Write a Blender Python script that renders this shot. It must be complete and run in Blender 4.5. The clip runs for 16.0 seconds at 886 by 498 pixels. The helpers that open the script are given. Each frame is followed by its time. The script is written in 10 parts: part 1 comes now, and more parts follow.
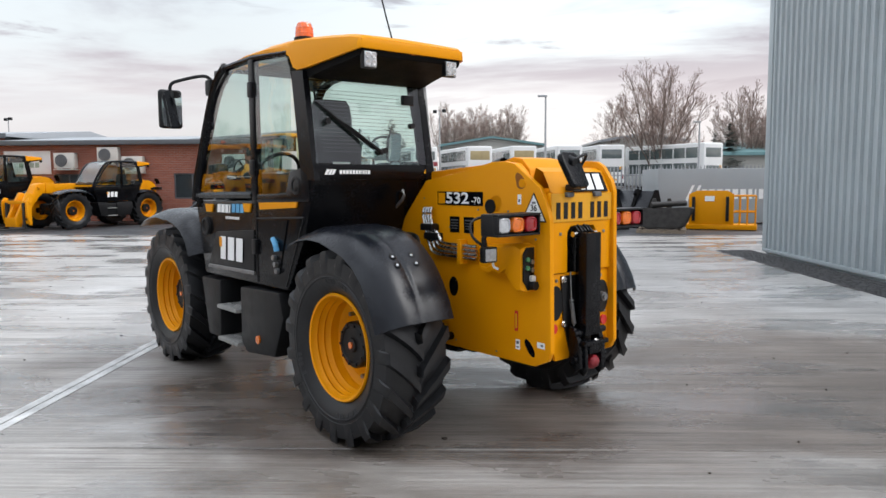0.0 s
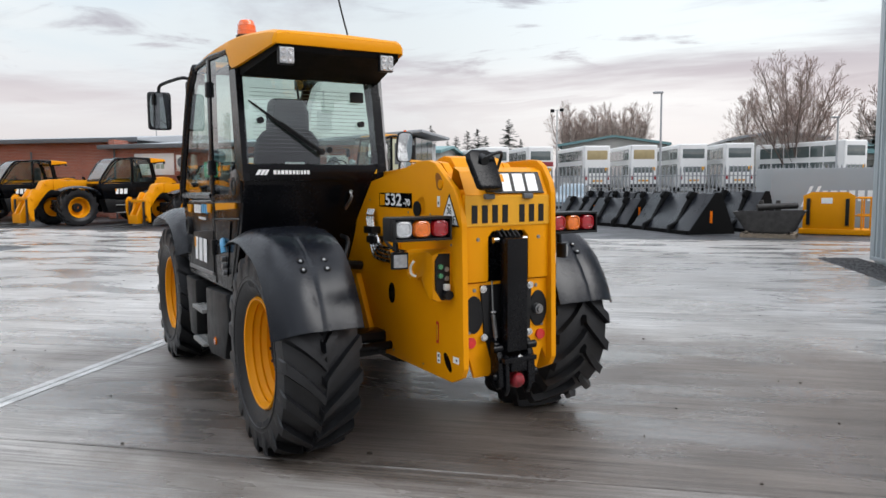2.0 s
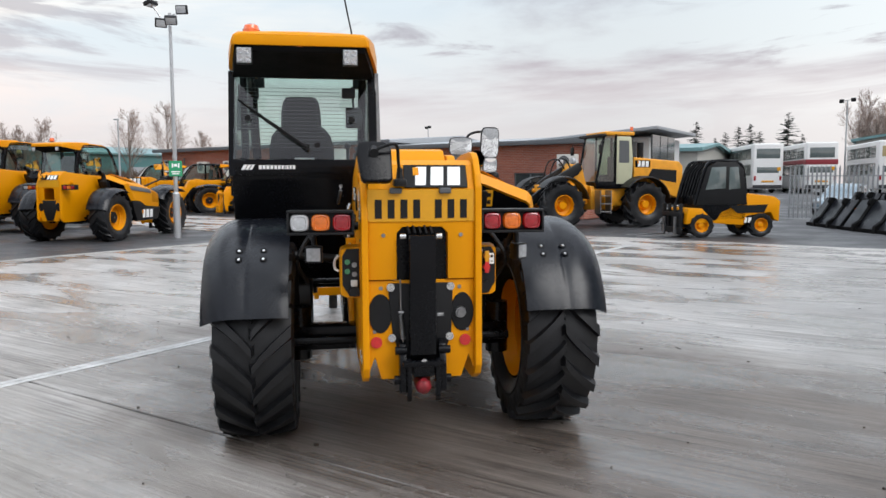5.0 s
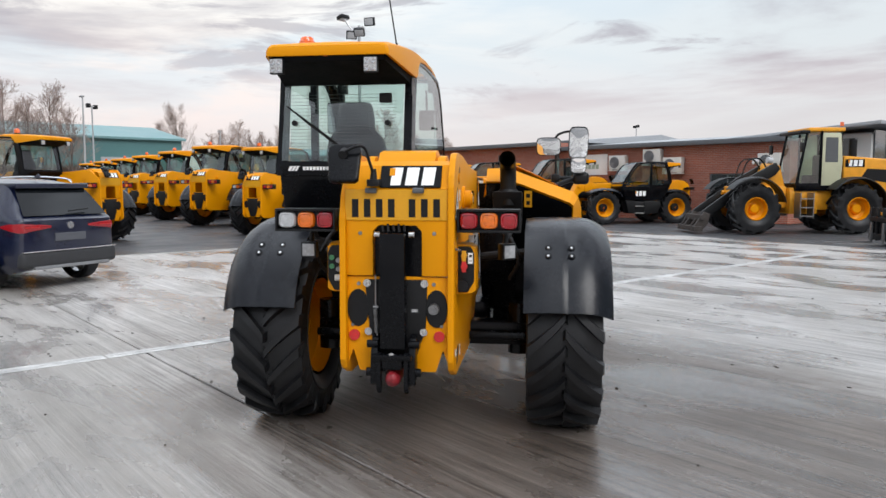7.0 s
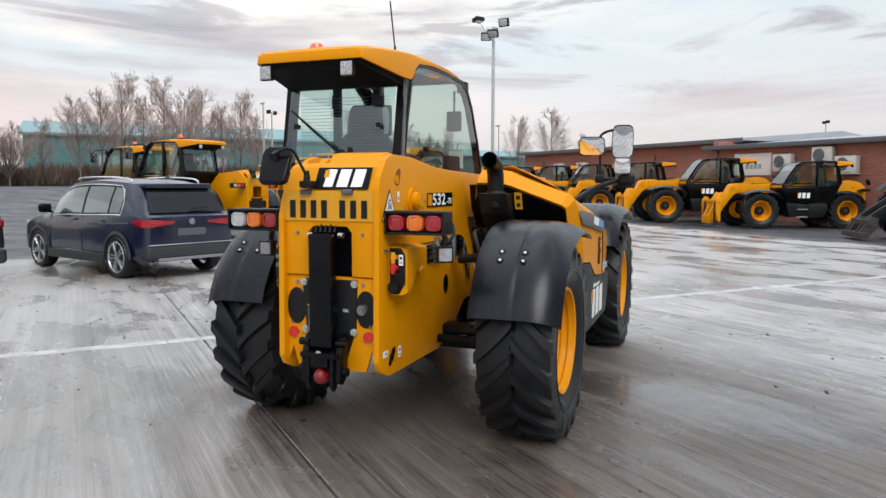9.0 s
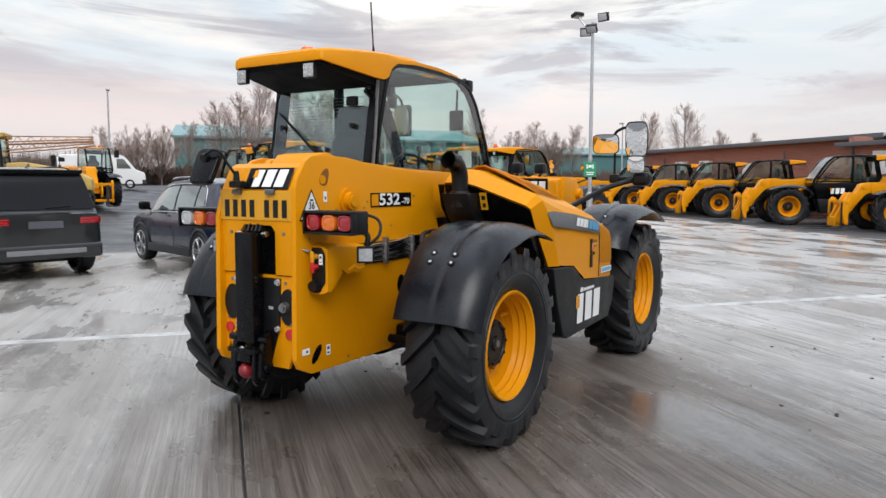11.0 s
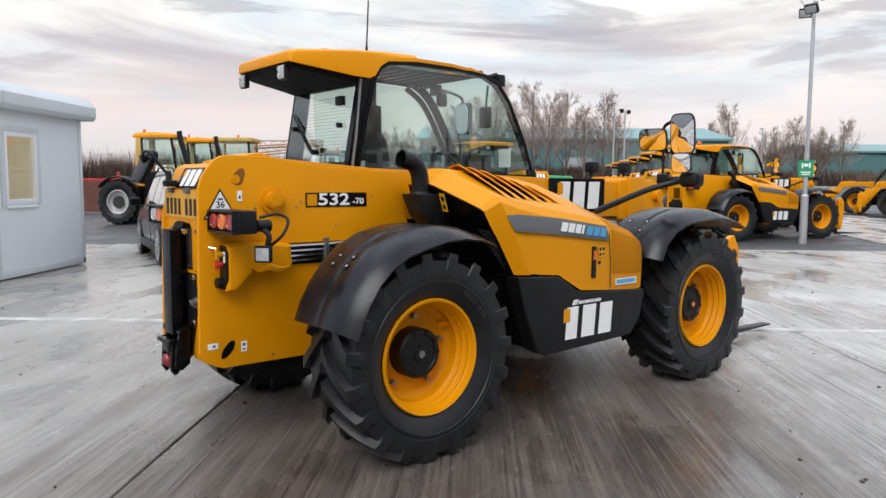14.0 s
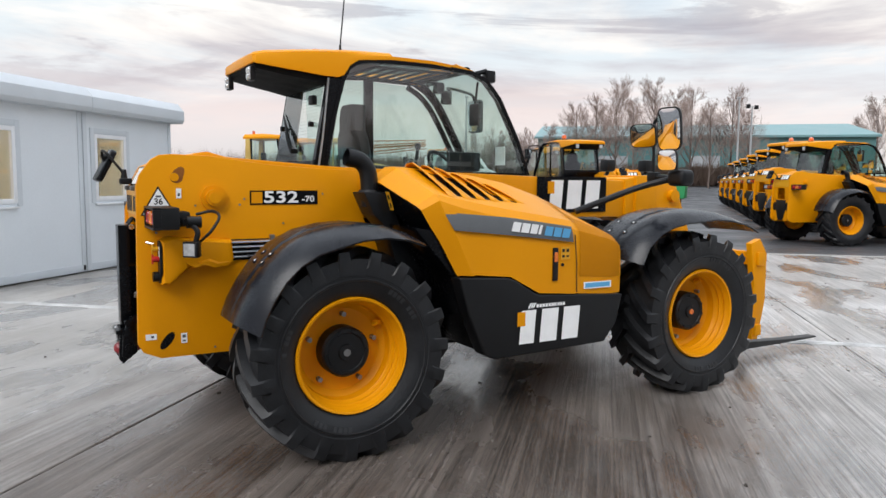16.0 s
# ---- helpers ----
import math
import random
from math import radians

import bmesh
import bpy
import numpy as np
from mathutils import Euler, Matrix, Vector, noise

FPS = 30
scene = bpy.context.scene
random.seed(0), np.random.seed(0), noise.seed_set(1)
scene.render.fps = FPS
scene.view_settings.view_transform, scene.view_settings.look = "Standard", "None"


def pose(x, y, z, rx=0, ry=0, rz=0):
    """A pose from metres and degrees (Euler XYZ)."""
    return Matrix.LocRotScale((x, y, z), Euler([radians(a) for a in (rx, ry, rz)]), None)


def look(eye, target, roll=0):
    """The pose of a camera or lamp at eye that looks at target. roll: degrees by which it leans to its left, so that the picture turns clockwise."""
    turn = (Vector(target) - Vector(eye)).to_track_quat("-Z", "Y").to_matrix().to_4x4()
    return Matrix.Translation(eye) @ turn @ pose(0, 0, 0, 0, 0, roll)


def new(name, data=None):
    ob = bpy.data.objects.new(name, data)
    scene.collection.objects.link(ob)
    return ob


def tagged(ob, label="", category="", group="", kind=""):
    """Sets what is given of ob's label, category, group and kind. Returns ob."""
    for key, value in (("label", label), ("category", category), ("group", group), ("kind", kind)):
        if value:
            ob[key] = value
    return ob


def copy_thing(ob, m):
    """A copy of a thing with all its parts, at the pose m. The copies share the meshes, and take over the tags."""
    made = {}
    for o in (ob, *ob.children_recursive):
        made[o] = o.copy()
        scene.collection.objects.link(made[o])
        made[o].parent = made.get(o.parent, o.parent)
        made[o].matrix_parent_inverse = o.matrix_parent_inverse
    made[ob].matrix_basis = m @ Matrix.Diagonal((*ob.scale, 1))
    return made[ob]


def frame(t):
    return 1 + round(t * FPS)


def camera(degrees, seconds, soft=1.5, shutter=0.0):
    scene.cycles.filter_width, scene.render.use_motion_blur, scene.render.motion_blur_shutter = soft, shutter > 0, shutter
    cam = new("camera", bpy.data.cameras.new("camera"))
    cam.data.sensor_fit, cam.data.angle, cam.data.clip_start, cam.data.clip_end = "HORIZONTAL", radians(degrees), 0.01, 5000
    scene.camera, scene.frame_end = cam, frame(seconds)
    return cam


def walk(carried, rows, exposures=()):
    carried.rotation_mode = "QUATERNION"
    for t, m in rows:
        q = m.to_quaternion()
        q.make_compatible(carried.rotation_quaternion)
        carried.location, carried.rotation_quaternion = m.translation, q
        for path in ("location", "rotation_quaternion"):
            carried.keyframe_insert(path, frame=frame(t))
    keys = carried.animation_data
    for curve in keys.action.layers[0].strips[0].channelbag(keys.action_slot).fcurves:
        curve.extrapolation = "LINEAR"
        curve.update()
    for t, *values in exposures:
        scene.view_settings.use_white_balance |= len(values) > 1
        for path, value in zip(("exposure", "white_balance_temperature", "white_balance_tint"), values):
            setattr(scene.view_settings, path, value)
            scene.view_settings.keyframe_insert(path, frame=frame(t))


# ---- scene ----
cam = camera(62.7, 16.0, soft=1.5, shutter=0.0)
METRES, EYE, TILT, LEAN, TURN = 10.2, 1.65, 0.0, 0.0, 1.8
ROWS = [
    (0.0, 0.0, 0.0, 0.0, -0.04, -5.36, 0.39),
    (0.5, 0.0351, 0.0016, 0.0015, 2.31, -5.32, 0.42),
    (1.0, 0.0622, 0.0105, -0.001, 4.42, -5.33, 0.43),
    (1.5, 0.0916, 0.03, 0.0003, 6.79, -5.35, 0.39),
    (2.0, 0.1166, 0.038, -0.0006, 9.92, -5.27, 0.37),
    (2.5, 0.1519, 0.0392, 0.0015, 14.14, -5.18, 0.34),
    (3.0, 0.1779, 0.0515, -0.0021, 17.55, -5.19, 0.29),
    (5.5, 0.3136, 0.1366, -0.0047, 35.57, -5.14, 0.15),
    (6.0, 0.3408, 0.1526, -0.0041, 40.36, -5.08, 0.09),
    (6.5, 0.3702, 0.1691, -0.0022, 44.35, -5.04, 0.06),
    (7.0, 0.3872, 0.1919, -0.0052, 47.75, -5.09, 0.02),
    (7.5, 0.4028, 0.2185, -0.0029, 50.81, -5.09, 0.02),
    (8.0, 0.4254, 0.2432, -0.0034, 54.37, -5.05, 0.01),
    (8.5, 0.4496, 0.2685, -0.0011, 58.2, -5.01, -0.07),
    (9.0, 0.4598, 0.2982, -0.0044, 61.21, -5.07, -0.1),
    (11.5, 0.5098, 0.4347, -0.0034, 74.45, -5.15, -0.12),
    (12.0, 0.515, 0.468, -0.0027, 77.77, -5.16, -0.15),
    (12.5, 0.518, 0.4968, -0.0016, 81.19, -5.18, -0.21),
    (13.0, 0.5068, 0.5275, -0.0037, 84.74, -5.22, -0.25),
    (13.5, 0.4997, 0.5583, -0.0039, 88.1, -5.22, -0.28),
    (14.0, 0.5078, 0.5931, -0.003, 90.8, -5.22, -0.33),
    (14.5, 0.5076, 0.6157, -0.0037, 92.97, -5.28, -0.39),
    (15.0, 0.4964, 0.641, -0.0054, 95.3, -5.36, -0.39),
    (15.5, 0.4879, 0.6693, -0.0041, 97.93, -5.35, -0.38),
    (16.0, 0.49, 0.705, -0.003, 100.6, -5.33, -0.39),
]
walk(cam, [(t, pose(0, 0, EYE, TILT, LEAN, TURN) @ pose(METRES * x, METRES * y, METRES * z, 90 + pitch, roll, yaw)) for t, x, y, z, yaw, pitch, roll in ROWS],
     exposures=[(0, 0.42, 6450, 10), (1.0, 0.38, 6450, 10), (2.5, 0.28, 6450, 10), (12.0, 0.27, 6450, 10), (15.0, 0.31, 6450, 10), (16, 0.31, 6450, 10)])

# ---- sky and sun ----
world = bpy.data.worlds.new("sky")
scene.world = world
world.use_nodes = True
wt = world.node_tree
wt.nodes.clear()


def wnode(kind, **kw):
    n = wt.nodes.new(kind)
    for k, v in kw.items():
        setattr(n, k, v)
    return n


def ramp(tree, fac, stops, mode="EASE"):
    n = tree.nodes.new("ShaderNodeValToRGB")
    n.color_ramp.interpolation = mode
    els = n.color_ramp.elements
    while len(els) < len(stops):
        els.new(0.5)
    for e, (p, c) in zip(els, stops):
        e.position, e.color = p, (*c, 1) if len(c) == 3 else c
    tree.links.new(fac, n.inputs[0])
    return n.outputs[0]


def build_sky():
    out = wnode("ShaderNodeOutputWorld")
    bg = wnode("ShaderNodeBackground")
    tc = wnode("ShaderNodeTexCoord")
    sky = wnode("ShaderNodeTexSky", sky_type="NISHITA", sun_disc=False)
    sky.sun_elevation, sky.sun_rotation = radians(42), radians(100)
    sky.air_density, sky.dust_density, sky.ozone_density = 1.0, 2.5, 1.0
    skys = wnode("ShaderNodeVectorMath", operation="SCALE")
    skys.inputs[3].default_value = 0.10
    wt.links.new(sky.outputs[0], skys.inputs[0])
    sep = wnode("ShaderNodeSeparateXYZ")
    wt.links.new(tc.outputs["Generated"], sep.inputs[0])
    # high thin veil over the whole sky: pale at the top, faintly pink low down
    veil = ramp(wt, sep.outputs[2], [(0.0, (0.72, 0.66, 0.655)), (0.05, (0.80, 0.765, 0.76)), (0.11, (0.85, 0.845, 0.84)),
                                    (0.18, (0.79, 0.855, 0.87)), (0.30, (0.76, 0.88, 0.95)), (0.55, (1.55, 1.67, 1.80)), (1.0, (2.25, 2.40, 2.58))])
    mixv = wnode("ShaderNodeMix", data_type="RGBA")
    mixv.inputs[0].default_value = 0.86
    wt.links.new(skys.outputs[0], mixv.inputs[6])
    wt.links.new(veil, mixv.inputs[7])
    # the sky is thinner and brighter to the north-east, duller to the west
    glow = wnode("ShaderNodeVectorMath", operation="DOT_PRODUCT")
    glow.inputs[1].default_value = (0.50, 0.86, 0.0)
    wt.links.new(tc.outputs["Generated"], glow.inputs[0])
    side = ramp(wt, glow.outputs["Value"], [(0.0, (0.93, 0.93, 0.94)), (0.35, (0.90, 0.90, 0.91)), (0.62, (0.85, 0.85, 0.86)), (0.93, (1.08, 1.07, 1.06))])
    lit = wnode("ShaderNodeMix", data_type="RGBA", blend_type="MULTIPLY")
    lit.inputs[0].default_value = 1.0
    wt.links.new(mixv.outputs[2], lit.inputs[6])
    wt.links.new(side, lit.inputs[7])
    last = lit.outputs[2]
    # flat banks of cloud, streaked wisps below them, and warm-lit patches low in the west
    for scale, detail, rough, dist, loc, zs, lo, hi, amount, low, high, f0, f1, w0, w1 in (
            (1.5, 7, 0.58, 0.5, (5.1, 1.3, 0.35), 4.6, 0.44, 0.60, 0.70, (0.88, 0.73, 0.68), (1.0, 0.94, 0.86), 0.03, 0.10, 0.15, 1.0),
            (1.25, 9, 0.56, 0.45, (2.4, 0.7, 0.35), 5.2, 0.44, 0.57, 0.92, (0.50, 0.41, 0.43), (0.37, 0.36, 0.41), 0.05, 0.17, 1.0, 0.80),
            (2.9, 9, 0.60, 0.7, (7.7, 3.1, 1.2), 6.5, 0.53, 0.63, 0.80, (0.48, 0.40, 0.42), (0.35, 0.345, 0.395), 0.07, 0.17, 1.0, 0.70)):
        n1 = wnode("ShaderNodeTexNoise")
        n1.inputs["Scale"].default_value, n1.inputs["Detail"].default_value = scale, detail
        n1.inputs["Roughness"].default_value, n1.inputs["Distortion"].default_value = rough, dist
        mp = wnode("ShaderNodeMapping")
        mp.inputs["Location"].default_value = loc
        mp.inputs["Rotation"].default_value = (radians(4), radians(-5), 0)
        mp.inputs["Scale"].default_value = (1.0, 1.0, zs)
        wt.links.new(tc.outputs["Generated"], mp.inputs[0])
        wt.links.new(mp.outputs[0], n1.inputs["Vector"])
        cover = ramp(wt, n1.outputs[0], [(lo, (0, 0, 0)), (hi, (amount, amount, amount))])
        fade = ramp(wt, sep.outputs[2], [(f0, (0.12, 0.12, 0.12)), (f1, (1.0, 1.0, 1.0))])
        mul = wnode("ShaderNodeMath", operation="MULTIPLY")
        wt.links.new(cover, mul.inputs[0])
        wt.links.new(fade, mul.inputs[1])
        tone = wnode("ShaderNodeVectorMath", operation="DOT_PRODUCT")
        tone.inputs[1].default_value = (-0.96, -0.20, 0.0)
        wt.links.new(tc.outputs["Generated"], tone.inputs[0])
        west = ramp(wt, tone.outputs["Value"], [(0.35, (w0, w0, w0)), (0.85, (w1, w1, w1))])
        mul2 = wnode("ShaderNodeMath", operation="MULTIPLY")
        wt.links.new(mul.outputs[0], mul2.inputs[0])
        wt.links.new(west, mul2.inputs[1])
        mul = mul2
        cloudcol = ramp(wt, sep.outputs[2], [(0.05, low), (0.25, high), (1.0, (0.60, 0.62, 0.68))])
        mixc = wnode("ShaderNodeMix", data_type="RGBA")
        wt.links.new(mul.outputs[0], mixc.inputs[0])
        wt.links.new(last, mixc.inputs[6])
        wt.links.new(cloudcol, mixc.inputs[7])
        last = mixc.outputs[2]
    wt.links.new(last, bg.inputs[0])
    bg.inputs[1].default_value = 1.0
    wt.links.new(bg.outputs[0], out.inputs[0])


build_sky()
sun = new("sun", bpy.data.lights.new("sun", "SUN"))
sun.data.energy, sun.data.angle, sun.data.color = 1.35, radians(32), (1.0, 0.98, 0.96)
sun.matrix_basis = look((26, -4.6, 24), (0, 0, 0))

# ---- materials ----
def material(name, color, rough=0.5, metal=0.0, grain=8.0, vary=0.12, bump=0.0, coat=0.0, second=None, fine=60.0, rvary=0.1, island=False, spec=0.5):
    """A surface with a base colour, two scales of variation, roughness variation and optional relief."""
    m = bpy.data.materials.new(name)
    m.use_nodes = True
    t = m.node_tree
    b = t.nodes["Principled BSDF"]
    tc = t.nodes.new("ShaderNodeTexCoord")
    a = t.nodes.new("ShaderNodeTexNoise")
    a.inputs["Scale"].default_value, a.inputs["Detail"].default_value = grain, 4
    f = t.nodes.new("ShaderNodeTexNoise")
    f.inputs["Scale"].default_value, f.inputs["Detail"].default_value = fine, 3
    for n in (a, f):
        t.links.new(tc.outputs["Object"], n.inputs["Vector"])
    add = t.nodes.new("ShaderNodeMath")
    add.operation = "MULTIPLY_ADD"
    add.inputs[1].default_value = 0.4
    t.links.new(f.outputs[0], add.inputs[0])
    sc = t.nodes.new("ShaderNodeMath")
    sc.operation = "MULTIPLY"
    sc.inputs[1].default_value = 0.6
    t.links.new(a.outputs[0], sc.inputs[0])
    t.links.new(sc.outputs[0], add.inputs[2])
    lo = tuple(c * (1 - vary) for c in color)
    hi = second or tuple(min(1, c * (1 + vary)) for c in color)
    col = ramp(t, add.outputs[0], [(0.32, lo), (0.68, hi)], "LINEAR")
    t.links.new(col, b.inputs["Base Color"])
    r = t.nodes.new("ShaderNodeMapRange")
    r.inputs[1].default_value, r.inputs[2].default_value = 0.3, 0.7
    r.inputs[3].default_value, r.inputs[4].default_value = max(0.02, rough - rvary), min(1, rough + rvary)
    t.links.new(add.outputs[0], r.inputs[0])
    t.links.new(r.outputs[0], b.inputs["Roughness"])
    b.inputs["Metallic"].default_value = metal
    b.inputs["Specular IOR Level"].default_value = spec
    if coat:
        b.inputs["Coat Weight"].default_value, b.inputs["Coat Roughness"].default_value = coat, 0.08
    if bump:
        bn = t.nodes.new("ShaderNodeBump")
        bn.inputs["Strength"].default_value, bn.inputs["Distance"].default_value = min(1, bump), 0.004
        t.links.new(f.outputs[0], bn.inputs["Height"])
        t.links.new(bn.outputs[0], b.inputs["Normal"])
    return m


def glass(name, tint, rough=0.0, gloss=0.07):
    """A clear pane: tinted see-through with mirror gloss by Fresnel."""
    m = bpy.data.materials.new(name)
    m.use_nodes = True
    t = m.node_tree
    t.nodes.clear()
    o = t.nodes.new("ShaderNodeOutputMaterial")
    mix = t.nodes.new("ShaderNodeMixShader")
    tr = t.nodes.new("ShaderNodeBsdfTransparent")
    gl = t.nodes.new("ShaderNodeBsdfGlossy")
    lw = t.nodes.new("ShaderNodeLayerWeight")
    lw.inputs[0].default_value = 0.5
    pw = t.nodes.new("ShaderNodeMath")
    pw.operation, pw.inputs[1].default_value = "POWER", 4.0
    t.links.new(lw.outputs["Facing"], pw.inputs[0])
    fr = t.nodes.new("ShaderNodeMath")
    fr.operation, fr.inputs[1].default_value, fr.inputs[2].default_value = "MULTIPLY_ADD", 0.85, gloss
    t.links.new(pw.outputs[0], fr.inputs[0])
    tr.inputs[0].default_value = (*tint, 1)
    gl.inputs["Roughness"].default_value = rough
    t.links.new(fr.outputs[0], mix.inputs[0])
    t.links.new(tr.outputs[0], mix.inputs[1])
    t.links.new(gl.outputs[0], mix.inputs[2])
    t.links.new(mix.outputs[0], o.inputs[0])
    return m


def lamp_lens(name, color):
    m = material(name, color, 0.15, vary=0.2, grain=40, coat=0.8)
    return m


YELLOW = material("yellow_paint", (0.75, 0.292, 0.0008), 0.40, vary=0.04, grain=2.0, coat=0.0, fine=180, bump=0.03, rvary=0.08, spec=0.17)
YELLOW_OLD = material("worn_yellow_paint", (0.78, 0.33, 0.012), 0.45, vary=0.14, grain=5.0, coat=0.1, fine=90, bump=0.06)
BLACK = material("black_plastic", (0.0055, 0.0058, 0.0066), 0.45, vary=0.3, grain=9, fine=200, bump=0.12, spec=0.32)
GLOSS_BLACK = material("black_paint", (0.0030, 0.0033, 0.0044), 0.24, vary=0.3, grain=3, coat=0.0, spec=0.19)
FENDER = material("moulded_fender_plastic", (0.0068, 0.0082, 0.0118), 0.27, vary=0.12, grain=6, fine=220, bump=0.08, spec=0.34, rvary=0.015)
RUBBER = material("tyre_rubber", (0.0060, 0.0066, 0.0080), 0.43, vary=0.35, grain=7, fine=90, bump=0.25, second=(0.014, 0.0148, 0.0168), spec=0.4)
WALL_MARK = material("worn_raised_rubber", (0.020, 0.021, 0.023), 0.6, vary=0.3, grain=20)
STEEL = material("bright_steel", (0.62, 0.62, 0.61), 0.25, 1.0, vary=0.12, grain=14)
DULL_STEEL = material("dull_steel", (0.28, 0.28, 0.28), 0.45, 0.9, vary=0.25, grain=20, bump=0.15)
WHITE = material("white_decal", (0.88, 0.88, 0.87), 0.4, vary=0.04)
GREY_DECAL = material("grey_decal", (0.10, 0.105, 0.11), 0.38, vary=0.08)
BLUE_DECAL = material("blue_decal", (0.10, 0.36, 0.62), 0.4, vary=0.06)
RED = material("red_paint", (0.55, 0.02, 0.02), 0.35, vary=0.2, grain=20, coat=0.2)
ORANGE = lamp_lens("orange_lens", (0.72, 0.16, 0.01))
RED_LENS = lamp_lens("red_lens", (0.33, 0.006, 0.012))
WHITE_LENS = lamp_lens("clear_lens", (0.44, 0.45, 0.46))
BEACON = lamp_lens("beacon_lens", (0.80, 0.14, 0.02))
MIRROR = material("mirror_glass", (0.85, 0.87, 0.88), 0.03, 1.0, vary=0.02, rvary=0.01)
PLATE = material("plate_yellow", (0.70, 0.33, 0.008), 0.35, vary=0.06, grain=4)
SEAT = material("dark_seat_cloth", (0.013, 0.0135, 0.015), 0.75, vary=0.3, grain=30, bump=0.3)
GLASS = glass("cab_glass", (0.78, 0.90, 0.86), gloss=0.13)


# ---- mesh tools ----
def box(bm, x0, x1, y0, y1, z0, z1, bevel=0.0, seg=2):
    m = Matrix.Translation(((x0 + x1) / 2, (y0 + y1) / 2, (z0 + z1) / 2)) @ Matrix.Diagonal((abs(x1 - x0), abs(y1 - y0), abs(z1 - z0), 1))
    r = bmesh.ops.create_cube(bm, size=1, matrix=m)
    if bevel:
        es = list({e for v in r["verts"] for e in v.link_edges})
        bmesh.ops.bevel(bm, geom=es, offset=bevel, segments=seg, affect="EDGES", profile=0.6)
    return bm


def prism(bm, poly, axis, a, b, bevel=0.0, seg=2):
    """A flat outline pushed from a to b along an axis; poly holds the two other coordinates in axis order."""
    def p(u, v, w):
        return {"x": (w, u, v), "y": (u, w, v), "z": (u, v, w)}[axis]
    va = [bm.verts.new(p(u, v, a)) for u, v in poly]
    vb = [bm.verts.new(p(u, v, b)) for u, v in poly]
    n = len(poly)
    fs = [bm.faces.new(va), bm.faces.new(vb[::-1])]
    for i in range(n):
        fs.append(bm.faces.new((va[i], vb[i], vb[(i + 1) % n], va[(i + 1) % n])))
    bmesh.ops.recalc_face_normals(bm, faces=fs)
    if bevel:
        es = list({e for f in fs for e in f.edges})
        bmesh.ops.bevel(bm, geom=es, offset=bevel, segments=seg, affect="EDGES", profile=0.6, clamp_overlap=True)
    return bm


def rod(bm, p0, p1, r0, r1=None, seg=12, cap=True):
    p0, p1 = Vector(p0), Vector(p1)
    d = p1 - p0
    m = Matrix.Translation((p0 + p1) / 2) @ d.to_track_quat("Z", "Y").to_matrix().to_4x4()
    bmesh.ops.create_cone(bm, cap_ends=cap, segments=seg, radius1=r0, radius2=r0 if r1 is None else r1, depth=d.length, matrix=m)
    return bm


def tube(bm, pts, r, seg=8, close=True):
    """A round bar along a line of points."""
    pts = [Vector(p) for p in pts]
    rings = []
    up = Vector((0.13, 0.21, 0.97))
    for i, p in enumerate(pts):
        d = (pts[min(i + 1, len(pts) - 1)] - pts[max(i - 1, 0)]).normalized()
        s = d.cross(up)
        if s.length < 0.05:
            s = d.cross(Vector((1, 0, 0)))
        s.normalize()
        u = s.cross(d).normalized()
        rr = r[i] if isinstance(r, (list, tuple)) else r
        rings.append([bm.verts.new(p + rr * (math.cos(a) * s + math.sin(a) * u)) for a in (2 * math.pi * k / seg for k in range(seg))])
    for a, b in zip(rings, rings[1:]):
        for k in range(seg):
            bm.faces.new((a[k], a[(k + 1) % seg], b[(k + 1) % seg], b[k]))
    if close:
        bm.faces.new(rings[0][::-1])
        bm.faces.new(rings[-1])
    return bm


def curve_pts(pts, n=6):
    """A smooth line through the given points (Catmull-Rom)."""
    P = [Vector(p) for p in pts]
    P = [2 * P[0] - P[1]] + P + [2 * P[-1] - P[-2]]
    out = []
    for i in range(1, len(P) - 2):
        for k in range(n):
            t = k / n
            a, b, c, d = P[i - 1], P[i], P[i + 1], P[i + 2]
            out.append(0.5 * ((2 * b) + (c - a) * t + (2 * a - 5 * b + 4 * c - d) * t * t + (3 * b - a - 3 * c + d) * t ** 3))
    out.append(P[-2])
    return out


def loft(bm, rows, closed=False, cap=False):
    """Faces between rows of points, each row with the same count; closed joins each row round."""
    vs = [[bm.verts.new(p) for p in row] for row in rows]
    n = len(rows[0])
    for a, b in zip(vs, vs[1:]):
        for k in range(n if closed else n - 1):
            bm.faces.new((a[k], a[(k + 1) % n], b[(k + 1) % n], b[k]))
    if cap:
        bm.faces.new(vs[0][::-1])
        bm.faces.new(vs[-1])
    return bm


def spin(bm, profile, axis="x", seg=48, c=(0, 0, 0)):
    """A turned shape: profile of (radius, along)."""
    rows = []
    for k in range(seg):
        a = 2 * math.pi * k / seg
        if axis == "x":
            rows.append([(c[0] + h, c[1] + r * math.cos(a), c[2] + r * math.sin(a)) for r, h in profile])
        elif axis == "y":
            rows.append([(c[0] + r * math.cos(a), c[1] + h, c[2] + r * math.sin(a)) for r, h in profile])
        else:
            rows.append([(c[0] + r * math.cos(a), c[1] + r * math.sin(a), c[2] + h) for r, h in profile])
    rows.append(rows[0])
    loft(bm, rows)
    bmesh.ops.remove_doubles(bm, verts=bm.verts, dist=1e-5)
    return bm


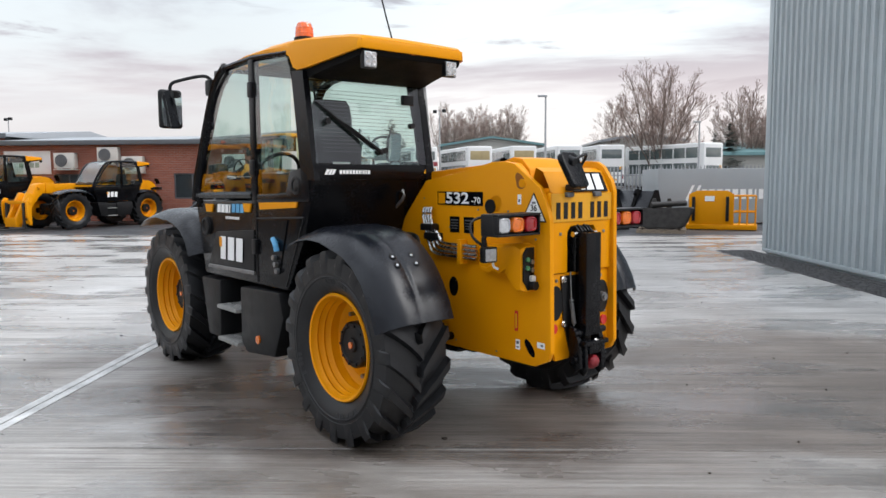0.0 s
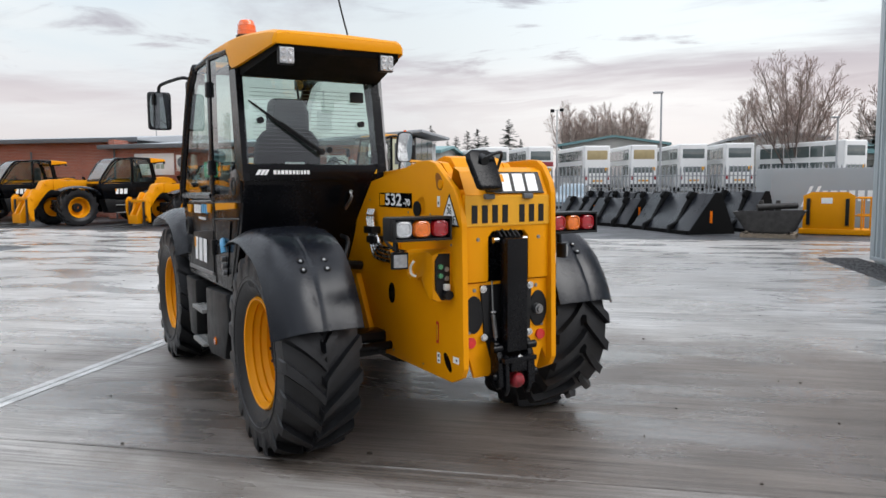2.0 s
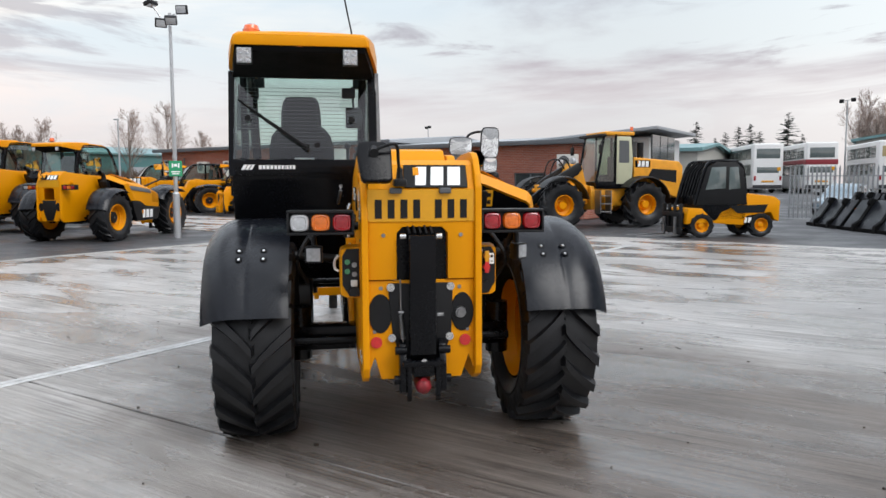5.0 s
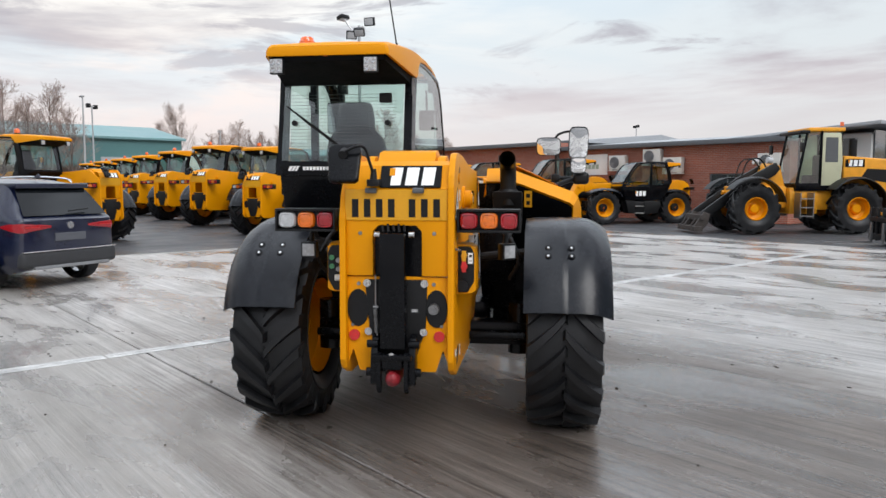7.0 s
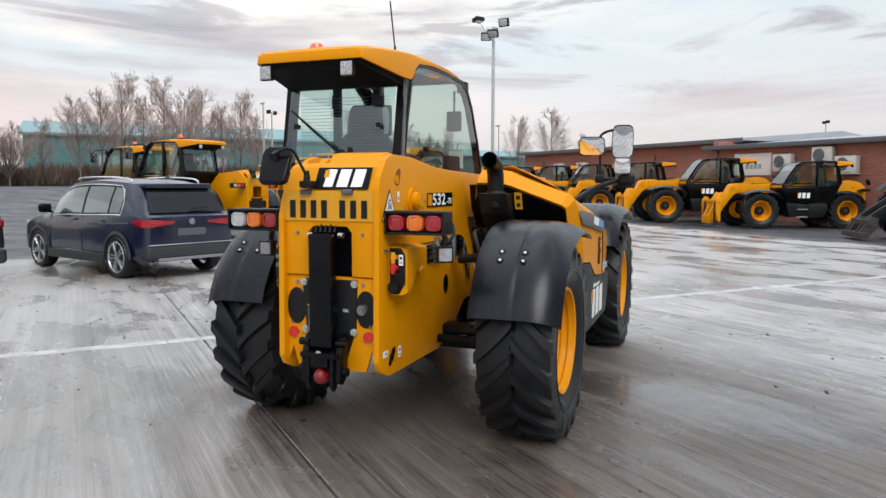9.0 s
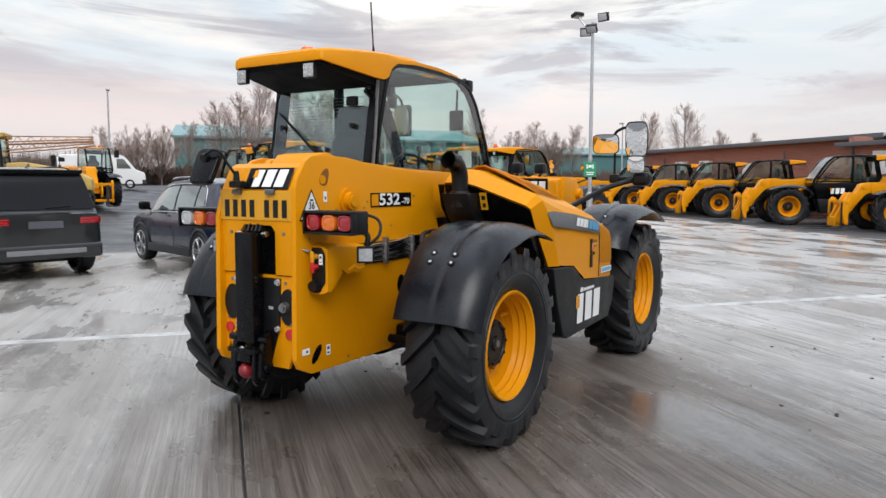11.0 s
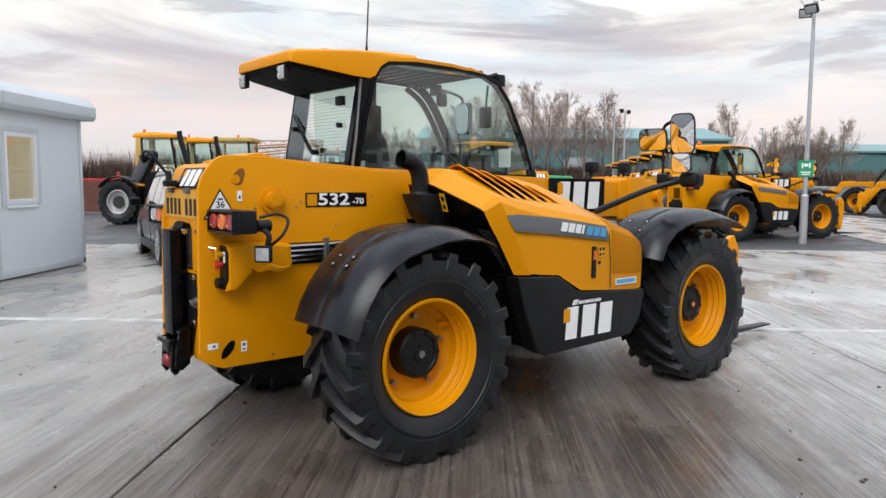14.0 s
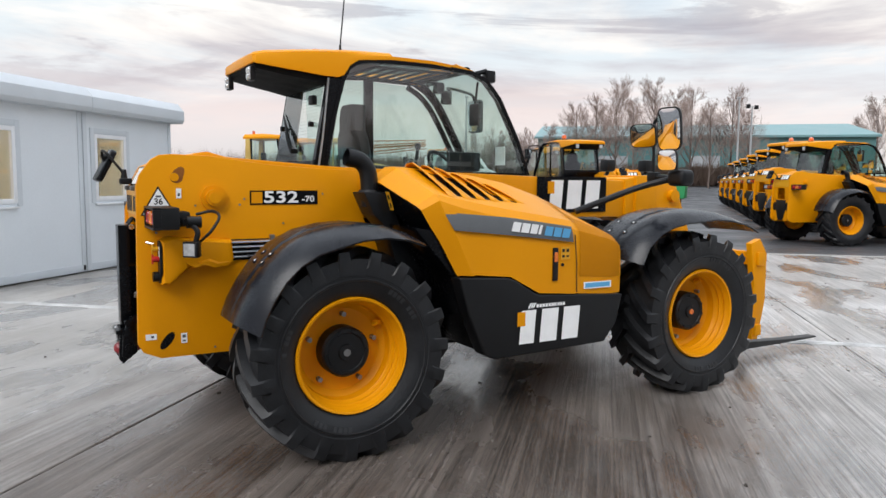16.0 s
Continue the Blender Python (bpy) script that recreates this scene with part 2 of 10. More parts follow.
def part(name, bm, mat, parent=None, label="", angle=35, at=None):
    """Links a bmesh as one mesh object under a thing or a part."""
    bmesh.ops.recalc_face_normals(bm, faces=bm.faces)
    me = bpy.data.meshes.new(name)
    bm.to_mesh(me)
    bm.free()
    me.materials.append(mat)
    me.polygons.foreach_set("use_smooth", [True] * len(me.polygons))
    me.set_sharp_from_angle(angle=radians(angle))
    ob = new(name, me)
    if parent is not None:
        ob.parent = parent
    if at is not None:
        ob.matrix_basis = at
    if label:
        ob["label"] = label
    return ob


def again(ob, m, parent):
    """The same part once more, on the same mesh, with its own pieces."""
    c = new(ob.name.split(".")[0], ob.data)
    c.parent, c.matrix_basis = parent, m
    for k in ("label",):
        if k in ob:
            c[k] = ob[k]
    for ch in ob.children:
        again(ch, ch.matrix_basis.copy(), c)
    return c


def B():
    return bmesh.new()


def writing(text, size, mat, parent, m, name="lettering", depth=0.001, shear=0.0, wide=1.0):
    """Raised lettering in the built-in font, lying in its own xy plane, set by m."""
    cu = bpy.data.curves.new("text", "FONT")
    cu.body, cu.size, cu.extrude, cu.align_x, cu.align_y, cu.shear = text, size, depth, "CENTER", "CENTER", shear
    cu.resolution_u = 3
    cu.offset = size * 0.022
    tmp = bpy.data.objects.new("text", cu)
    me = bpy.data.meshes.new_from_object(tmp)
    bpy.data.objects.remove(tmp)
    bpy.data.curves.remove(cu)
    me.materials.clear()
    me.materials.append(mat)
    ob = new(name, me)
    ob.parent = parent
    ob.matrix_basis = m @ Matrix.Diagonal((wide, 1, 1, 1))
    return ob


def bars(name, widths, height, gap, mat, parent, m, thick=0.002, lean=0.0):
    """A row of plain bars that stands for a mark that is not spelled out; centred, in its own xy plane."""
    total = sum(widths) + gap * (len(widths) - 1)
    x = -total / 2
    for w in widths:
        bm = B()
        prism(bm, [(x - lean * height / 2, -height / 2), (x + w - lean * height / 2, -height / 2), (x + w + lean * height / 2, height / 2), (x + lean * height / 2, height / 2)], "z", 0, thick)
        part(name, bm, mat, parent, at=m)
        x += w + gap


def facing(x, y, z, side):
    """A pose for a decal: its x runs along the surface, its z points out. side: 'right', 'left', 'rear', 'front'."""
    return pose(x, y, z, 90, 0, {"right": 90, "left": -90, "rear": 0, "front": 180}[side])

# ---- the telehandler ----
TREAD = material("worn_tread_metal", (0.30, 0.30, 0.29), 0.55, 0.4, vary=0.25, grain=30, fine=90, bump=0.3)
FORKS = material("dark_fork_steel", (0.05, 0.05, 0.05), 0.5, 0.6, vary=0.3, grain=12)
PERFORATED = material("perforated_yellow_steel", (0.50, 0.185, 0.002), 0.6, vary=0.12, grain=120, fine=380, bump=0.5, spec=0.1)
VISOR = material("matt_visor_plastic", (0.0035, 0.0037, 0.004), 0.7, vary=0.2, grain=8, spec=0.12)
HEADLINING = material("grey_roof_lining", (0.30, 0.31, 0.31), 0.7, vary=0.1, grain=6, fine=60, bump=0.2)
TR, TW = 0.632, 0.46          # tyre radius and width


def tyre_mesh(lugs=19, detail=True):
    """Agricultural tyre moulded in one skin, with staggered slanted lugs that run over the shoulder; it turns about x, outer side at +x."""
    bm = B()
    hw = TW / 2
    core = TR - 0.045
    pitch = 2 * math.pi / lugs

    def surf(u, a, h):
        # u: 0 middle to 1 shoulder, on to 1.45 down the sidewall
        if u <= 1:
            x, r = u * hw * 0.97, core - 0.022 * u * u + h
        else:
            d = u - 1
            x, r = hw * (0.97 + 0.04 * min(d * 3, 1)) + h * 0.3 * max(0, 1 - d * 2), core - 0.022 - d * 0.22 + h * max(0, 1 - d * 2.2)
        return x, r * math.cos(a), r * math.sin(a)

    def ring(side, u):
        row = []
        v = min(u, 1.0)
        slant = 0.36 * v ** 0.85 + 0.03 * max(0, u - 1)
        w = (0.055 + 0.022 * v) / TR * (1.15 if u > 1.2 else 1.0)
        tall = (0.045 if u <= 1 else 0.045 * max(0.0, 1 - (u - 1) * 2.2))
        for i in range(lugs):
            for own, mid in ((side > 0, 0.0), (side < 0, 0.5)):
                both = u == 0
                for da, up in ((-w * 0.60, 0), (-w * 0.44, 1), (w * 0.44, 1), (w * 0.60, 0)):
                    x, y, z = surf(u, (i + mid) * pitch + slant + da, tall * up if own or both else 0.0)
                    row.append((side * x, y, z))
        return row

    us = [0.0, 0.07, 0.14, 0.32, 0.55, 0.78, 0.95, 1.0, 1.08, 1.25, 1.42] if detail else [0.0, 0.1, 0.55, 1.0, 1.4]
    wall = [(0.47, 1.0), (0.456, 1.0), (0.452, 1.025), (0.444, 1.025), (0.44, 1.0), (0.40, 0.95), (0.345, 0.78)] if detail else [(0.46, 1.0), (0.40, 0.95), (0.345, 0.78)]

    def flank(side):
        rows = [ring(side, u) for u in us[1:]]
        last = rows[-1]
        for r, f in wall:
            rows.append([(side * hw * f, r * y / math.hypot(y, z), r * z / math.hypot(y, z)) for _, y, z in last])
        return rows

    rows = flank(-1)[::-1] + [ring(1, 0.0)] + flank(1)
    loft(bm, [[row[k % len(row)] for row in rows] for k in range(lugs * 8 + 1)])
    bmesh.ops.remove_doubles(bm, verts=bm.verts, dist=0.00005)
    bmesh.ops.recalc_face_normals(bm, faces=bm.faces)
    return bm


def make_wheel(thing, detail=True, yellow=None, cap=True):
    """Rim disc with tyre and hub below it; outer side at +x, centred on its own middle."""
    yellow = yellow or YELLOW
    bm = B()
    hw = TW / 2
    spin(bm, [(0.345, hw * 0.80), (0.338, hw * 0.86), (0.325, hw * 0.84), (0.318, hw * 0.70), (0.312, hw * 0.66), (0.318, hw * 0.60), (0.312, hw * 0.5), (0.305, hw * 0.46), (0.309, hw * 0.40), (0.300, hw * 0.30),
              (0.292, hw * 0.26), (0.296, hw * 0.18), (0.285, hw * 0.02), (0.25, -hw * 0.10), (0.16, -hw * 0.12), (0.10, -hw * 0.12), (0.10, -hw * 0.35), (0.30, -hw * 0.35), (0.33, -hw * 0.8)], "x", 48 if detail else 28)
    wheel = part("wheel", bm, yellow, thing, "yellow steel wheel rim", 30)
    part("tyre", tyre_mesh(19 if detail else 17, detail), RUBBER, wheel, angle=28)
    bm = B()
    spin(bm, [(0.15, -hw * 0.12), (0.15, hw * 0.30), (0.138, hw * 0.36), (0.118, hw * 0.37), (0.112, hw * 0.33), (0.05, hw * 0.34), (0.045, hw * 0.40), (0.0, hw * 0.40)], "x", 32)
    if detail:
        for k in range(10):
            a = 2 * math.pi * k / 10
            rod(bm, (hw * 0.30, 0.128 * math.cos(a), 0.128 * math.sin(a)), (hw * 0.40, 0.128 * math.cos(a), 0.128 * math.sin(a)), 0.010, seg=6)
    part("hub", bm, BLACK, wheel, "black hub casing", 30)
    if detail:
        for k in range(5):
            bm = B()
            a = 2 * math.pi * (k + 0.2) / 5
            rod(bm, (-hw * 0.14, 0.215 * math.cos(a), 0.215 * math.sin(a)), (hw * 0.06, 0.215 * math.cos(a), 0.215 * math.sin(a)), 0.016, seg=6)
            part("wheel_nut", bm, DULL_STEEL, wheel)
        bm = B()
        rod(bm, (hw * 0.02, 0.21, 0.14), (hw * 0.22, 0.225, 0.155), 0.022, 0.012, seg=10)
        part("valve", bm, yellow, wheel)
        # raised writing on the tyre wall, as plain bars
        for a0, n in ((0.5, 8), (2.7, 5), (4.1, 8)):
            for k in range(n):
                if k == 3:
                    continue
                a = a0 + 0.075 * k
                d, e = Vector((0, math.cos(a), math.sin(a))), Vector((0, -math.sin(a), math.cos(a)))
                ring = [d * (0.424 + q * 0.015) + e * p * 0.0105 for p, q in ((-1, -1), (1, -1), (1, 1), (-1, 1))]
                bm = B()
                loft(bm, [[(hw * 0.95, v.y, v.z) for v in ring], [(hw * (1.012 + (v.length - 0.439) * 1.2), v.y, v.z) for v in ring]], closed=True, cap=True)
                part("wall_mark", bm, WALL_MARK, wheel)
    bm = B()
    rod(bm, (hw * 0.40, 0, 0), (hw * 0.425, 0, 0), 0.022, seg=14)
    part("hub_cap", bm, ORANGE if cap else DULL_STEEL, wheel, "small orange cap" if cap else "steel centre plug")
    return wheel


def strip_fender(bm, arc, x0, x1, drop, thick=0.012, crease=True):
    """A bent mudguard over a wheel: arc of (y, z); x0 inner, x1 outer edge; the outer edge rolls down, a crease runs along its middle."""
    rows = []
    c = (sum(p[0] for p in arc) / len(arc), min(p[1] for p in arc))
    across = (0.0, 0.05, 0.12, 0.30, 0.42, 0.465, 0.485, 0.505, 0.54, 0.66, 0.76, 0.84, 0.90, 0.95, 0.98, 1.0)
    n_arc = len(arc)
    for i, (y, z) in enumerate(arc):
        n = Vector((y - c[0], z - c[1] + 0.25)).normalized()
        roll_end = 1.0 if i < n_arc - 4 or not crease else 1.0 - 0.72 * (i - n_arc + 5) / 4
        deep = 0.011 * min(1.0, max(0.0, 1.0 - abs(i / (n_arc - 1) - 0.40) * 2.2)) if crease else 0.0
        top, bot = [], []
        for s in across:
            roll = drop * roll_end * max(0, (s - 0.62) / 0.38) ** 2.3 + 0.012 * max(0, (0.12 - s) / 0.12)
            if 0.47 < s < 0.52:
                roll += deep
            elif s >= 0.52:
                roll += 0.35 * deep * max(0, (0.70 - s) / 0.18)
            x = x0 + (x1 - x0) * s
            top.append((x, y - n.x * roll, z - n.y * roll))
            bot.append((x - (thick * 0.7 if s == 1.0 else 0), y - n.x * (roll + thick), z - n.y * (roll + thick)))
        rows.append(top + bot[::-1])
    loft(bm, rows, closed=True, cap=True)
    return bm


def maker_mark(thing, m, w, name="logo", plate=True, back=None):
    """The maker's mark as plain shapes: white blocks and a yellow square on black."""
    h = w * 0.36
    if plate:
        bm = B()
        box(bm, -w * 0.56, w * 0.56, -h * 0.62, h * 0.62, 0, 0.004, 0.003, 1)
        p = part(name, bm, back or GLOSS_BLACK, thing, "maker's mark in white on black", at=m)
    else:
        bm = B()
        box(bm, -w * 0.39, -w * 0.30, h * 0.05, h * 0.45, 0, 0.003)
        p = part(name, bm, WHITE, thing, at=m)
    bm = B()
    z0, z1 = 0.004, 0.006
    # three plain slanted blocks
    for x0, x1 in ((-0.355, -0.165), (-0.085, 0.140), (0.215, 0.440)):
        prism(bm, [((x0 - 0.015) * w, -0.5 * h), ((x1 - 0.015) * w, -0.5 * h), ((x1 + 0.015) * w, 0.5 * h), ((x0 + 0.015) * w, 0.5 * h)], "z", z0, z1)
    part("logo_mark", bm, WHITE, p)
    bm = B()
    box(bm, -0.395 * w, -0.295 * w, 0.04 * h, 0.46 * h, z0, z1 + 0.001)
    part("logo_square", bm, YELLOW, p)
    return p


REAR_ARC = [(-0.605, 0.845), (-0.565, 0.95), (-0.50, 1.065), (-0.415, 1.175), (-0.31, 1.265), (-0.18, 1.33), (-0.03, 1.365), (0.12, 1.375), (0.27, 1.36), (0.40, 1.32), (0.50, 1.265)]
FRONT_ARC = [(2.20, 1.06), (2.27, 1.20), (2.40, 1.31), (2.55, 1.375), (2.72, 1.41), (2.90, 1.42), (3.08, 1.41), (3.25, 1.375), (3.42, 1.32), (3.56, 1.24)]
A_POST = [(2.26, 1.50), (2.21, 1.68), (2.06, 1.96), (1.87, 2.29), (1.74, 2.44), (1.60, 2.525)]


def make_telehandler(full=True, paint=None, carriage_down=True):
    """The machine faces +y and stands on z = 0 with its rear axle at y = 0."""
    paint = paint or YELLOW
    th = new("telehandler")
    WB = 2.93
    # wheels
    w = make_wheel(th, full, paint, False)
    w.matrix_basis = pose(0.95, 0.055, TR - 0.02)
    w = make_wheel(th, full, paint)
    w.matrix_basis = pose(0.935, WB + 0.025, TR - 0.02, 25)
    again(w, pose(-0.915, 0.055, TR - 0.02, 40, 0, 180), th)
    again(w, pose(-0.915, WB + 0.025, TR - 0.02, 10, 0, 180), th)
    # axles
    for y in (0.05, WB + 0.025):
        bm = B()
        box(bm, -0.72, 0.72, y - 0.09, y + 0.09, 0.52, 0.68, 0.03)
        box(bm, -0.26, 0.26, y - 0.17, y + 0.17, 0.46, 0.74, 0.06)
        for s in (-1, 1):
            rod(bm, (s * 0.66, y, 0.46), (s * 0.66, y, 0.80), 0.075, seg=14)
            rod(bm, (s * 0.25, y - 0.16, 0.60), (s * 0.70, y - 0.16, 0.60), 0.028, seg=10)
        part("axle", bm, GLOSS_BLACK, th, "black steel axle")
    # chassis
    bm = B()
    box(bm, -0.26, 0.29, -0.30, 3.25, 0.50, 0.86, 0.03)
    box(bm, -0.36, 0.40, 0.55, 2.35, 0.42, 0.72, 0.03)
    part("chassis", bm, GLOSS_BLACK, th)
    right = [(-1.0, 0.63), (-0.97, 0.575), (-0.87, 0.53), (-0.10, 0.53), (0.12, 0.60), (0.40, 0.78), (0.62, 0.80), (0.62, 1.10), (0.50, 1.28), (0.42, 1.50), (0.42, 1.692), (0.20, 1.695), (-0.17, 1.716), (-0.55, 1.765), (-0.78, 1.772),
             (-0.85, 1.765), (-0.90, 1.735), (-0.965, 1.645), (-0.985, 1.58)]
    left = [(-1.0, 0.63), (-0.97, 0.575), (-0.87, 0.53), (0.0, 0.53), (0.12, 0.60), (0.30, 0.74), (0.60, 0.76), (0.62, 1.08), (0.50, 1.28), (0.36, 1.44), (0.155, 1.652), (-0.247, 1.716), (-0.50, 1.765), (-0.62, 1.768), (-0.70, 1.75),
            (-0.90, 1.61), (-0.95, 1.53), (-0.985, 1.42)]
    bm = B()
    prism(bm, right, "x", 0.300, 0.336, 0.008)
    part("side_plate", bm, paint, th, "yellow steel chassis plate")
    bm = B()
    prism(bm, left, "x", -0.300, -0.264, 0.008)
    part("side_plate", bm, paint, th, "yellow steel chassis plate")
    # rear number-plate panel with its cut-out
    bm = B()
    prism(bm, [(-0.264, 1.095), (-0.115, 1.095), (-0.115, 1.34), (-0.085, 1.372), (0.125, 1.372), (0.155, 1.34), (0.155, 1.095), (0.300, 1.095), (0.300, 1.575), (-0.264, 1.575)], "y", -0.965, -0.93, 0.008)
    part("rear_panel", bm, paint, th)
    bm = B()
    loft(bm, [[(-0.262, -0.962, 1.573), (-0.262, -0.895, 1.70), (-0.262, -0.84, 1.725)], [(0.298, -0.962, 1.573), (0.298, -0.895, 1.70), (0.298, -0.84, 1.725)]])
    loft(bm, [[(-0.262, -0.84, 1.725), (-0.262, -0.80, 1.60)], [(0.298, -0.84, 1.725), (0.298, -0.80, 1.60)]])
    part("rear_cowl", bm, paint, th)
    bm = B()
    prism(bm, [(-0.264, 1.09), (-0.264, 0.60), (-0.235, 0.68), (-0.20, 0.56), (-0.08, 0.56), (-0.03, 0.70), (0.06, 0.70), (0.11, 0.56), (0.23, 0.56), (0.27, 0.68), (0.300, 0.60), (0.300, 1.09)], "y", -0.950, -0.925, 0.005)
    part("lower_panel", bm, paint, th)
    bm = B()
    prism(bm, [(-0.165, 1.075), (0.185, 1.075), (0.175, 0.80), (0.10, 0.58), (-0.07, 0.58), (-0.14, 0.80)], "y", -0.962, -0.945, 0.006)
    # the two oval holes are solid discs, their black standing in for shade
    for cx in (-0.205, 0.235):
        prism(bm, [(cx + 0.062 * math.cos(a), 0.915 + 0.105 * math.sin(a)) for a in (2 * math.pi * k / 24 for k in range(24))], "y", -0.958, -0.940, 0.003, 1)
    part("mounting_plate", bm, BLACK, th, "black steel hitch mounting plate with dark discs for shaded holes")
    # boom between the plates
    bm = B()
    prism(bm, [(-0.71, 1.58), (-0.685, 1.72), (-0.62, 1.785), (-0.54, 1.798), (-0.42, 1.765), (0.3, 1.715), (3.10, 1.632), (3.10, 1.315), (0.3, 1.36), (-0.5, 1.40), (-0.70, 1.46)], "x", -0.150, 0.190, 0.012)
    for sx in (-0.220, 0.200):
        prism(bm, [(-0.73, 1.60), (-0.70, 1.70), (-0.64, 1.755), (-0.56, 1.765), (-0.48, 1.725), (-0.42, 1.60), (-0.5, 1.45), (-0.75, 1.45)], "x", sx, sx + 0.05, 0.010)
    part("boom", bm, paint, th, "yellow telescopic boom")
    bm = B()
    prism(bm, [(3.0, 1.655), (3.16, 1.672), (3.52, 1.655), (3.62, 1.60), (3.70, 1.42), (3.86, 1.06), (4.08, 0.76), (4.06, 0.58), (3.92, 0.57), (3.70, 0.92), (3.54, 1.16), (3.42, 1.27), (3.0, 1.29)], "x", -0.175, 0.215, 0.02)
    box(bm, -0.205, 0.245, 3.10, 3.34, 1.272, 1.682, 0.012)
    for z0, y0 in ((1.50, 3.56), (0.68, 3.99)):
        rod(bm, (-0.225, y0, z0), (0.265, y0, z0), 0.055, seg=16)
    part("boom_nose", bm, paint, th)
    bm = B()
    rod(bm, (-0.30, -0.54, 1.508), (0.385, -0.54, 1.508), 0.052, seg=28)
    rod(bm, (0.38, -0.54, 1.508), (0.394, -0.54, 1.508), 0.036, seg=24)
    part("pivot_pin", bm, paint, th)
    bm = B()
    rod(bm, (0.336, -0.54, 1.508), (0.352, -0.54, 1.508), 0.078, seg=28)
    part("pin_boss", bm, paint, th)
    # front carriage and forks
    bm = B()
    for s in (-1, 1):
        prism(bm, [(4.14, 0.20), (4.22, 0.20), (4.30, 0.55), (4.30, 0.98), (4.20, 1.12), (4.08, 1.08), (4.14, 0.70)], "x", 0.02 + s * 0.64 - 0.03, 0.02 + s * 0.64 + 0.03, 0.006)
        prism(bm, [(4.0, 0.42), (4.22, 0.42), (4.28, 0.62), (4.20, 1.02), (3.96, 0.95)], "x", 0.02 + s * 0.26 - 0.025, 0.02 + s * 0.26 + 0.025, 0.006)
    box(bm, -0.68, 0.72, 4.15, 4.23, 0.88, 1.00, 0.01)
    box(bm, -0.68, 0.72, 4.15, 4.23, 0.24, 0.34, 0.01)
    part("carriage", bm, paint, th, "yellow fork carriage")
    if full or carriage_down:
        bm = B()
        for x in (-0.42, 0.48):
            prism(bm, [(4.24, 0.92), (4.28, 0.92), (4.285, 0.13), (4.85, 0.10), (5.35, 0.085), (5.35, 0.07), (4.80, 0.062), (4.24, 0.062)], "x", x - 0.05, x + 0.05, 0.004, 1)
        part("fork", bm, FORKS, th, "steel pallet forks")
    # engine bay
    sec = [(0.80, 0.40, 1.712, 0.61, 1.698, 1.035, 1.508, 1.098, 1.430, 1.027), (1.0, 0.40, 1.690, 0.63, 1.676, 1.043, 1.470, 1.103, 1.392, 1.018),
           (1.17, 0.40, 1.668, 0.64, 1.655, 1.047, 1.440, 1.106, 1.362, 1.002), (1.40, 0.40, 1.630, 0.65, 1.612, 1.05, 1.405, 1.108, 1.33, 0.88), (1.70, 0.42, 1.535, 0.67, 1.515, 1.045, 1.355, 1.108, 1.28, 0.855), (1.72, 0.42, 1.525, 0.67, 1.505, 1.04, 1.345, 1.103, 1.27, 0.855),
           (2.05, 0.45, 1.365, 0.70, 1.35, 1.02, 1.26, 1.09, 1.19, 0.83), (2.16, 0.50, 1.29, 0.72, 1.28, 0.98, 1.22, 1.06, 1.15, 0.83), (2.20, 0.55, 1.20, 0.74, 1.19, 0.95, 1.15, 1.02, 1.09, 0.83)]
    # rear edge and the ridge of its broad bevel
    edge = [(0.40, 0.47, 1.52), (0.40, 0.47, 1.618), (0.50, 0.456, 1.617), (0.60, 0.452, 1.612), (0.66, 0.458, 1.596), (1.005, 0.532, 1.464), (1.034, 0.548, 1.440), (1.034, 0.600, 1.355), (1.037, 0.673, 1.250), (1.066, 0.787, 1.028)]
    ridge = [(0.40, 0.60, 1.62), (0.40, 0.60, 1.713), (0.50, 0.60, 1.716), (0.585, 0.605, 1.708), (0.63, 0.61, 1.688), (1.035, 0.640, 1.540), (1.075, 0.652, 1.500), (1.098, 0.678, 1.425), (1.110, 0.760, 1.275), (1.110, 0.881, 1.025)]
    rows = [[(x - 0.03, y + 0.05, z - 0.03) for x, y, z in edge], edge, ridge]
    for i, (y, xi, zi, xt, zt, xs, zs, xo, zo, zb) in enumerate(sec):
        lag = (0.0, 0.0, 0.0, 0.0, 0.0, 0.01, 0.02, 0.03, 0.09, 0.12)[:] if i == 0 else (0.0,) * 10
        pts = [(xi, y, zi - 0.1), (xi, y, zi), ((xi + xt) / 2, y, (zi + zt) / 2 + 0.004), (xt, y, zt), (xt + (xs - xt) * 0.12, y, zt - 0.02), (xs, y, zs), (xo - 0.012, y, zo + 0.02), (xo, y, zo - 0.02), (xo + 0.005, y, (zo + zb) / 2), (xo, y, zb)]
        rows.append([(x, yy + d, z) for (x, yy, z), d in zip(pts, lag)])
    bm = B()
    loft(bm, rows)
    bm.verts.ensure_lookup_table()
    bm.faces.new([bm.verts[-k] for k in range(1, 11)])
    part("engine_cover", bm, paint, th, "yellow engine cover with side band", 16)

    # perforated front panel of the cover, duller than the rest
    bm = B()
    rows = []
    for y, a, b in ((1.745, 5, 6), (1.83, 5, 6), (1.94, 5, 6), (2.045, 6, 7), (2.10, 6, 7), (2.145, 6, 7)):
        f = (y - sec[a][0]) / (sec[b][0] - sec[a][0])
        _, xi, zi, xt, zt, xs, zs, xo, zo, zb = (p + (q - p) * f for p, q in zip(sec[a], sec[b]))
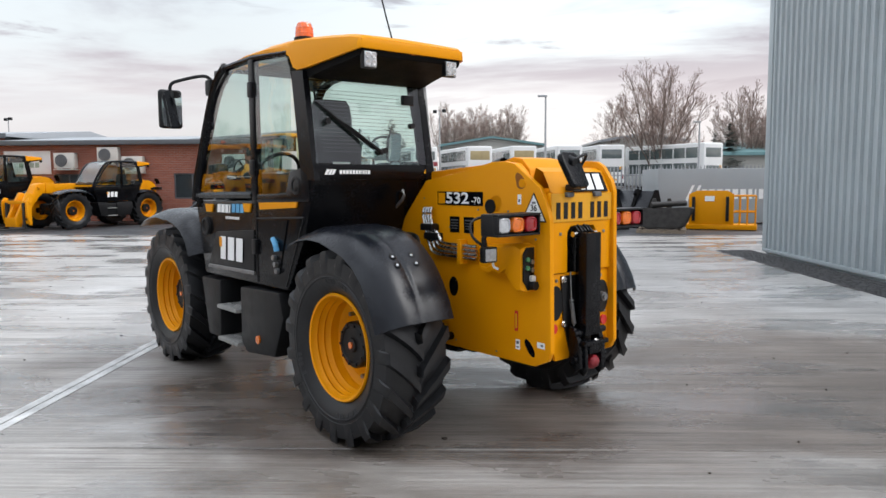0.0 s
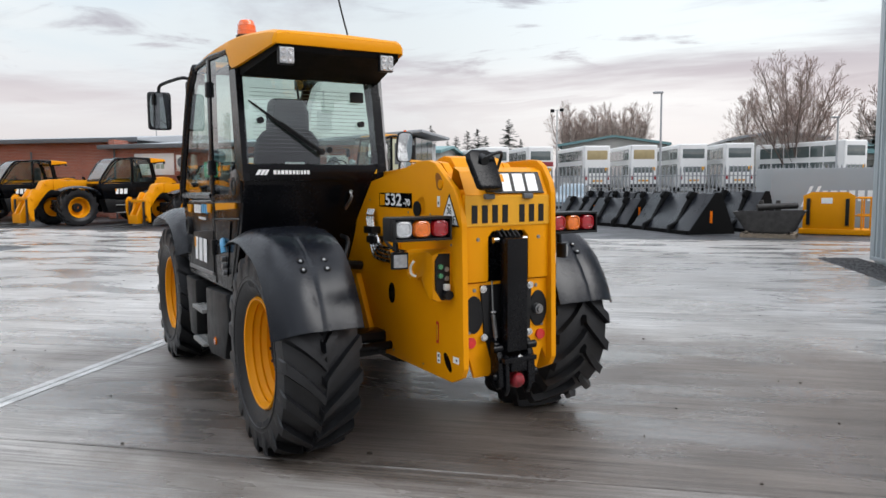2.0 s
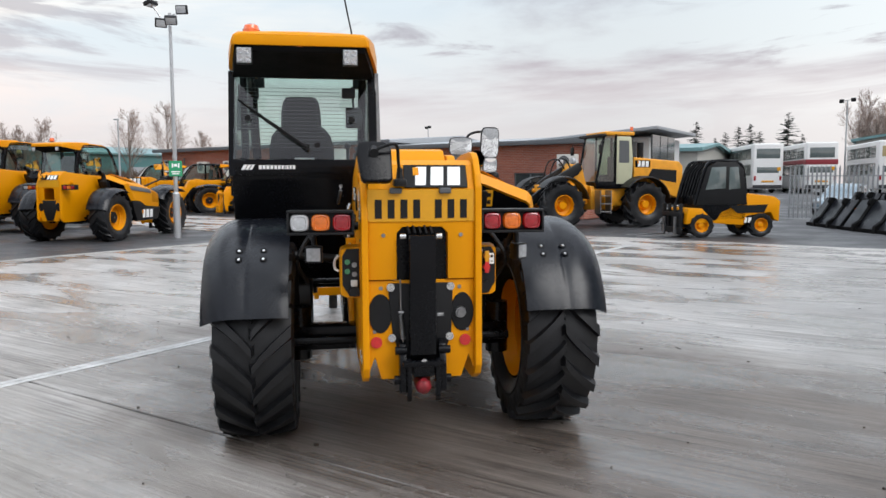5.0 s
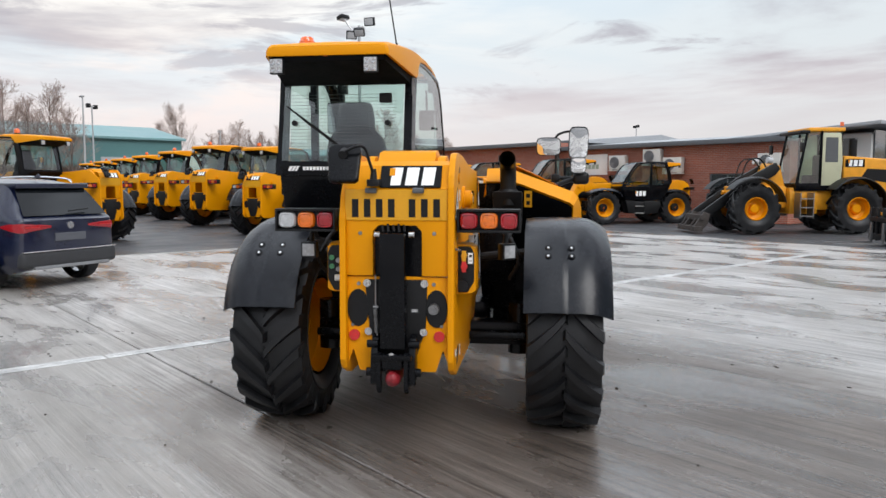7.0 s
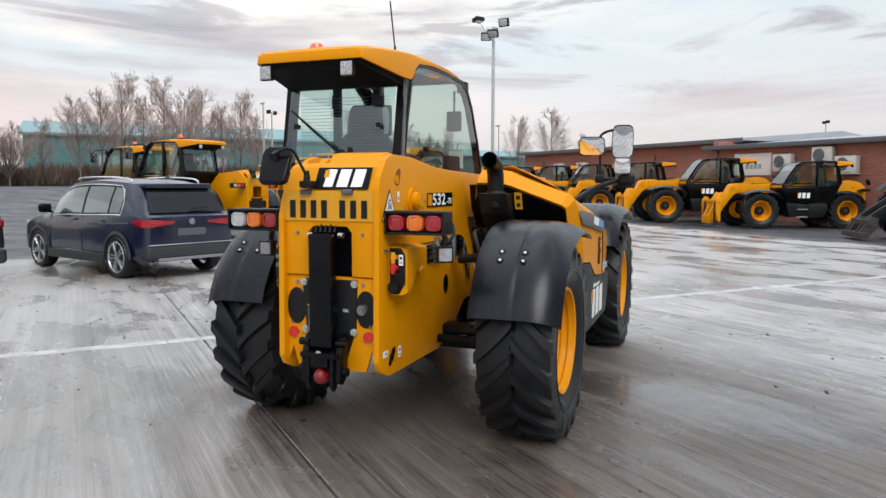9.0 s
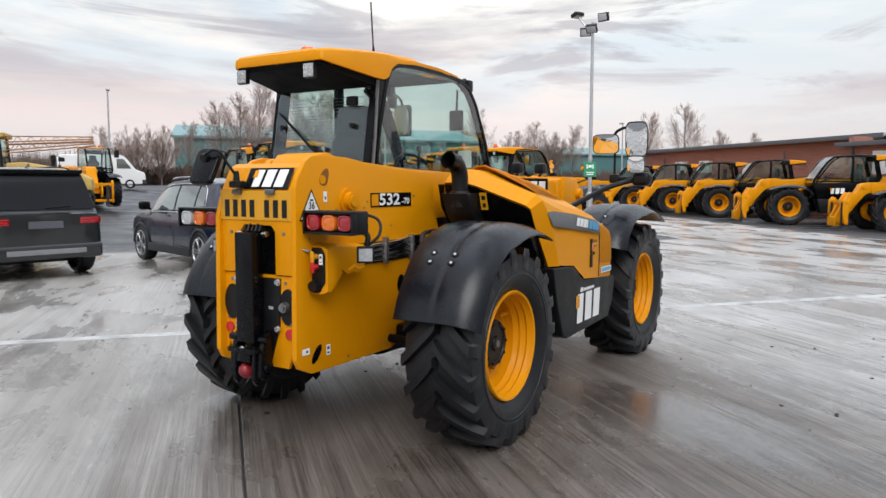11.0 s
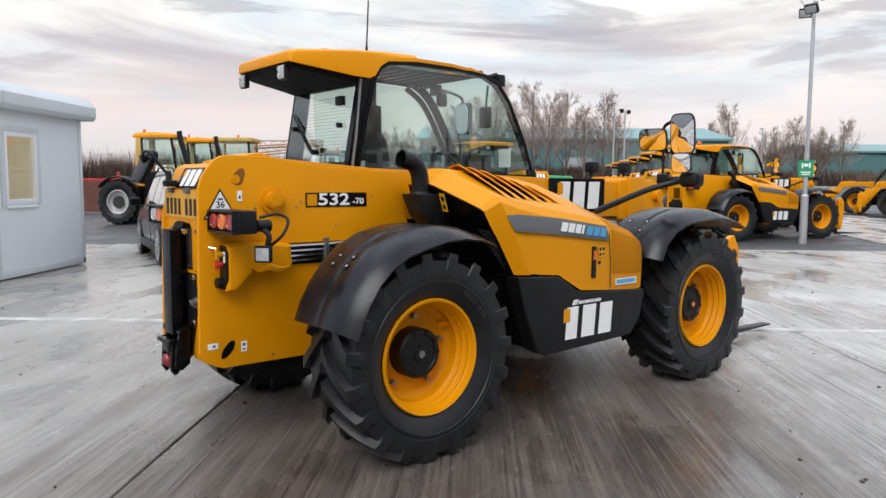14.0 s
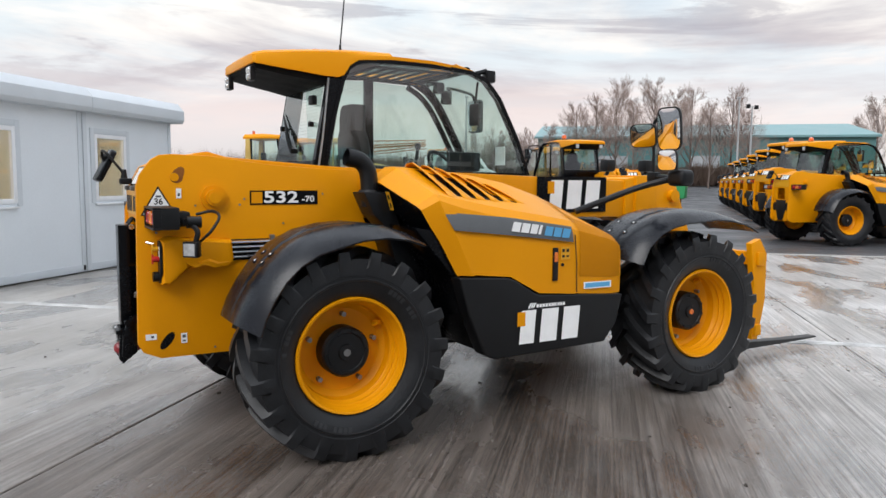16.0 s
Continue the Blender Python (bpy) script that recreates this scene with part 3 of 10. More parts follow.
        rows.append([(xt + 0.02, y, zt + 0.000), ((xt + xs) / 2, y, (zt + zs) / 2 + 0.004), (xs, y, zs + 0.004), (xo - 0.009, y, zo + 0.023), (xo + 0.004, y, zo - 0.018), (xo + 0.009, y, (zo + zb) / 2), (xo + 0.006, y, zb + 0.12)])
    loft(bm, rows)
    part("front_grille_panel", bm, PERFORATED, th, "dull yellow perforated panel", 25)

    def cover_z(x, y):
        """Height of the cover's sloping top."""
        for a, b in zip(sec, sec[1:]):
            if y <= b[0] or b is sec[-1]:
                f = max(-0.6, (y - a[0]) / (b[0] - a[0]))
                xt, zt, xs, zs = (a[k] + (b[k] - a[k]) * f for k in (3, 4, 5, 6))
                return zt + 0.004 if x < xt else zt + (zs - zt) * (x - xt) / (xs - xt)
    bm = B()
    rows = []
    for x, y, z in ((0.345, 0.475, 1.605), (0.50, 0.468, 1.604), (0.64, 0.470, 1.588), (1.0, 0.548, 1.448), (1.025, 0.560, 1.425)):
        d = 1.605 - z
        rows.append([(x, y, z), (x, y + 0.05, z - 0.03), (x, max(0.52, y + 0.03), min(1.44, z - 0.05)), (x, 0.607, 1.35), (x, 0.682, 1.245), (x, 0.800, 1.02), (x, 1.3, 1.02), (x, 1.3, z - 0.12)])
        rows[-1][1:2] = []
    loft(bm, rows, closed=True, cap=True)
    prism(bm, [(0.50, 1.34), (0.80, 1.0), (0.86, 0.75), (1.01, 0.50), (1.98, 0.50), (2.12, 0.83), (2.08, 1.03), (1.6, 1.18), (1.0, 1.26)], "x", 0.42, 1.02, 0.02)
    prism(bm, [(0.52, 1.30), (0.62, 0.95), (0.9, 0.62), (1.3, 0.62), (1.3, 1.30)], "x", 0.345, 0.60, 0.01)
    part("engine_housing", bm, GLOSS_BLACK, th, "black engine housing")
    bm = B()
    prism(bm, [(0.785, 1.018), (1.16, 0.998), (1.22, 0.975), (1.36, 0.888), (1.42, 0.868), (2.15, 0.825), (2.10, 0.62), (1.99, 0.49), (1.06, 0.465), (0.98, 0.50), (0.86, 0.76)], "x", 0.98, 1.108, 0.016, 3)
    part("lower_side_panel", bm, BLACK, th, "black lower engine panel")
    # exhaust
    bm = B()
    tube(bm, curve_pts([(0.563, 0.412, 1.45), (0.563, 0.41, 1.60), (0.563, 0.395, 1.69), (0.563, 0.345, 1.748), (0.563, 0.250, 1.772)], 5), 0.058, 16, False)
    tube(bm, curve_pts([(0.563, 0.250, 1.772), (0.563, 0.345, 1.748), (0.563, 0.395, 1.69)], 4), 0.050, 16, False)
    prism(bm, [(0.33, 1.545), (0.50, 1.545), (0.56, 1.40), (0.60, 1.30), (0.50, 1.30), (0.40, 1.40)], "x", 0.455, 0.665, 0.012)
    rod(bm, (0.563, 0.41, 1.535), (0.563, 0.41, 1.56), 0.078, 0.066, seg=20)
    part("exhaust", bm, BLACK, th, "black curved exhaust stack")
    # mudguards
    for s in (-1, 1):
        bm = B()
        strip_fender(bm, REAR_ARC, s * 0.70, 1.232 if s > 0 else -1.195, 0.11)
        part("rear_mudguard", bm, FENDER, th, "dark grey plastic mudguard")
        bm = B()
        strip_fender(bm, FRONT_ARC, s * 0.66, s * 1.17, 0.09)
        part("front_mudguard", bm, FENDER, th, "dark grey plastic mudguard")
    # cab
    bm = B()
    low = [(2.27, 1.50), (2.12, 0.90), (0.70, 0.90), (0.64, 0.97), (0.45, 1.27), (0.30, 1.64), (0.30, 1.72), (0.52, 1.72), (0.56, 1.52), (2.2, 1.50)]
    prism(bm, low, "x", -1.10, -0.155, 0.015)
    part("cab_body", bm, GLOSS_BLACK, th, "black cab lower body")
    bm = B()
    RW = [(0.375, 1.705), (1.2, 1.70), (2.185, 1.690), (2.06, 1.97), (1.88, 2.29), (1.75, 2.430), (1.62, 2.478), (1.35, 2.500), (1.0, 2.504), (0.74, 2.496), (0.63, 2.478), (0.565, 2.435), (0.525, 2.36), (0.44, 2.05)]
    # right side: one frame round the large window
    def around(bm, pts, x0, x1, wd):
        n = len(pts)
        c = Vector((sum(p[0] for p in pts) / n, sum(p[1] for p in pts) / n))
        ins, outs = [], []
        for i in range(n):
            a, b, d = Vector(pts[i - 1]), Vector(pts[i]), Vector(pts[(i + 1) % n])
            t = ((b - a).normalized() + (d - b).normalized()).normalized()
            m = Vector((t.y, -t.x))
            if m.dot(c - b) > 0:
                m = -m
            ins.append(b)
            outs.append(b + m * wd)
        rows = [[(x1, p.x, p.y) for p in ins], [(x1, p.x, p.y) for p in outs], [(x0, p.x, p.y) for p in outs], [(x0, p.x, p.y) for p in ins]]
        loft(bm, [[rows[k % 4][i % n] for k in range(5)] for i in range(n + 1)])
    around(bm, RW, -0.185, -0.118, 0.030)
    box(bm, -0.20, -0.130, 0.275, 0.40, 1.60, 1.77, 0.015)
    loft(bm, [[(-0.182, 0.275, 1.70), (-0.125, 0.275, 1.70), (-0.125, 0.385, 1.70), (-0.182, 0.36, 1.70)], [(-0.182, 0.395, 2.36), (-0.125, 0.395, 2.36), (-0.125, 0.51, 2.37), (-0.182, 0.49, 2.37)]], closed=True, cap=True)
    # left side
    x = -1.095
    tube(bm, curve_pts([(x, y, z) for y, z in A_POST], 3), 0.040, 8)
    tube(bm, [(x, 1.60, 2.515), (x, 1.1, 2.53), (x, 0.60, 2.50)], 0.026, 8)
    loft(bm, [[(-1.115, 0.275, 1.66), (-1.072, 0.275, 1.66), (-1.072, 0.40, 1.66), (-1.115, 0.44, 1.66)], [(-1.115, 0.395, 2.36), (-1.072, 0.395, 2.36), (-1.072, 0.51, 2.37), (-1.115, 0.545, 2.37)]], closed=True, cap=True)
    tube(bm, [(-1.095, 1.60, 2.515), (-0.165, 1.60, 2.515)], 0.03, 8)
    tube(bm, [(-1.095, 2.22, 1.62), (-0.165, 2.22, 1.62)], 0.03, 8)
    box(bm, -1.118, -1.065, 1.095, 1.175, 1.50, 2.53, 0.01)
    tube(bm, curve_pts([(-1.10, y - 0.07, z - 0.05) for y, z in A_POST], 3), 0.026, 6)
    tube(bm, [(-1.10, 1.18, 1.555), (-1.10, 2.20, 1.545)], 0.028, 6)
    prism(bm, [(0.36, 1.52), (1.10, 1.50), (1.10, 1.56), (0.66, 1.575), (0.60, 1.72), (0.44, 1.74), (0.36, 1.70)], "x", -1.115, -1.06, 0.008)
    part("cab_frame", bm, GLOSS_BLACK, th, "black cab posts")
    bm = B()
    # rear window surround, thin at the sides
    prism(bm, [(-1.10, 1.66), (-0.14, 1.66), (-0.14, 1.765), (-1.10, 1.765)], "y", 0.283, 0.345, 0.01)
    part("rear_panel_top", bm, GLOSS_BLACK, th)
    bm = B()
    prism(bm, [(-1.08, 2.318), (-0.16, 2.318), (-0.16, 2.40), (-1.08, 2.40)], "y", 0.375, 0.43, 0.01)
    part("rear_window_frame", bm, GLOSS_BLACK, th)
    # glazing
    bm = B()
    loft(bm, [[(-1.085, 0.292, 1.768), (-0.185, 0.292, 1.768)], [(-1.075, 0.385, 2.325), (-0.19, 0.385, 2.325)]])
    g = part("rear_window", bm, GLASS, th)
    g.visible_shadow = False
    if full:
        for k in range(17):
            f = 0.14 + 0.045 * k
            y, z = 0.292 + 0.093 * f + 0.003, 1.768 + 0.557 * f
            bm = B()
            box(bm, -1.03, -0.24, y - 0.0006, y + 0.0006, z - 0.0012, z + 0.0012)
            part("heating_wire", bm, GREY_DECAL, g)
    for name, x, pts in (("right_window", -0.124, RW),
                         ("quarter_window", -1.108, [(0.58, 1.70), (0.66, 1.57), (1.10, 1.56), (1.10, 2.50), (0.62, 2.48), (0.56, 2.38)]),
                         ("door_window", -1.112, [(1.17, 1.56), (2.22, 1.56), (2.05, 1.94), (1.88, 2.24), (1.74, 2.40), (1.58, 2.48), (1.17, 2.50)])):
        bm = B()
        bm.faces.new([bm.verts.new((x, y, z)) for y, z in pts])
        g = part(name, bm, GLASS, th)
        g.visible_shadow = False
    bm = B()
    ap = curve_pts([(0, y, z) for y, z in A_POST[1:]], 3)
    loft(bm, [[(-1.08, p.y + 0.02, p.z), (-0.18, p.y + 0.02, p.z)] for p in ap])
    g = part("windscreen", bm, GLASS, th)
    g.visible_shadow = False
    # roof: narrow at the visor, with a point over each rear post
    bm = B()
    rows = []
    for y, hw, lo, hi, crown in ((-0.135, 0.400, 2.445, 2.505, 0.0), (-0.115, 0.418, 2.438, 2.520, 0.006), (-0.04, 0.430, 2.428, 2.535, 0.010), (0.15, 0.462, 2.403, 2.552, 0.012), (0.36, 0.494, 2.376, 2.568, 0.013), (0.47, 0.502, 2.372, 2.574, 0.014),
                                 (0.515, 0.504, 2.395, 2.577, 0.014), (0.56, 0.504, 2.465, 2.579, 0.014), (0.63, 0.504, 2.508, 2.582, 0.014), (0.90, 0.502, 2.532, 2.588, 0.014), (1.25, 0.498, 2.530, 2.584, 0.014), (1.50, 0.492, 2.512, 2.558, 0.010), (1.63, 0.482, 2.500, 2.528, 0.004)):
        c = -0.612
        prof = [(-1.0, lo), (-1.0, lo + (hi - lo) * 0.45), (-0.965, hi - 0.018), (-0.90, hi), (-0.45, hi + crown * 0.7), (0.0, hi + crown), (0.45, hi + crown * 0.7), (0.90, hi), (0.965, hi - 0.018), (1.0, lo + (hi - lo) * 0.45), (1.0, lo), (0.955, lo), (0.95, hi - 0.028), (-0.95, hi - 0.028), (-0.955, lo)]
        rows.append([(c + u * hw, y, z) for u, z in prof])
    loft(bm, rows[:10], closed=True, cap=True)
    for lo_k in (0, 9):
        rails = [[row[k % 15] for k in range(lo_k, lo_k + 3)] + [(row[(lo_k + (2 if lo_k == 0 else 0)) % 15][0] * 0.9 - 0.0612, row[0][1], row[2][2] - 0.03)] for row in rows[9:]]
        loft(bm, rails, closed=True, cap=True)
    loft(bm, [rows[11][2:9] + rows[11][12:14], rows[12][2:9] + rows[12][12:14]], closed=True, cap=True)
    box(bm, -1.012, -0.212, -0.137, -0.118, 2.440, 2.500, 0.008)
    part("roof", bm, paint, th, "yellow cab roof with rear visor", 30)
    bm = B()
    rows = []
    for y, hw, lo, hi in ((-0.118, 0.385, 2.425, 2.47), (-0.105, 0.392, 2.405, 2.48), (0.05, 0.42, 2.375, 2.49), (0.24, 0.45, 2.345, 2.50), (0.38, 0.47, 2.318, 2.50), (0.45, 0.47, 2.36, 2.50)):
        rows.append([(-0.612 - hw, y, lo), (-0.612 + hw, y, lo), (-0.612 + hw, y, hi), (-0.612 - hw, y, hi)])
    loft(bm, rows, closed=True, cap=True)
    part("visor_underside", bm, VISOR, th)
    bm = B()
    box(bm, -1.06, -0.17, 0.46, 0.895, 2.515, 2.535, 0.005)
    part("headlining", bm, HEADLINING, th, "light grey roof lining")
    bm = B()
    box(bm, -1.03, -0.20, 0.905, 1.49, 2.548, 2.553)
    part("roof_window", bm, GLASS, th).visible_shadow = False
    # seat and wheel inside
    bm = B()
    loft(bm, [[(-0.65 + u * w, y, z) for u, y in ((-1, y0 + 0.03), (-0.8, y0), (0.8, y0), (1, y0 + 0.03), (1, y0 + 0.10), (0.8, y0 + 0.13), (-0.8, y0 + 0.13), (-1, y0 + 0.10))]
              for w, y0, z in ((0.22, 0.80, 1.48), (0.235, 0.77, 1.60), (0.235, 0.745, 1.85), (0.215, 0.735, 1.95), (0.17, 0.73, 2.005), (0.145, 0.73, 2.02), (0.142, 0.73, 2.12), (0.128, 0.735, 2.20), (0.105, 0.745, 2.232))], closed=True, cap=True)
    box(bm, -0.92, -0.38, 0.74, 1.25, 1.46, 1.58, 0.05, 3)
    part("seat", bm, SEAT, th, "dark cloth driver's seat")
    bm = B()
    c = Vector((-0.65, 1.66, 1.72))
    ring = [c + Matrix.Rotation(radians(-55), 3, "X") @ Vector((0.19 * math.cos(a), 0.19 * math.sin(a), 0)) for a in (2 * math.pi * k / 24 for k in range(25))]
    tube(bm, ring, 0.016, 8, False)
    tube(bm, [c, (-0.65, 1.95, 1.50)], 0.035, 8)
    tube(bm, [ring[0], c, ring[12]], 0.012, 6)
    part("steering_wheel", bm, BLACK, th)
    # rear lamps
    for s, x0 in ((-1, -0.335), (1, 0.345)):
        x1 = x0 + s * 0.345
        bm = B()
        a, b = min(x0, x1), max(x0, x1)
        box(bm, a, b, -0.80, -0.905, 1.335, 1.462, 0.012)
        box(bm, min(x0, x0 + s * 0.12) - 0.02, max(x0, x0 + s * 0.12), -0.80, -0.70, 1.34, 1.43, 0.02)
        cluster = part("rear_lamp_box", bm, BLACK, th, "black rear lamp box with round lenses")
        for z0, z1, p, q in ((1.335, 1.348, a, b), (1.449, 1.462, a, b), (1.348, 1.449, a, a + 0.012), (1.348, 1.449, b - 0.012, b)):
            bm = B()
            box(bm, p, q, -0.945, -0.90, z0, z1, 0.004)
            part("lamp_shroud", bm, BLACK, cluster)
        order = [RED_LENS, ORANGE, WHITE_LENS] if s < 0 else [RED_LENS, ORANGE, RED_LENS]
        for k, mt in enumerate(order):
            bm = B()
            cx, cz = x0 + s * (0.062 + 0.11 * k), 1.3985
            rows = []
            for r, y in ((0.050, -0.905), (0.049, -0.925), (0.044, -0.935), (0.036, -0.938), (0.032, -0.932), (0.026, -0.934), (0.010, -0.936)):
                rows.append([(cx + r * math.copysign(abs(math.cos(t)) ** 0.62, math.cos(t)), y, cz + 0.94 * r * math.copysign(abs(math.sin(t)) ** 0.62, math.sin(t))) for t in (2 * math.pi * j / 24 for j in range(24))])
            loft(bm, rows, closed=True, cap=True)
            part("lens", bm, mt, cluster, angle=25)
    # work lamps under the visor
    for x in (-0.953, -0.315):
        bm = B()
        box(bm, x - 0.048, x + 0.048, -0.135, -0.095, 2.325, 2.428, 0.010)
        tube(bm, [(x, -0.10, 2.40), (x, -0.08, 2.45)], 0.02, 8)
        lamp = part("work_lamp", bm, BLACK, th)
        bm = B()
        box(bm, x - 0.043, x + 0.043, -0.142, -0.132, 2.331, 2.422, 0.006)
        lens = part("lens", bm, WHITE_LENS, lamp)
        if full:
            for dx in (-0.021, 0.021):
                for dz in (-0.022, 0.022):
                    bm = B()
                    spin(bm, [(0.0, 0.0), (0.010, -0.004), (0.017, -0.004), (0.0185, 0.0)], "y", 12, (x + dx, -0.1425, 2.3765 + dz))
                    part("led", bm, STEEL, lens)
    # beacon
    bm = B()
    spin(bm, [(0.070, 0.0), (0.070, 0.022), (0.064, 0.026), (0.0, 0.026)], "z", 24, (-0.975, 0.60, 2.585))
    bc = part("beacon_base", bm, BLACK, th)
    bm = B()
    spin(bm, [(0.062, 0.026), (0.061, 0.05), (0.063, 0.053), (0.060, 0.056), (0.058, 0.085), (0.060, 0.088), (0.056, 0.091), (0.046, 0.118), (0.030, 0.127), (0.0, 0.130)], "z", 24, (-0.975, 0.60, 2.585))
    part("beacon", bm, BEACON, bc, "orange warning beacon", 25)
    # mirrors: left arm, rear, right stack
    bm = B()
    tube(bm, curve_pts([(-1.06, 1.95, 2.47), (-1.12, 1.98, 2.50), (-1.21, 2.22, 2.485), (-1.25, 2.33, 2.46), (-1.25, 2.36, 2.38)], 4), 0.014, 8)
    box(bm, -1.11, -1.05, 1.88, 1.98, 2.34, 2.47, 0.02)
    part("mirror_arm", bm, BLACK, th)
    bm = B()
    box(bm, -1.345, -1.155, 2.335, 2.405, 2.10, 2.42, 0.034, 4)
    mr = part("door_mirror", bm, BLACK, th, "black rear-view mirror on an arm")
    bm = B()
    prism(bm, [(0.083 * math.copysign(abs(math.cos(t)) ** 0.45, math.cos(t)), 0.148 * math.copysign(abs(math.sin(t)) ** 0.45, math.sin(t))) for t in (2 * math.pi * j / 28 for j in range(28))], "y", -0.012, 0.030)
    part("mirror_glass", bm, MIRROR, mr, at=pose(-1.25, 2.338, 2.26, 4, 0, 0))
    bm = B()
    tube(bm, curve_pts([(-0.10, -1.0, 1.65), (-0.112, -1.05, 1.72), (-0.122, -1.10, 1.785), (-0.16, -1.120, 1.795), (-0.235, -1.112, 1.765)], 4), 0.0085, 8)
    rod(bm, (-0.238, -1.118, 1.750), (-0.238, -1.070, 1.770), 0.024, seg=14)
    box(bm, -0.135, -0.065, -1.03, -0.955, 1.585, 1.625, 0.012)
    rod(bm, (-0.10, -1.0, 1.61), (-0.10, -1.0, 1.68), 0.022, 0.014, seg=10)
    part("mirror_arm", bm, BLACK, th)
    bm = B()
    prism(bm, [(-0.060, -0.112), (0.060, -0.112), (0.078, -0.098), (0.086, 0.06), (0.078, 0.095), (0.050, 0.112), (-0.055, 0.112), (-0.082, 0.095), (-0.090, 0.06), (-0.078, -0.098)], "y", -0.018, 0.020, 0.013, 3)
    part("rear_mirror", bm, GLOSS_BLACK, th, "black hitch mirror on a bent arm", at=pose(-0.232, -1.100, 1.705, -27, 0, 6))
    bm = B()
    tube(bm, curve_pts([(0.72, 2.02, 1.40), (0.80, 2.20, 1.475), (0.93, 2.42, 1.575), (1.08, 2.56, 1.635), (1.17, 2.60, 1.648)], 5), 0.024, 10)
    arm = part("mirror_arm", bm, BLACK, th, "black bent mirror arm")
    bm = B()
    box(bm, 1.115, 1.275, 2.53, 2.665, 1.595, 1.715, 0.045, 4)
    part("arm_knob", bm, BLACK, arm)
    bm = B()
    box(bm, 0.90, 0.99, 2.55, 2.62, 1.62, 1.70, 0.02)
    tube(bm, [(0.95, 2.58, 1.66), (1.10, 2.59, 1.655)], 0.022, 8)
    tube(bm, [(0.945, 2.58, 1.68), (0.945, 2.575, 1.90)], 0.011, 8)
    tube(bm, curve_pts([(0.93, 2.57, 2.03), (0.96, 2.575, 2.085), (1.03, 2.57, 2.115), (1.10, 2.55, 2.12)], 4), 0.013, 8)
    tube(bm, [(1.17, 2.57, 1.70), (1.17, 2.55, 1.90), (1.17, 2.55, 2.1)], 0.012, 8)
    part("mirror_post", bm, BLACK, th, "black bracket and bent arm")

    def soft(w, h, p):
        return [(w * math.copysign(abs(math.cos(t)) ** p, math.cos(t)), h * math.copysign(abs(math.sin(t)) ** p, math.sin(t))) for t in (2 * math.pi * j / 28 for j in range(28))]
    for x, y, z, w2, h2, yw, pt in ((0.871, 2.538, 1.972, 0.122, 0.090, 6, 8), (1.163, 2.50, 2.005, 0.098, 0.158, 10, 6), (1.164, 2.49, 1.782, 0.078, 0.076, 12, 4)):
        bm = B()
        rows = [[(u, d, v) for u, v in soft(w2 * k, h2 * k, 0.42)] for k, d in ((0.93, -0.004), (0.99, -0.006), (1.0, 0.004), (0.97, 0.022), (0.85, 0.038), (0.5, 0.045))]
        loft(bm, rows, closed=True, cap=True)
        mr = part("side_mirror", bm, BLACK, th, "black framed wide-angle mirror", at=pose(x, y, z, pt, 0, yw))
        bm = B()
        loft(bm, [[(u, -0.0065 - 0.005 * (1 - k * k), v) for u, v in soft(w2 * k, h2 * k, 0.42)] for k in (0.93, 0.8, 0.6, 0.4, 0.2, 0.02)], closed=True, cap=True)
        part("mirror_glass", bm, MIRROR, mr, angle=60)
    # step box on the left side
    bm = B()
    prism(bm, [(2.14, 0.87), (2.02, 0.40), (1.78, 0.40), (1.76, 0.87)], "x", -1.13, -0.70, 0.02)
    prism(bm, [(1.40, 0.86), (1.40, 0.42), (1.30, 0.36), (0.86, 0.40), (0.72, 0.70), (0.78, 0.88)], "x", -1.13, -0.60, 0.025)
    part("side_box", bm, BLACK, th, "black plastic step housing")
    for z, y0 in ((0.68, 1.60), (0.42, 1.60)):
        bm = B()
        box(bm, -1.16, -0.92, 1.41, 1.77, z - 0.03, z, 0.008)
        for k in range(6):
            for j in range(4):
                rod(bm, (-1.13 + 0.05 * j, 1.45 + 0.055 * k, z), (-1.13 + 0.05 * j, 1.45 + 0.055 * k, z + 0.008), 0.012, 0.008, seg=6)
        part("step", bm, TREAD, th, "punched metal step")
    # number plate as bars
    bm = B()
    box(bm, -0.268, 0.300, -0.971, -0.966, 1.400, 1.570, 0.004, 1)
    plate = part("number_plate", bm, PLATE, th, "yellow number plate with plain dark bars")
    if full:
        bars("plate_bar", [0.036] * 4, 0.098, 0.031, BLACK, plate, facing(-0.110, -0.972, 1.468, "rear"))
        bars("plate_bar", [0.036] * 3, 0.098, 0.031, BLACK, plate, facing(0.172, -0.972, 1.468, "rear"))
    maker_mark(th, facing(0.094, -0.938, 1.637, "rear") @ pose(0, 0, 0, -27), 0.300)
    maker_mark(th, facing(0.197, 2.42, 1.515, "right"), 0.66, "boom_logo")
    maker_mark(th, facing(1.109, 1.47, 0.66, "right"), 0.62, "side_logo", False)
    maker_mark(th, facing(-1.1145, 1.57, 1.135, "left"), 0.50, "door_logo", False)
    # dark band on the engine cover with plain marks
    bm = B()
    tops = [[(1.094, 0.675, 1.430), (1.112, 0.70, 1.375), (1.120, 0.735, 1.318)], [(1.106, 1.16, 1.388), (1.124, 1.17, 1.33), (1.126, 1.18, 1.272)], [(1.108, 1.42, 1.352), (1.126, 1.43, 1.298), (1.128, 1.44, 1.242)], [(1.112, 1.66, 1.318), (1.128, 1.665, 1.265), (1.128, 1.67, 1.213)]]
    loft(bm, tops)
    loft(bm, [[(x - 0.03, y, z) for x, y, z in row] for row in tops])
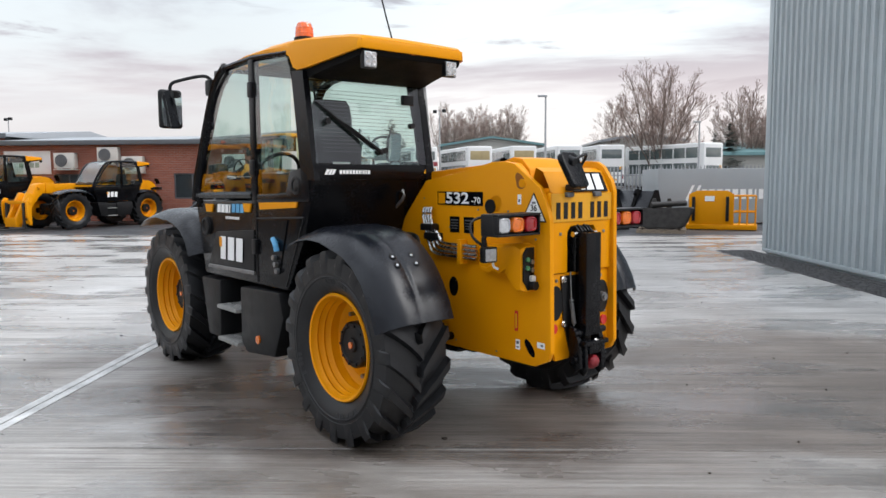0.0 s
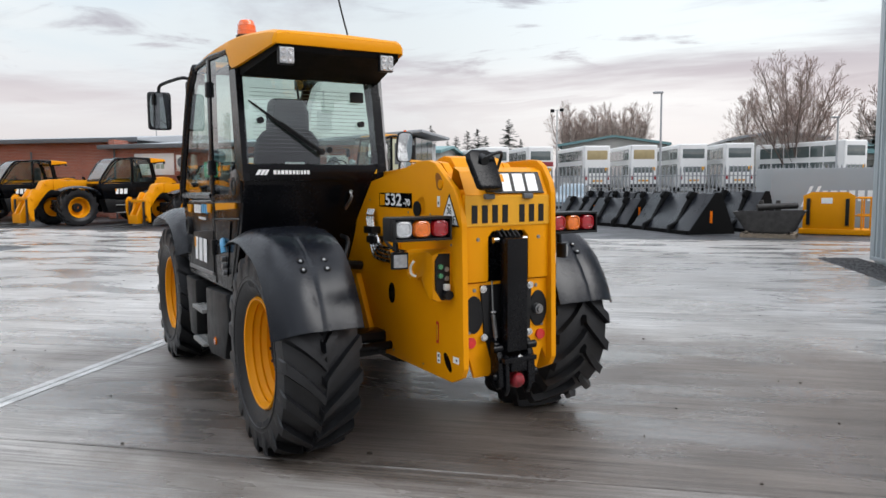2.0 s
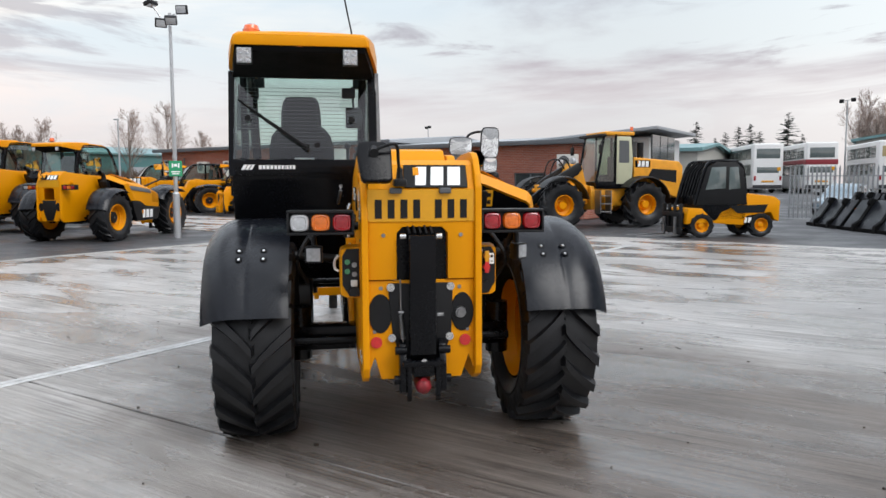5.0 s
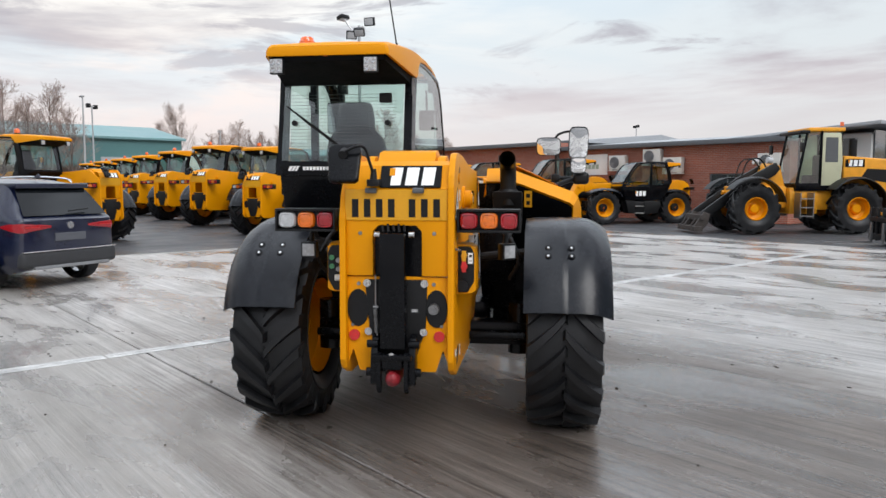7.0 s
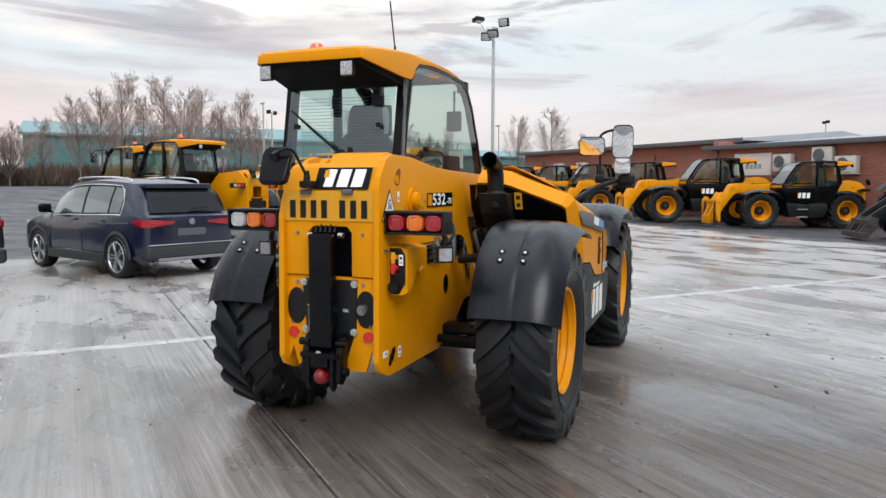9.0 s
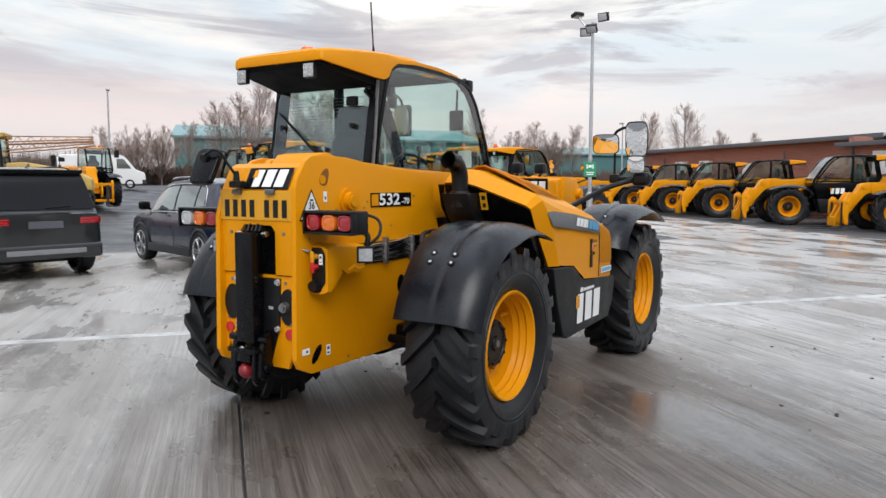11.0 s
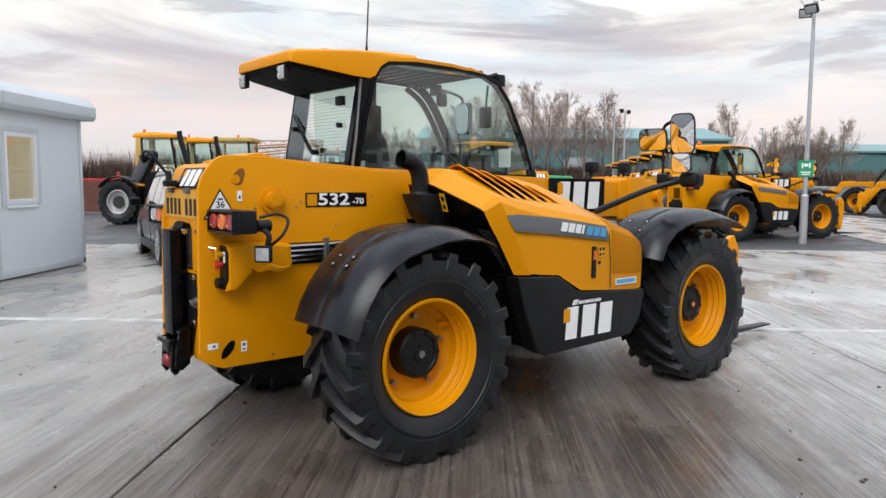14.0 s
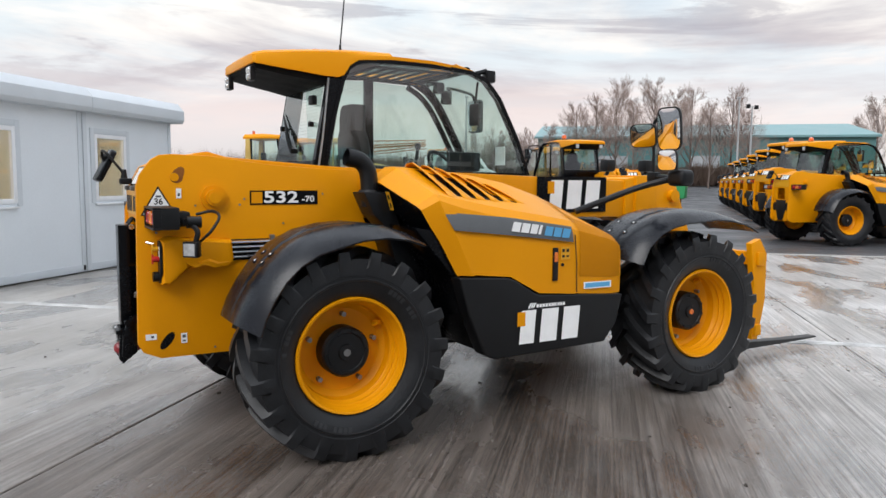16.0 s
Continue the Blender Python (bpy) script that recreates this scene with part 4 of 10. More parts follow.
    loft(bm, [[row[k] for row in tops] for k in (0,)] + [[(row[0][0] - 0.03, row[0][1], row[0][2]) for row in tops]])
    band = part("side_band", bm, GREY_DECAL, th)
    if full:
        bars("band_mark", [0.062, 0.062, 0.055, 0.02], 0.062, 0.012, WHITE, band, facing(1.130, 1.28, 1.318, "right") @ pose(0, 0, 0, 0, 0, -7), lean=0.15)
        bars("band_mark", [0.062, 0.062, 0.062], 0.062, 0.012, BLUE_DECAL, band, facing(1.1315, 1.53, 1.285, "right") @ pose(0, 0, 0, 0, 0, -7), lean=0.15)
    # louvres on top of the cover: scoops that open to the rear
    for k in range(6):
        a = Vector((0.50 + 0.055 * k, 0.70 + 0.088 * k))
        b = Vector((1.012 - 0.016 * k, 0.75 + 0.117 * k))
        rows = []
        for f, up in ((0.0, 0.010), (0.06, 0.024), (0.18, 0.032), (0.45, 0.031), (0.75, 0.024), (0.93, 0.015), (1.0, 0.003)):
            p = a.lerp(b, f)
            w = 0.066 + 0.026 * f
            row = []
            for g, h in ((0.0, 1.0), (0.12, 1.08), (0.5, 0.72), (1.0, 0.05)):
                y = p.y + g * w
                row.append((p.x, y, cover_z(p.x, y) + up * h))
            row += [(x, y + 0.004, z - 0.007) for x, y, z in row[::-1]]
            rows.append(row)
        bm = B()
        loft(bm, rows, closed=True, cap=True)
        part("louvre", bm, paint, th, "yellow cooling louvre", 50)
    # black sheet on the uncut cover, painting the shade inside the open scoops
    bm = B()
    rows = []
    for f in (0.0, 0.25, 0.5, 0.75, 1.0):
        p, q = Vector((0.53, 0.70)).lerp(Vector((1.0, 0.765)), f), Vector((0.775, 1.17)).lerp(Vector((0.935, 1.335)), f)
        rows.append([(c.x, c.y, cover_z(c.x, c.y) + 0.003) for c in (p.lerp(q, g) for g in (0, 0.25, 0.5, 0.75, 1))])
    loft(bm, rows)
    part("louvre_grille", bm, GLOSS_BLACK, th)
    return th

# ---- fittings of the near telehandler ----
def disc(bm, x, y, z, r, t, axis, seg=16):
    d = {"x": (t, 0, 0), "y": (0, t, 0), "z": (0, 0, t)}[axis]
    return rod(bm, (x, y, z), (x + d[0], y + d[1], z + d[2]), r, seg=seg)


def bolt(parent, x, y, z, r, axis, sgn, mat=None):
    bm = B()
    d = Vector({"x": (sgn, 0, 0), "y": (0, sgn, 0), "z": (0, 0, sgn)}[axis])
    p = Vector((x, y, z))
    rod(bm, p, p + d * r * 0.35, r * 1.35, seg=14)
    rod(bm, p + d * r * 0.35, p + d * r * 1.0, r, seg=6)
    return part("bolt", bm, mat or STEEL, parent)


def sticker(parent, m, w, h, mat, name="label", marks=None, mark_mat=None):
    bm = B()
    box(bm, -w / 2, w / 2, -h / 2, h / 2, 0, 0.0015)
    p = part(name, bm, mat, parent, at=m)
    if marks:
        bm = B()
        for x, y, a, b in marks:
            box(bm, x - a / 2, x + a / 2, y - b / 2, y + b / 2, 0.0016, 0.0022)
        part("mark", bm, mark_mat or BLACK, p)
    return p


def spin_ring(bm, p, n):
    """A shallow cupped washer on a slanted surface."""
    q = n.to_track_quat("Z", "Y").to_matrix()
    rows = []
    for r, h in ((0.0215, -0.008), (0.021, 0.0005), (0.0185, 0.0025), (0.015, 0.0015), (0.013, -0.001), (0.0005, -0.001)):
        rows.append([p + q @ Vector((r * math.cos(t), r * math.sin(t), h)) for t in (2 * math.pi * j / 16 for j in range(16))])
    return loft(bm, rows, closed=True, cap=True)


def lock_box(th, side):
    """Swelling on the chassis plate that carries the rear control panel; side -1 left, 1 right."""
    x0 = -0.300 if side < 0 else 0.336
    xo = x0 + side * 0.112
    bm = B()
    rear = -0.87
    prof = [(rear, 1.262), (rear + 0.05, 1.278), (-0.44, 1.245), (-0.43, 1.13), (-0.52, 1.122), (-0.58, 1.145), (-0.64, 1.13), (-0.70, 1.085), (rear + 0.03, 0.985), (rear, 0.99)]
    rows = []
    for f, ins in ((0.0, 0.0), (0.72, 0.004), (0.94, 0.018), (1.0, 0.04)):
        x = x0 + side * 0.112 * f
        row = []
        for y, z in prof:
            taper = 1.0 - 0.55 * max(0.0, (y + 0.60) / 0.2) if y > -0.60 else 1.0
            row.append((x0 + side * 0.112 * f * max(0.45, taper), y + (ins if y < -0.8 else -ins), z + (-ins if z > 1.12 else ins)))
        rows.append(row)
    loft(bm, rows, closed=True, cap=True)
    bx = part("control_box", bm, YELLOW, th, "yellow swelling with rear control panel", 40)
    # black panel facing rearwards
    bm = B()
    a, b = (x0 + side * 0.008), (x0 + side * 0.098)
    prism(bm, [(a, 1.255), (a + (b - a) * 0.75, 1.255), (b, 1.215), (b, 1.06), (a + (b - a) * 0.6, 1.0), (a, 0.998)], "y", rear - 0.006, rear + 0.01, 0.003, 1)
    pn = part("control_panel", bm, BLACK, bx)
    if side < 0:
        green = material("green_button", (0.06, 0.22, 0.10), 0.4)
        for k, (dx, dz, mt) in enumerate(((0.072, 1.185, green), (0.072, 1.135, green), (0.035, 1.17, DULL_STEEL), (0.035, 1.12, DULL_STEEL))):
            bm = B()
            disc(bm, x0 - dx, rear - 0.006, dz, 0.014, -0.012, "y")
            part("button", bm, mt, bx)
        bm = B()
        box(bm, x0 - 0.055, x0 - 0.02, rear - 0.03, rear - 0.005, 1.055, 1.09, 0.006)
        part("socket_cover", bm, WHITE_METAL, bx)
        bm = B()
        disc(bm, x0 - 0.036, rear - 0.005, 1.03, 0.026, -0.04, "y")
        part("socket", bm, BLACK, bx)
        bm = B()
        tube(bm, curve_pts([(x0 - 0.115, -0.66, 1.20), (x0 - 0.135, -0.655, 1.17), (x0 - 0.135, -0.66, 1.13), (x0 - 0.115, -0.68, 1.115)], 4), 0.008, 6)
        part("grab_hook", bm, WHITE, bx)
    else:
        for dx, dz, mt, r in ((0.045, 1.205, PLATE, 0.016), (0.045, 1.145, RED, 0.018)):
            bm = B()
            disc(bm, x0 + dx, rear - 0.006, dz, r, -0.035, "y")
            box(bm, x0 + dx - 0.012, x0 + dx + 0.012, rear - 0.045, rear - 0.035, dz - 0.03, dz + 0.03, 0.004)
            part("key_switch", bm, mt, bx)
        sticker(bx, facing(x0 + 0.078, rear - 0.007, 1.19, "rear"), 0.026, 0.06, WHITE, marks=[(0, 0.012, 0.014, 0.014), (0, -0.015, 0.016, 0.004)])
        bm = B()
        disc(bm, x0 + 0.04, rear - 0.005, 1.04, 0.03, -0.035, "y")
        part("socket", bm, BLACK, bx)
        bm = B()
        rod(bm, (x0 + 0.02, rear - 0.03, 1.235), (x0 - 0.01, rear - 0.07, 1.245), 0.008, seg=8)
        part("coupling", bm, STEEL, bx)


def add_fittings(th):
    # hitch ram cover
    bm = B()
    prism(bm, [(-0.058, -1.065), (0.078, -1.065), (0.078, -1.0), (0.055, -0.96), (-0.035, -0.96), (-0.058, -1.0)], "z", 0.71, 1.335, 0.006)
    ram = part("hitch_ram_cover", bm, GLOSS_BLACK, th, "upright black ram cover")
    for x in (-0.085, 0.105):
        bm = B()
        rod(bm, (x - 0.015, -0.99, 1.325), (x + 0.015, -0.99, 1.325), 0.016, seg=12)
        part("pin", bm, STEEL, ram)
    bm = B()
    for k in range(5):
        tube(bm, curve_pts([(-0.06 + 0.03 * k, -0.94, 1.345), (-0.06 + 0.03 * k, -0.97, 1.372 + 0.005 * (k % 2)), (-0.05 + 0.03 * k, -1.0, 1.34)], 3), 0.007, 6)
    part("hose", bm, BLACK, ram)
    bm = B()
    box(bm, -0.113, 0.153, -0.92, -0.90, 1.08, 1.372)
    part("recess_back", bm, GLOSS_BLACK, th)
    # hitch
    bm = B()
    for s in (-1, 1):
        x = 0.01 + s * 0.105
        prism(bm, [(-0.975, 0.78), (-1.02, 0.76), (-1.06, 0.66), (-1.07, 0.52), (-1.03, 0.50), (-0.98, 0.54)], "x", x - 0.018, x + 0.018, 0.006)
        prism(bm, [(-1.03, 0.69), (-1.075, 0.69), (-1.085, 0.50), (-1.06, 0.465), (-1.03, 0.49)], "x", 0.01 + s * 0.075 - 0.012, 0.01 + s * 0.075 + 0.012, 0.005)
        rod(bm, (x - s * 0.02, -1.03, 0.73), (x + s * 0.04, -1.03, 0.73), 0.022, seg=12)
        rod(bm, (x - s * 0.02, -1.03, 0.575), (x + s * 0.045, -1.03, 0.575), 0.024, seg=12)
    box(bm, -0.10, 0.12, -1.10, -1.06, 0.655, 0.685, 0.008)
    box(bm, -0.045, 0.065, -1.085, -1.02, 0.60, 0.66, 0.01)
    hitch = part("tow_hitch", bm, GLOSS_BLACK, th, "black pick-up hitch jaws")
    bm = B()
    tube(bm, curve_pts([(0.01, -0.94, 0.60), (0.01, -1.00, 0.555), (0.01, -1.06, 0.545), (0.01, -1.085, 0.585)], 4), [0.046, 0.046, 0.046, 0.046, 0.046, 0.045, 0.044, 0.043, 0.042, 0.040, 0.036, 0.028, 0.016][:13], 12)
    part("hook", bm, HOOK_RED, hitch, "red hitch hook")
    bolt(hitch, 0.01, -1.085, 0.68, 0.012, "y", -1)
    bm = B()
    tube(bm, [(-0.10, -0.975, 1.10), (-0.098, -0.985, 0.92), (-0.085, -1.0, 0.72)], 0.005, 6)
    for k in range(16):
        rod(bm, (-0.098 + 0.0006 * k, -0.986 - 0.0008 * k, 0.91 - 0.008 * k), (-0.098 + 0.0006 * k, -0.986 - 0.0008 * k, 0.906 - 0.008 * k), 0.014, seg=8)
    rod(bm, (-0.112, -0.985, 0.925), (-0.084, -0.985, 0.925), 0.008, seg=8)
    part("release_cable", bm, DULL_STEEL, hitch)
    for x, z in ((-0.150, 1.055), (0.170, 1.055), (-0.145, 0.785), (0.165, 0.785)):
        bolt(th, x, -0.962, z, 0.016, "y", -1)
    for x, z in ((-0.20, 1.05), (0.22, 1.05), (-0.235, 0.82), (0.262, 0.82), (-0.185, 1.33), (0.225, 1.33)):
        bolt(th, x, -0.951 if z < 1.1 else -0.966, z, 0.008, "y", -1, DULL_STEEL)
    for x in (-0.226, 0.25):
        bm = B()
        disc(bm, x, -0.948, 0.762, 0.030, -0.014, "y", 24)
        part("reflector", bm, RED, th, "round red reflector")
    bm = B()
    rod(bm, (0.222, -0.957, 0.915), (0.222, -0.985, 0.915), 0.032, 0.028, seg=20)
    rod(bm, (0.222, -0.985, 0.915), (0.222, -0.998, 0.915), 0.018, seg=16)
    part("socket_cap", bm, DULL_STEEL, th)
    for x in (-0.12, 0.14):
        bm = B()
        box(bm, x - 0.032, x + 0.032, -0.995, -0.962, 1.548, 1.578, 0.010, 3)
        part("plate_lamp", bm, GREY_DECAL, th)
    sticker(th, facing(0.115, -0.963, 0.905, "rear"), 0.04, 0.022, GREY_DECAL, marks=[(0, 0.004, 0.03, 0.003), (0, -0.004, 0.03, 0.003)], mark_mat=WHITE)
    lock_box(th, -1)
    lock_box(th, 1)
    # lamp brackets and small work lamps below the clusters
    for s, x in ((-1, -0.545), (1, 0.598)):
        turn = pose(x, -0.715, 1.215, 0, 0, 42 if s > 0 else -8)
        bm = B()
        prism(bm, [(-0.036, 0.022), (0.036, 0.022), (0.048, -0.012), (0.048, -0.038), (-0.048, -0.038), (-0.048, -0.012)], "z", -0.046, 0.046, 0.006)
        wl = part("work_lamp", bm, BLACK, th, "square work lamp on a knuckle bracket", at=turn)
        bm = B()
        box(bm, -0.038, 0.038, -0.043, -0.037, -0.036, 0.036, 0.004)
        part("lens", bm, WHITE_LENS, wl)
        for k in range(4):
            bm = B()
            box(bm, -0.030, 0.030, 0.022, 0.034, -0.036 + 0.02 * k, -0.028 + 0.02 * k)
            part("cooling_fin", bm, BLACK, wl)
        bm = B()
        tube(bm, curve_pts([(x, -0.70, 1.26), (x, -0.69, 1.32), (x - s * 0.05, -0.72, 1.36)], 3), 0.016, 8)
        tube(bm, curve_pts([(x - s * 0.02, -0.68, 1.25), (x + s * 0.03, -0.62, 1.32), (x - s * 0.02, -0.56, 1.40), (x - s * 0.12, -0.58, 1.43), (x - s * 0.18, -0.66, 1.41)], 4), 0.009, 8)
        rod(bm, (x - s * 0.05, -0.74, 1.37), (x - s * 0.24, -0.74, 1.37), 0.022, seg=10)
        rod(bm, (x - s * 0.05, -0.66, 1.37), (x - s * 0.05, -0.74, 1.37), 0.035, seg=12)
        part("lamp_bracket", bm, BLACK, th)
    # steel pipes on both sides
    for k in range(4):
        bm = B()
        z = 1.226 - 0.031 * k
        tube(bm, curve_pts([(0.352, -0.45, z), (0.352, -0.10, z + 0.004), (0.352, 0.20, z + 0.03), (0.352, 0.34, z - 0.03), (0.352, 0.44, z - 0.22)], 4), 0.011, 8)
        part("steel_pipe", bm, CHROME, th)
    # added black sheet that paints the shade in the gaps between the pipes
    bm = B()
    box(bm, 0.3372, 0.3395, -0.44, 0.30, 1.112, 1.245)
    part("pipe_backing", bm, BLACK, th)
    for y in (-0.18, 0.12):
        bm = B()
        box(bm, 0.337, 0.372, y - 0.014, y + 0.014, 1.10, 1.27, 0.004)
        part("pipe_clamp", bm, DULL_STEEL, th)
    for k in range(4):
        bm = B()
        yt, zo = 0.146 - 0.027 * k, 1.150 + 0.027 * k
        tube(bm, curve_pts([(-0.322, yt, 1.468), (-0.338, yt - 0.005, 1.42), (-0.34, yt - 0.035, 1.33), (-0.34, yt - 0.075, zo + 0.07), (-0.34, yt - 0.13, zo + 0.012), (-0.34, -0.17, zo), (-0.335, -0.40, zo - 0.004)], 5), 0.0105, 10)
        part("steel_pipe", bm, STEEL, th)
    for z, y in ((1.335, 0.075), (1.275, 0.035)):
        bm = B()
        box(bm, -0.37, -0.302, y - 0.065, y + 0.065, z - 0.024, z + 0.024, 0.010)
        part("pipe_block", bm, BLACK, th)
    bm = B()
    box(bm, -0.362, -0.302, -0.272, -0.238, 1.105, 1.268, 0.005)
    part("pipe_clamp", bm, YELLOW, th)
    bm = B()
    for k in range(3):
        tube(bm, curve_pts([(-0.33 - 0.02 * k, 0.45, 1.66), (-0.34 - 0.02 * k, 0.40 - 0.05 * k, 1.55), (-0.34 - 0.03 * k, 0.45, 1.40), (-0.36, 0.50, 1.22)], 4), 0.012, 8)
    part("hydraulic_hose", bm, DULL_STEEL, th)
    # holes and slots in the plates: flat black shapes that paint their shaded inside
    for x, sx in ((0.3375, 1), (-0.3015, -1)):
        for nm, y, z, ry, rz2, tilt in (("slot", -0.832, 0.637, 0.062, 0.026, 52), ("oval_hole", -0.135 if sx < 0 else 0.02, 0.942, 0.045, 0.066, 0)):
            bm = B()
            poly = []
            for k in range(24):
                a = 2 * math.pi * k / 24
                u, v = ry * math.cos(a), rz2 * math.sin(a)
                c, s2 = math.cos(radians(tilt)), math.sin(radians(tilt))
                poly.append((y + u * c - v * s2, z + u * s2 + v * c))
            prism(bm, poly, "x", x - sx * 0.004, x)
            part(nm, bm, GLOSS_BLACK, th)
        # teardrop lifting hole: a flat patch, the recess's shade put into its brown
        bm = B()
        prism(bm, [(-0.755 + 0.038 * math.cos(a) + 0.045 * max(0, math.sin(a)) * 0.6, 1.635 + 0.038 * math.sin(a) * (1.0 if math.sin(a) < 0 else 1.6)) for a in (2 * math.pi * k / 24 for k in range(24))], "x", x - sx * 0.004, x)
        part("lifting_hole", bm, YELLOW_SHADE, th, "teardrop recess with its shade put into the colour")
        bm = B()
        disc(bm, x - sx * 0.001, -0.768, 1.632, 0.026, sx * 0.006, "x", 20)
        part("hole_plug", bm, YELLOW, th)
    for s, x in (("right", 0.3385), ("left", -0.3025)):
        # triangular security mark as plain bars
        m = facing(x, -0.862, 1.475, s)
        bm = B()
        prism(bm, [(-0.102, -0.072), (0.102, -0.072), (0, 0.105)], "z", 0, 0.0012)
        tri = part("triangle_label", bm, BLACK, th, "triangular white security label with black edge", at=m)
        bm = B()
        prism(bm, [(-0.088, -0.064), (0.088, -0.064), (0, 0.088)], "z", 0.0013, 0.0018)
        part("mark", bm, WHITE, tri)
        writing("36", 0.052, BLACK, tri, pose(0, 0.010, 0.0019), "mark", 0.0004)
        writing("AX3F", 0.052, BLACK, tri, pose(0, -0.036, 0.0019), "mark", 0.0004)
        bars("mark", [0.03], 0.012, 0.0, GREY_DECAL, tri, pose(0, 0.042, 0.0019), 0.0005)
        sticker(th, facing(x, -0.745, 1.535, s), 0.030, 0.060, WHITE, marks=[(0, -0.008, 0.012, 0.016)])
        sticker(th, facing(x, -0.925, 0.668, s), 0.062, 0.036, WHITE, marks=[(0.008, 0, 0.016, 0.012)])
        sticker(th, facing(x, -0.735, 0.645, s), 0.036, 0.062, WHITE, marks=[(0, 0.012, 0.020, 0.018), (0, -0.016, 0.020, 0.010)], mark_mat=GREY_DECAL)
        # model number
        yc = -0.09 if s == "right" else -0.20
        m = facing(x, yc, 1.507 if s == "right" else 1.533, s)
        bm = B()
        box(bm, -0.225, 0.225, -0.045, 0.045, 0, 0.0015)
        dec = part("model_label", bm, GLOSS_BLACK, th, at=m)
        bm = B()
        box(bm, -0.215, -0.145, -0.036, 0.036, 0.0016, 0.0024)
        part("logo_square", bm, YELLOW, dec)
        writing("532", 0.104, WHITE, dec, pose(-0.022, -0.001, 0.002), depth=0.0006, wide=1.5)
        writing("-70", 0.055, WHITE, dec, pose(0.160, -0.012, 0.002), depth=0.0006, wide=1.2)
        for y, z in ((-0.35, 1.50), (-0.38, 1.463), (-0.65, 1.46), (0.17, 1.53), (-0.10, 1.34), (-0.88, 1.30), (-0.55, 0.57), (-0.16, 0.58)):
            bm = B()
            disc(bm, x, y, z, 0.007, 0.003 if s == "right" else -0.003, "x", 8)
            part("rivet", bm, DULL_STEEL, th)
    bm = B()
    disc(bm, -0.300, -0.492, 1.487, 0.045, -0.008, "x", 24)
    part("rubber_stop", bm, BLACK, th)
    for y in (-0.15, -0.29):
        sticker(th, facing(-0.3025, y, 1.36, "left"), 0.095, 0.105, GLOSS_BLACK, marks=[(0, 0.03, 0.075, 0.008), (0, 0.01, 0.075, 0.005), (0, -0.008, 0.075, 0.005), (0, -0.026, 0.06, 0.005)], mark_mat=GREY_DECAL)
    sticker(th, facing(-0.3025, -0.722, 0.79, "left"), 0.028, 0.125, RED, marks=[(0, 0, 0.016, 0.09)], mark_mat=PLATE)
    # gusset by the left plate
    bm = B()
    prism(bm, [(0.10, 0.62), (0.50, 0.78), (0.34, 1.02)], "x", -0.34, -0.302, 0.006)
    part("gusset", bm, YELLOW, th)
    # mudguard bolts
    for s in (-1, 1):
        for x in (0.845, 0.985):
            for y, z in ((-0.376, 1.209), (-0.424, 1.164)):
                n = Vector((0, -0.62, 0.78)).normalized()
                p = Vector((s * x, y, z)) + n * 0.0015
                bm = B()
                spin_ring(bm, p, n)
                cup = part("bolt_washer", bm, GLOSS_BLACK, th)
                bm = B()
                rod(bm, p - n * 0.001, p + n * 0.0022, 0.010, 0.008, seg=10)
                part("bolt", bm, STEEL, cup)
        for x in (0.76, 0.92):
            for y, z in ((2.33, 1.251), (2.42, 1.319)):
                n = Vector((0, -0.6, 0.8)).normalized()
                p = Vector((s * x, y, z)) + n * 0.0015
                bm = B()
                spin_ring(bm, p, n)
                cup = part("bolt_washer", bm, GLOSS_BLACK, th)
                bm = B()
                rod(bm, p - n * 0.001, p + n * 0.0022, 0.010, 0.008, seg=10)
                part("bolt", bm, STEEL, cup)
        bm = B()
        tube(bm, [(s * 0.40, 0.12, 1.10), (s * 0.72, 0.05, 1.14)], 0.030, 10)
        tube(bm, [(s * 0.72, 0.05, 1.14), (s * 0.80, 0.02, 1.35)], 0.025, 10)
        part("mudguard_bracket", bm, BLACK, th)
        bm = B()
        tube(bm, curve_pts([(s * 0.60, -0.14, 0.98), (s * 0.66, -0.20, 1.12), (s * 0.58, -0.10, 1.28), (s * 0.52, 0.15, 1.30)], 5), 0.014, 8)
        part("brake_hose", bm, BLACK, th)
    for x in (-0.47, 0.50):
        sticker(th, facing(x, -0.092, 0.60, "rear"), 0.05, 0.05, WHITE, marks=[(0, 0, 0.022, 0.022)])
    # engine bay side
    bm = B()
    box(bm, 1.105, 1.124, 1.505, 1.548, 0.955, 1.180, 0.008)
    latch = part("cover_latch", bm, BLACK, th)
    bm = B()
    box(bm, 1.124, 1.128, 1.512, 1.541, 1.085, 1.150, 0.002, 1)
    part("latch_button", bm, ORANGE, latch)
    sticker(th, facing(1.118, 1.61, 1.14, "right"), 0.075, 0.085, PLATE, marks=[(-0.018, 0.018, 0.022, 0.022), (0.018, 0.018, 0.022, 0.022), (-0.018, -0.02, 0.022, 0.018), (0.018, -0.02, 0.022, 0.012)])
    bm = B()
    disc(bm, 1.11, 1.588, 1.062, 0.012, 0.010, "x")
    part("key_lock", bm, BLACK, th)
    sticker(th, facing(1.108, 1.91, 0.905, "right"), 0.25, 0.046, WHITE, marks=[(0, 0, 0.225, 0.032)], mark_mat=BLUE_DECAL)
    bars("dealer_mark", [0.020, 0.018, 0.020, 0.020, 0.018, 0.018, 0.014, 0.006, 0.014, 0.014, 0.018], 0.022, 0.006, WHITE, th, facing(1.110, 1.50, 0.795, "right"), 0.001)
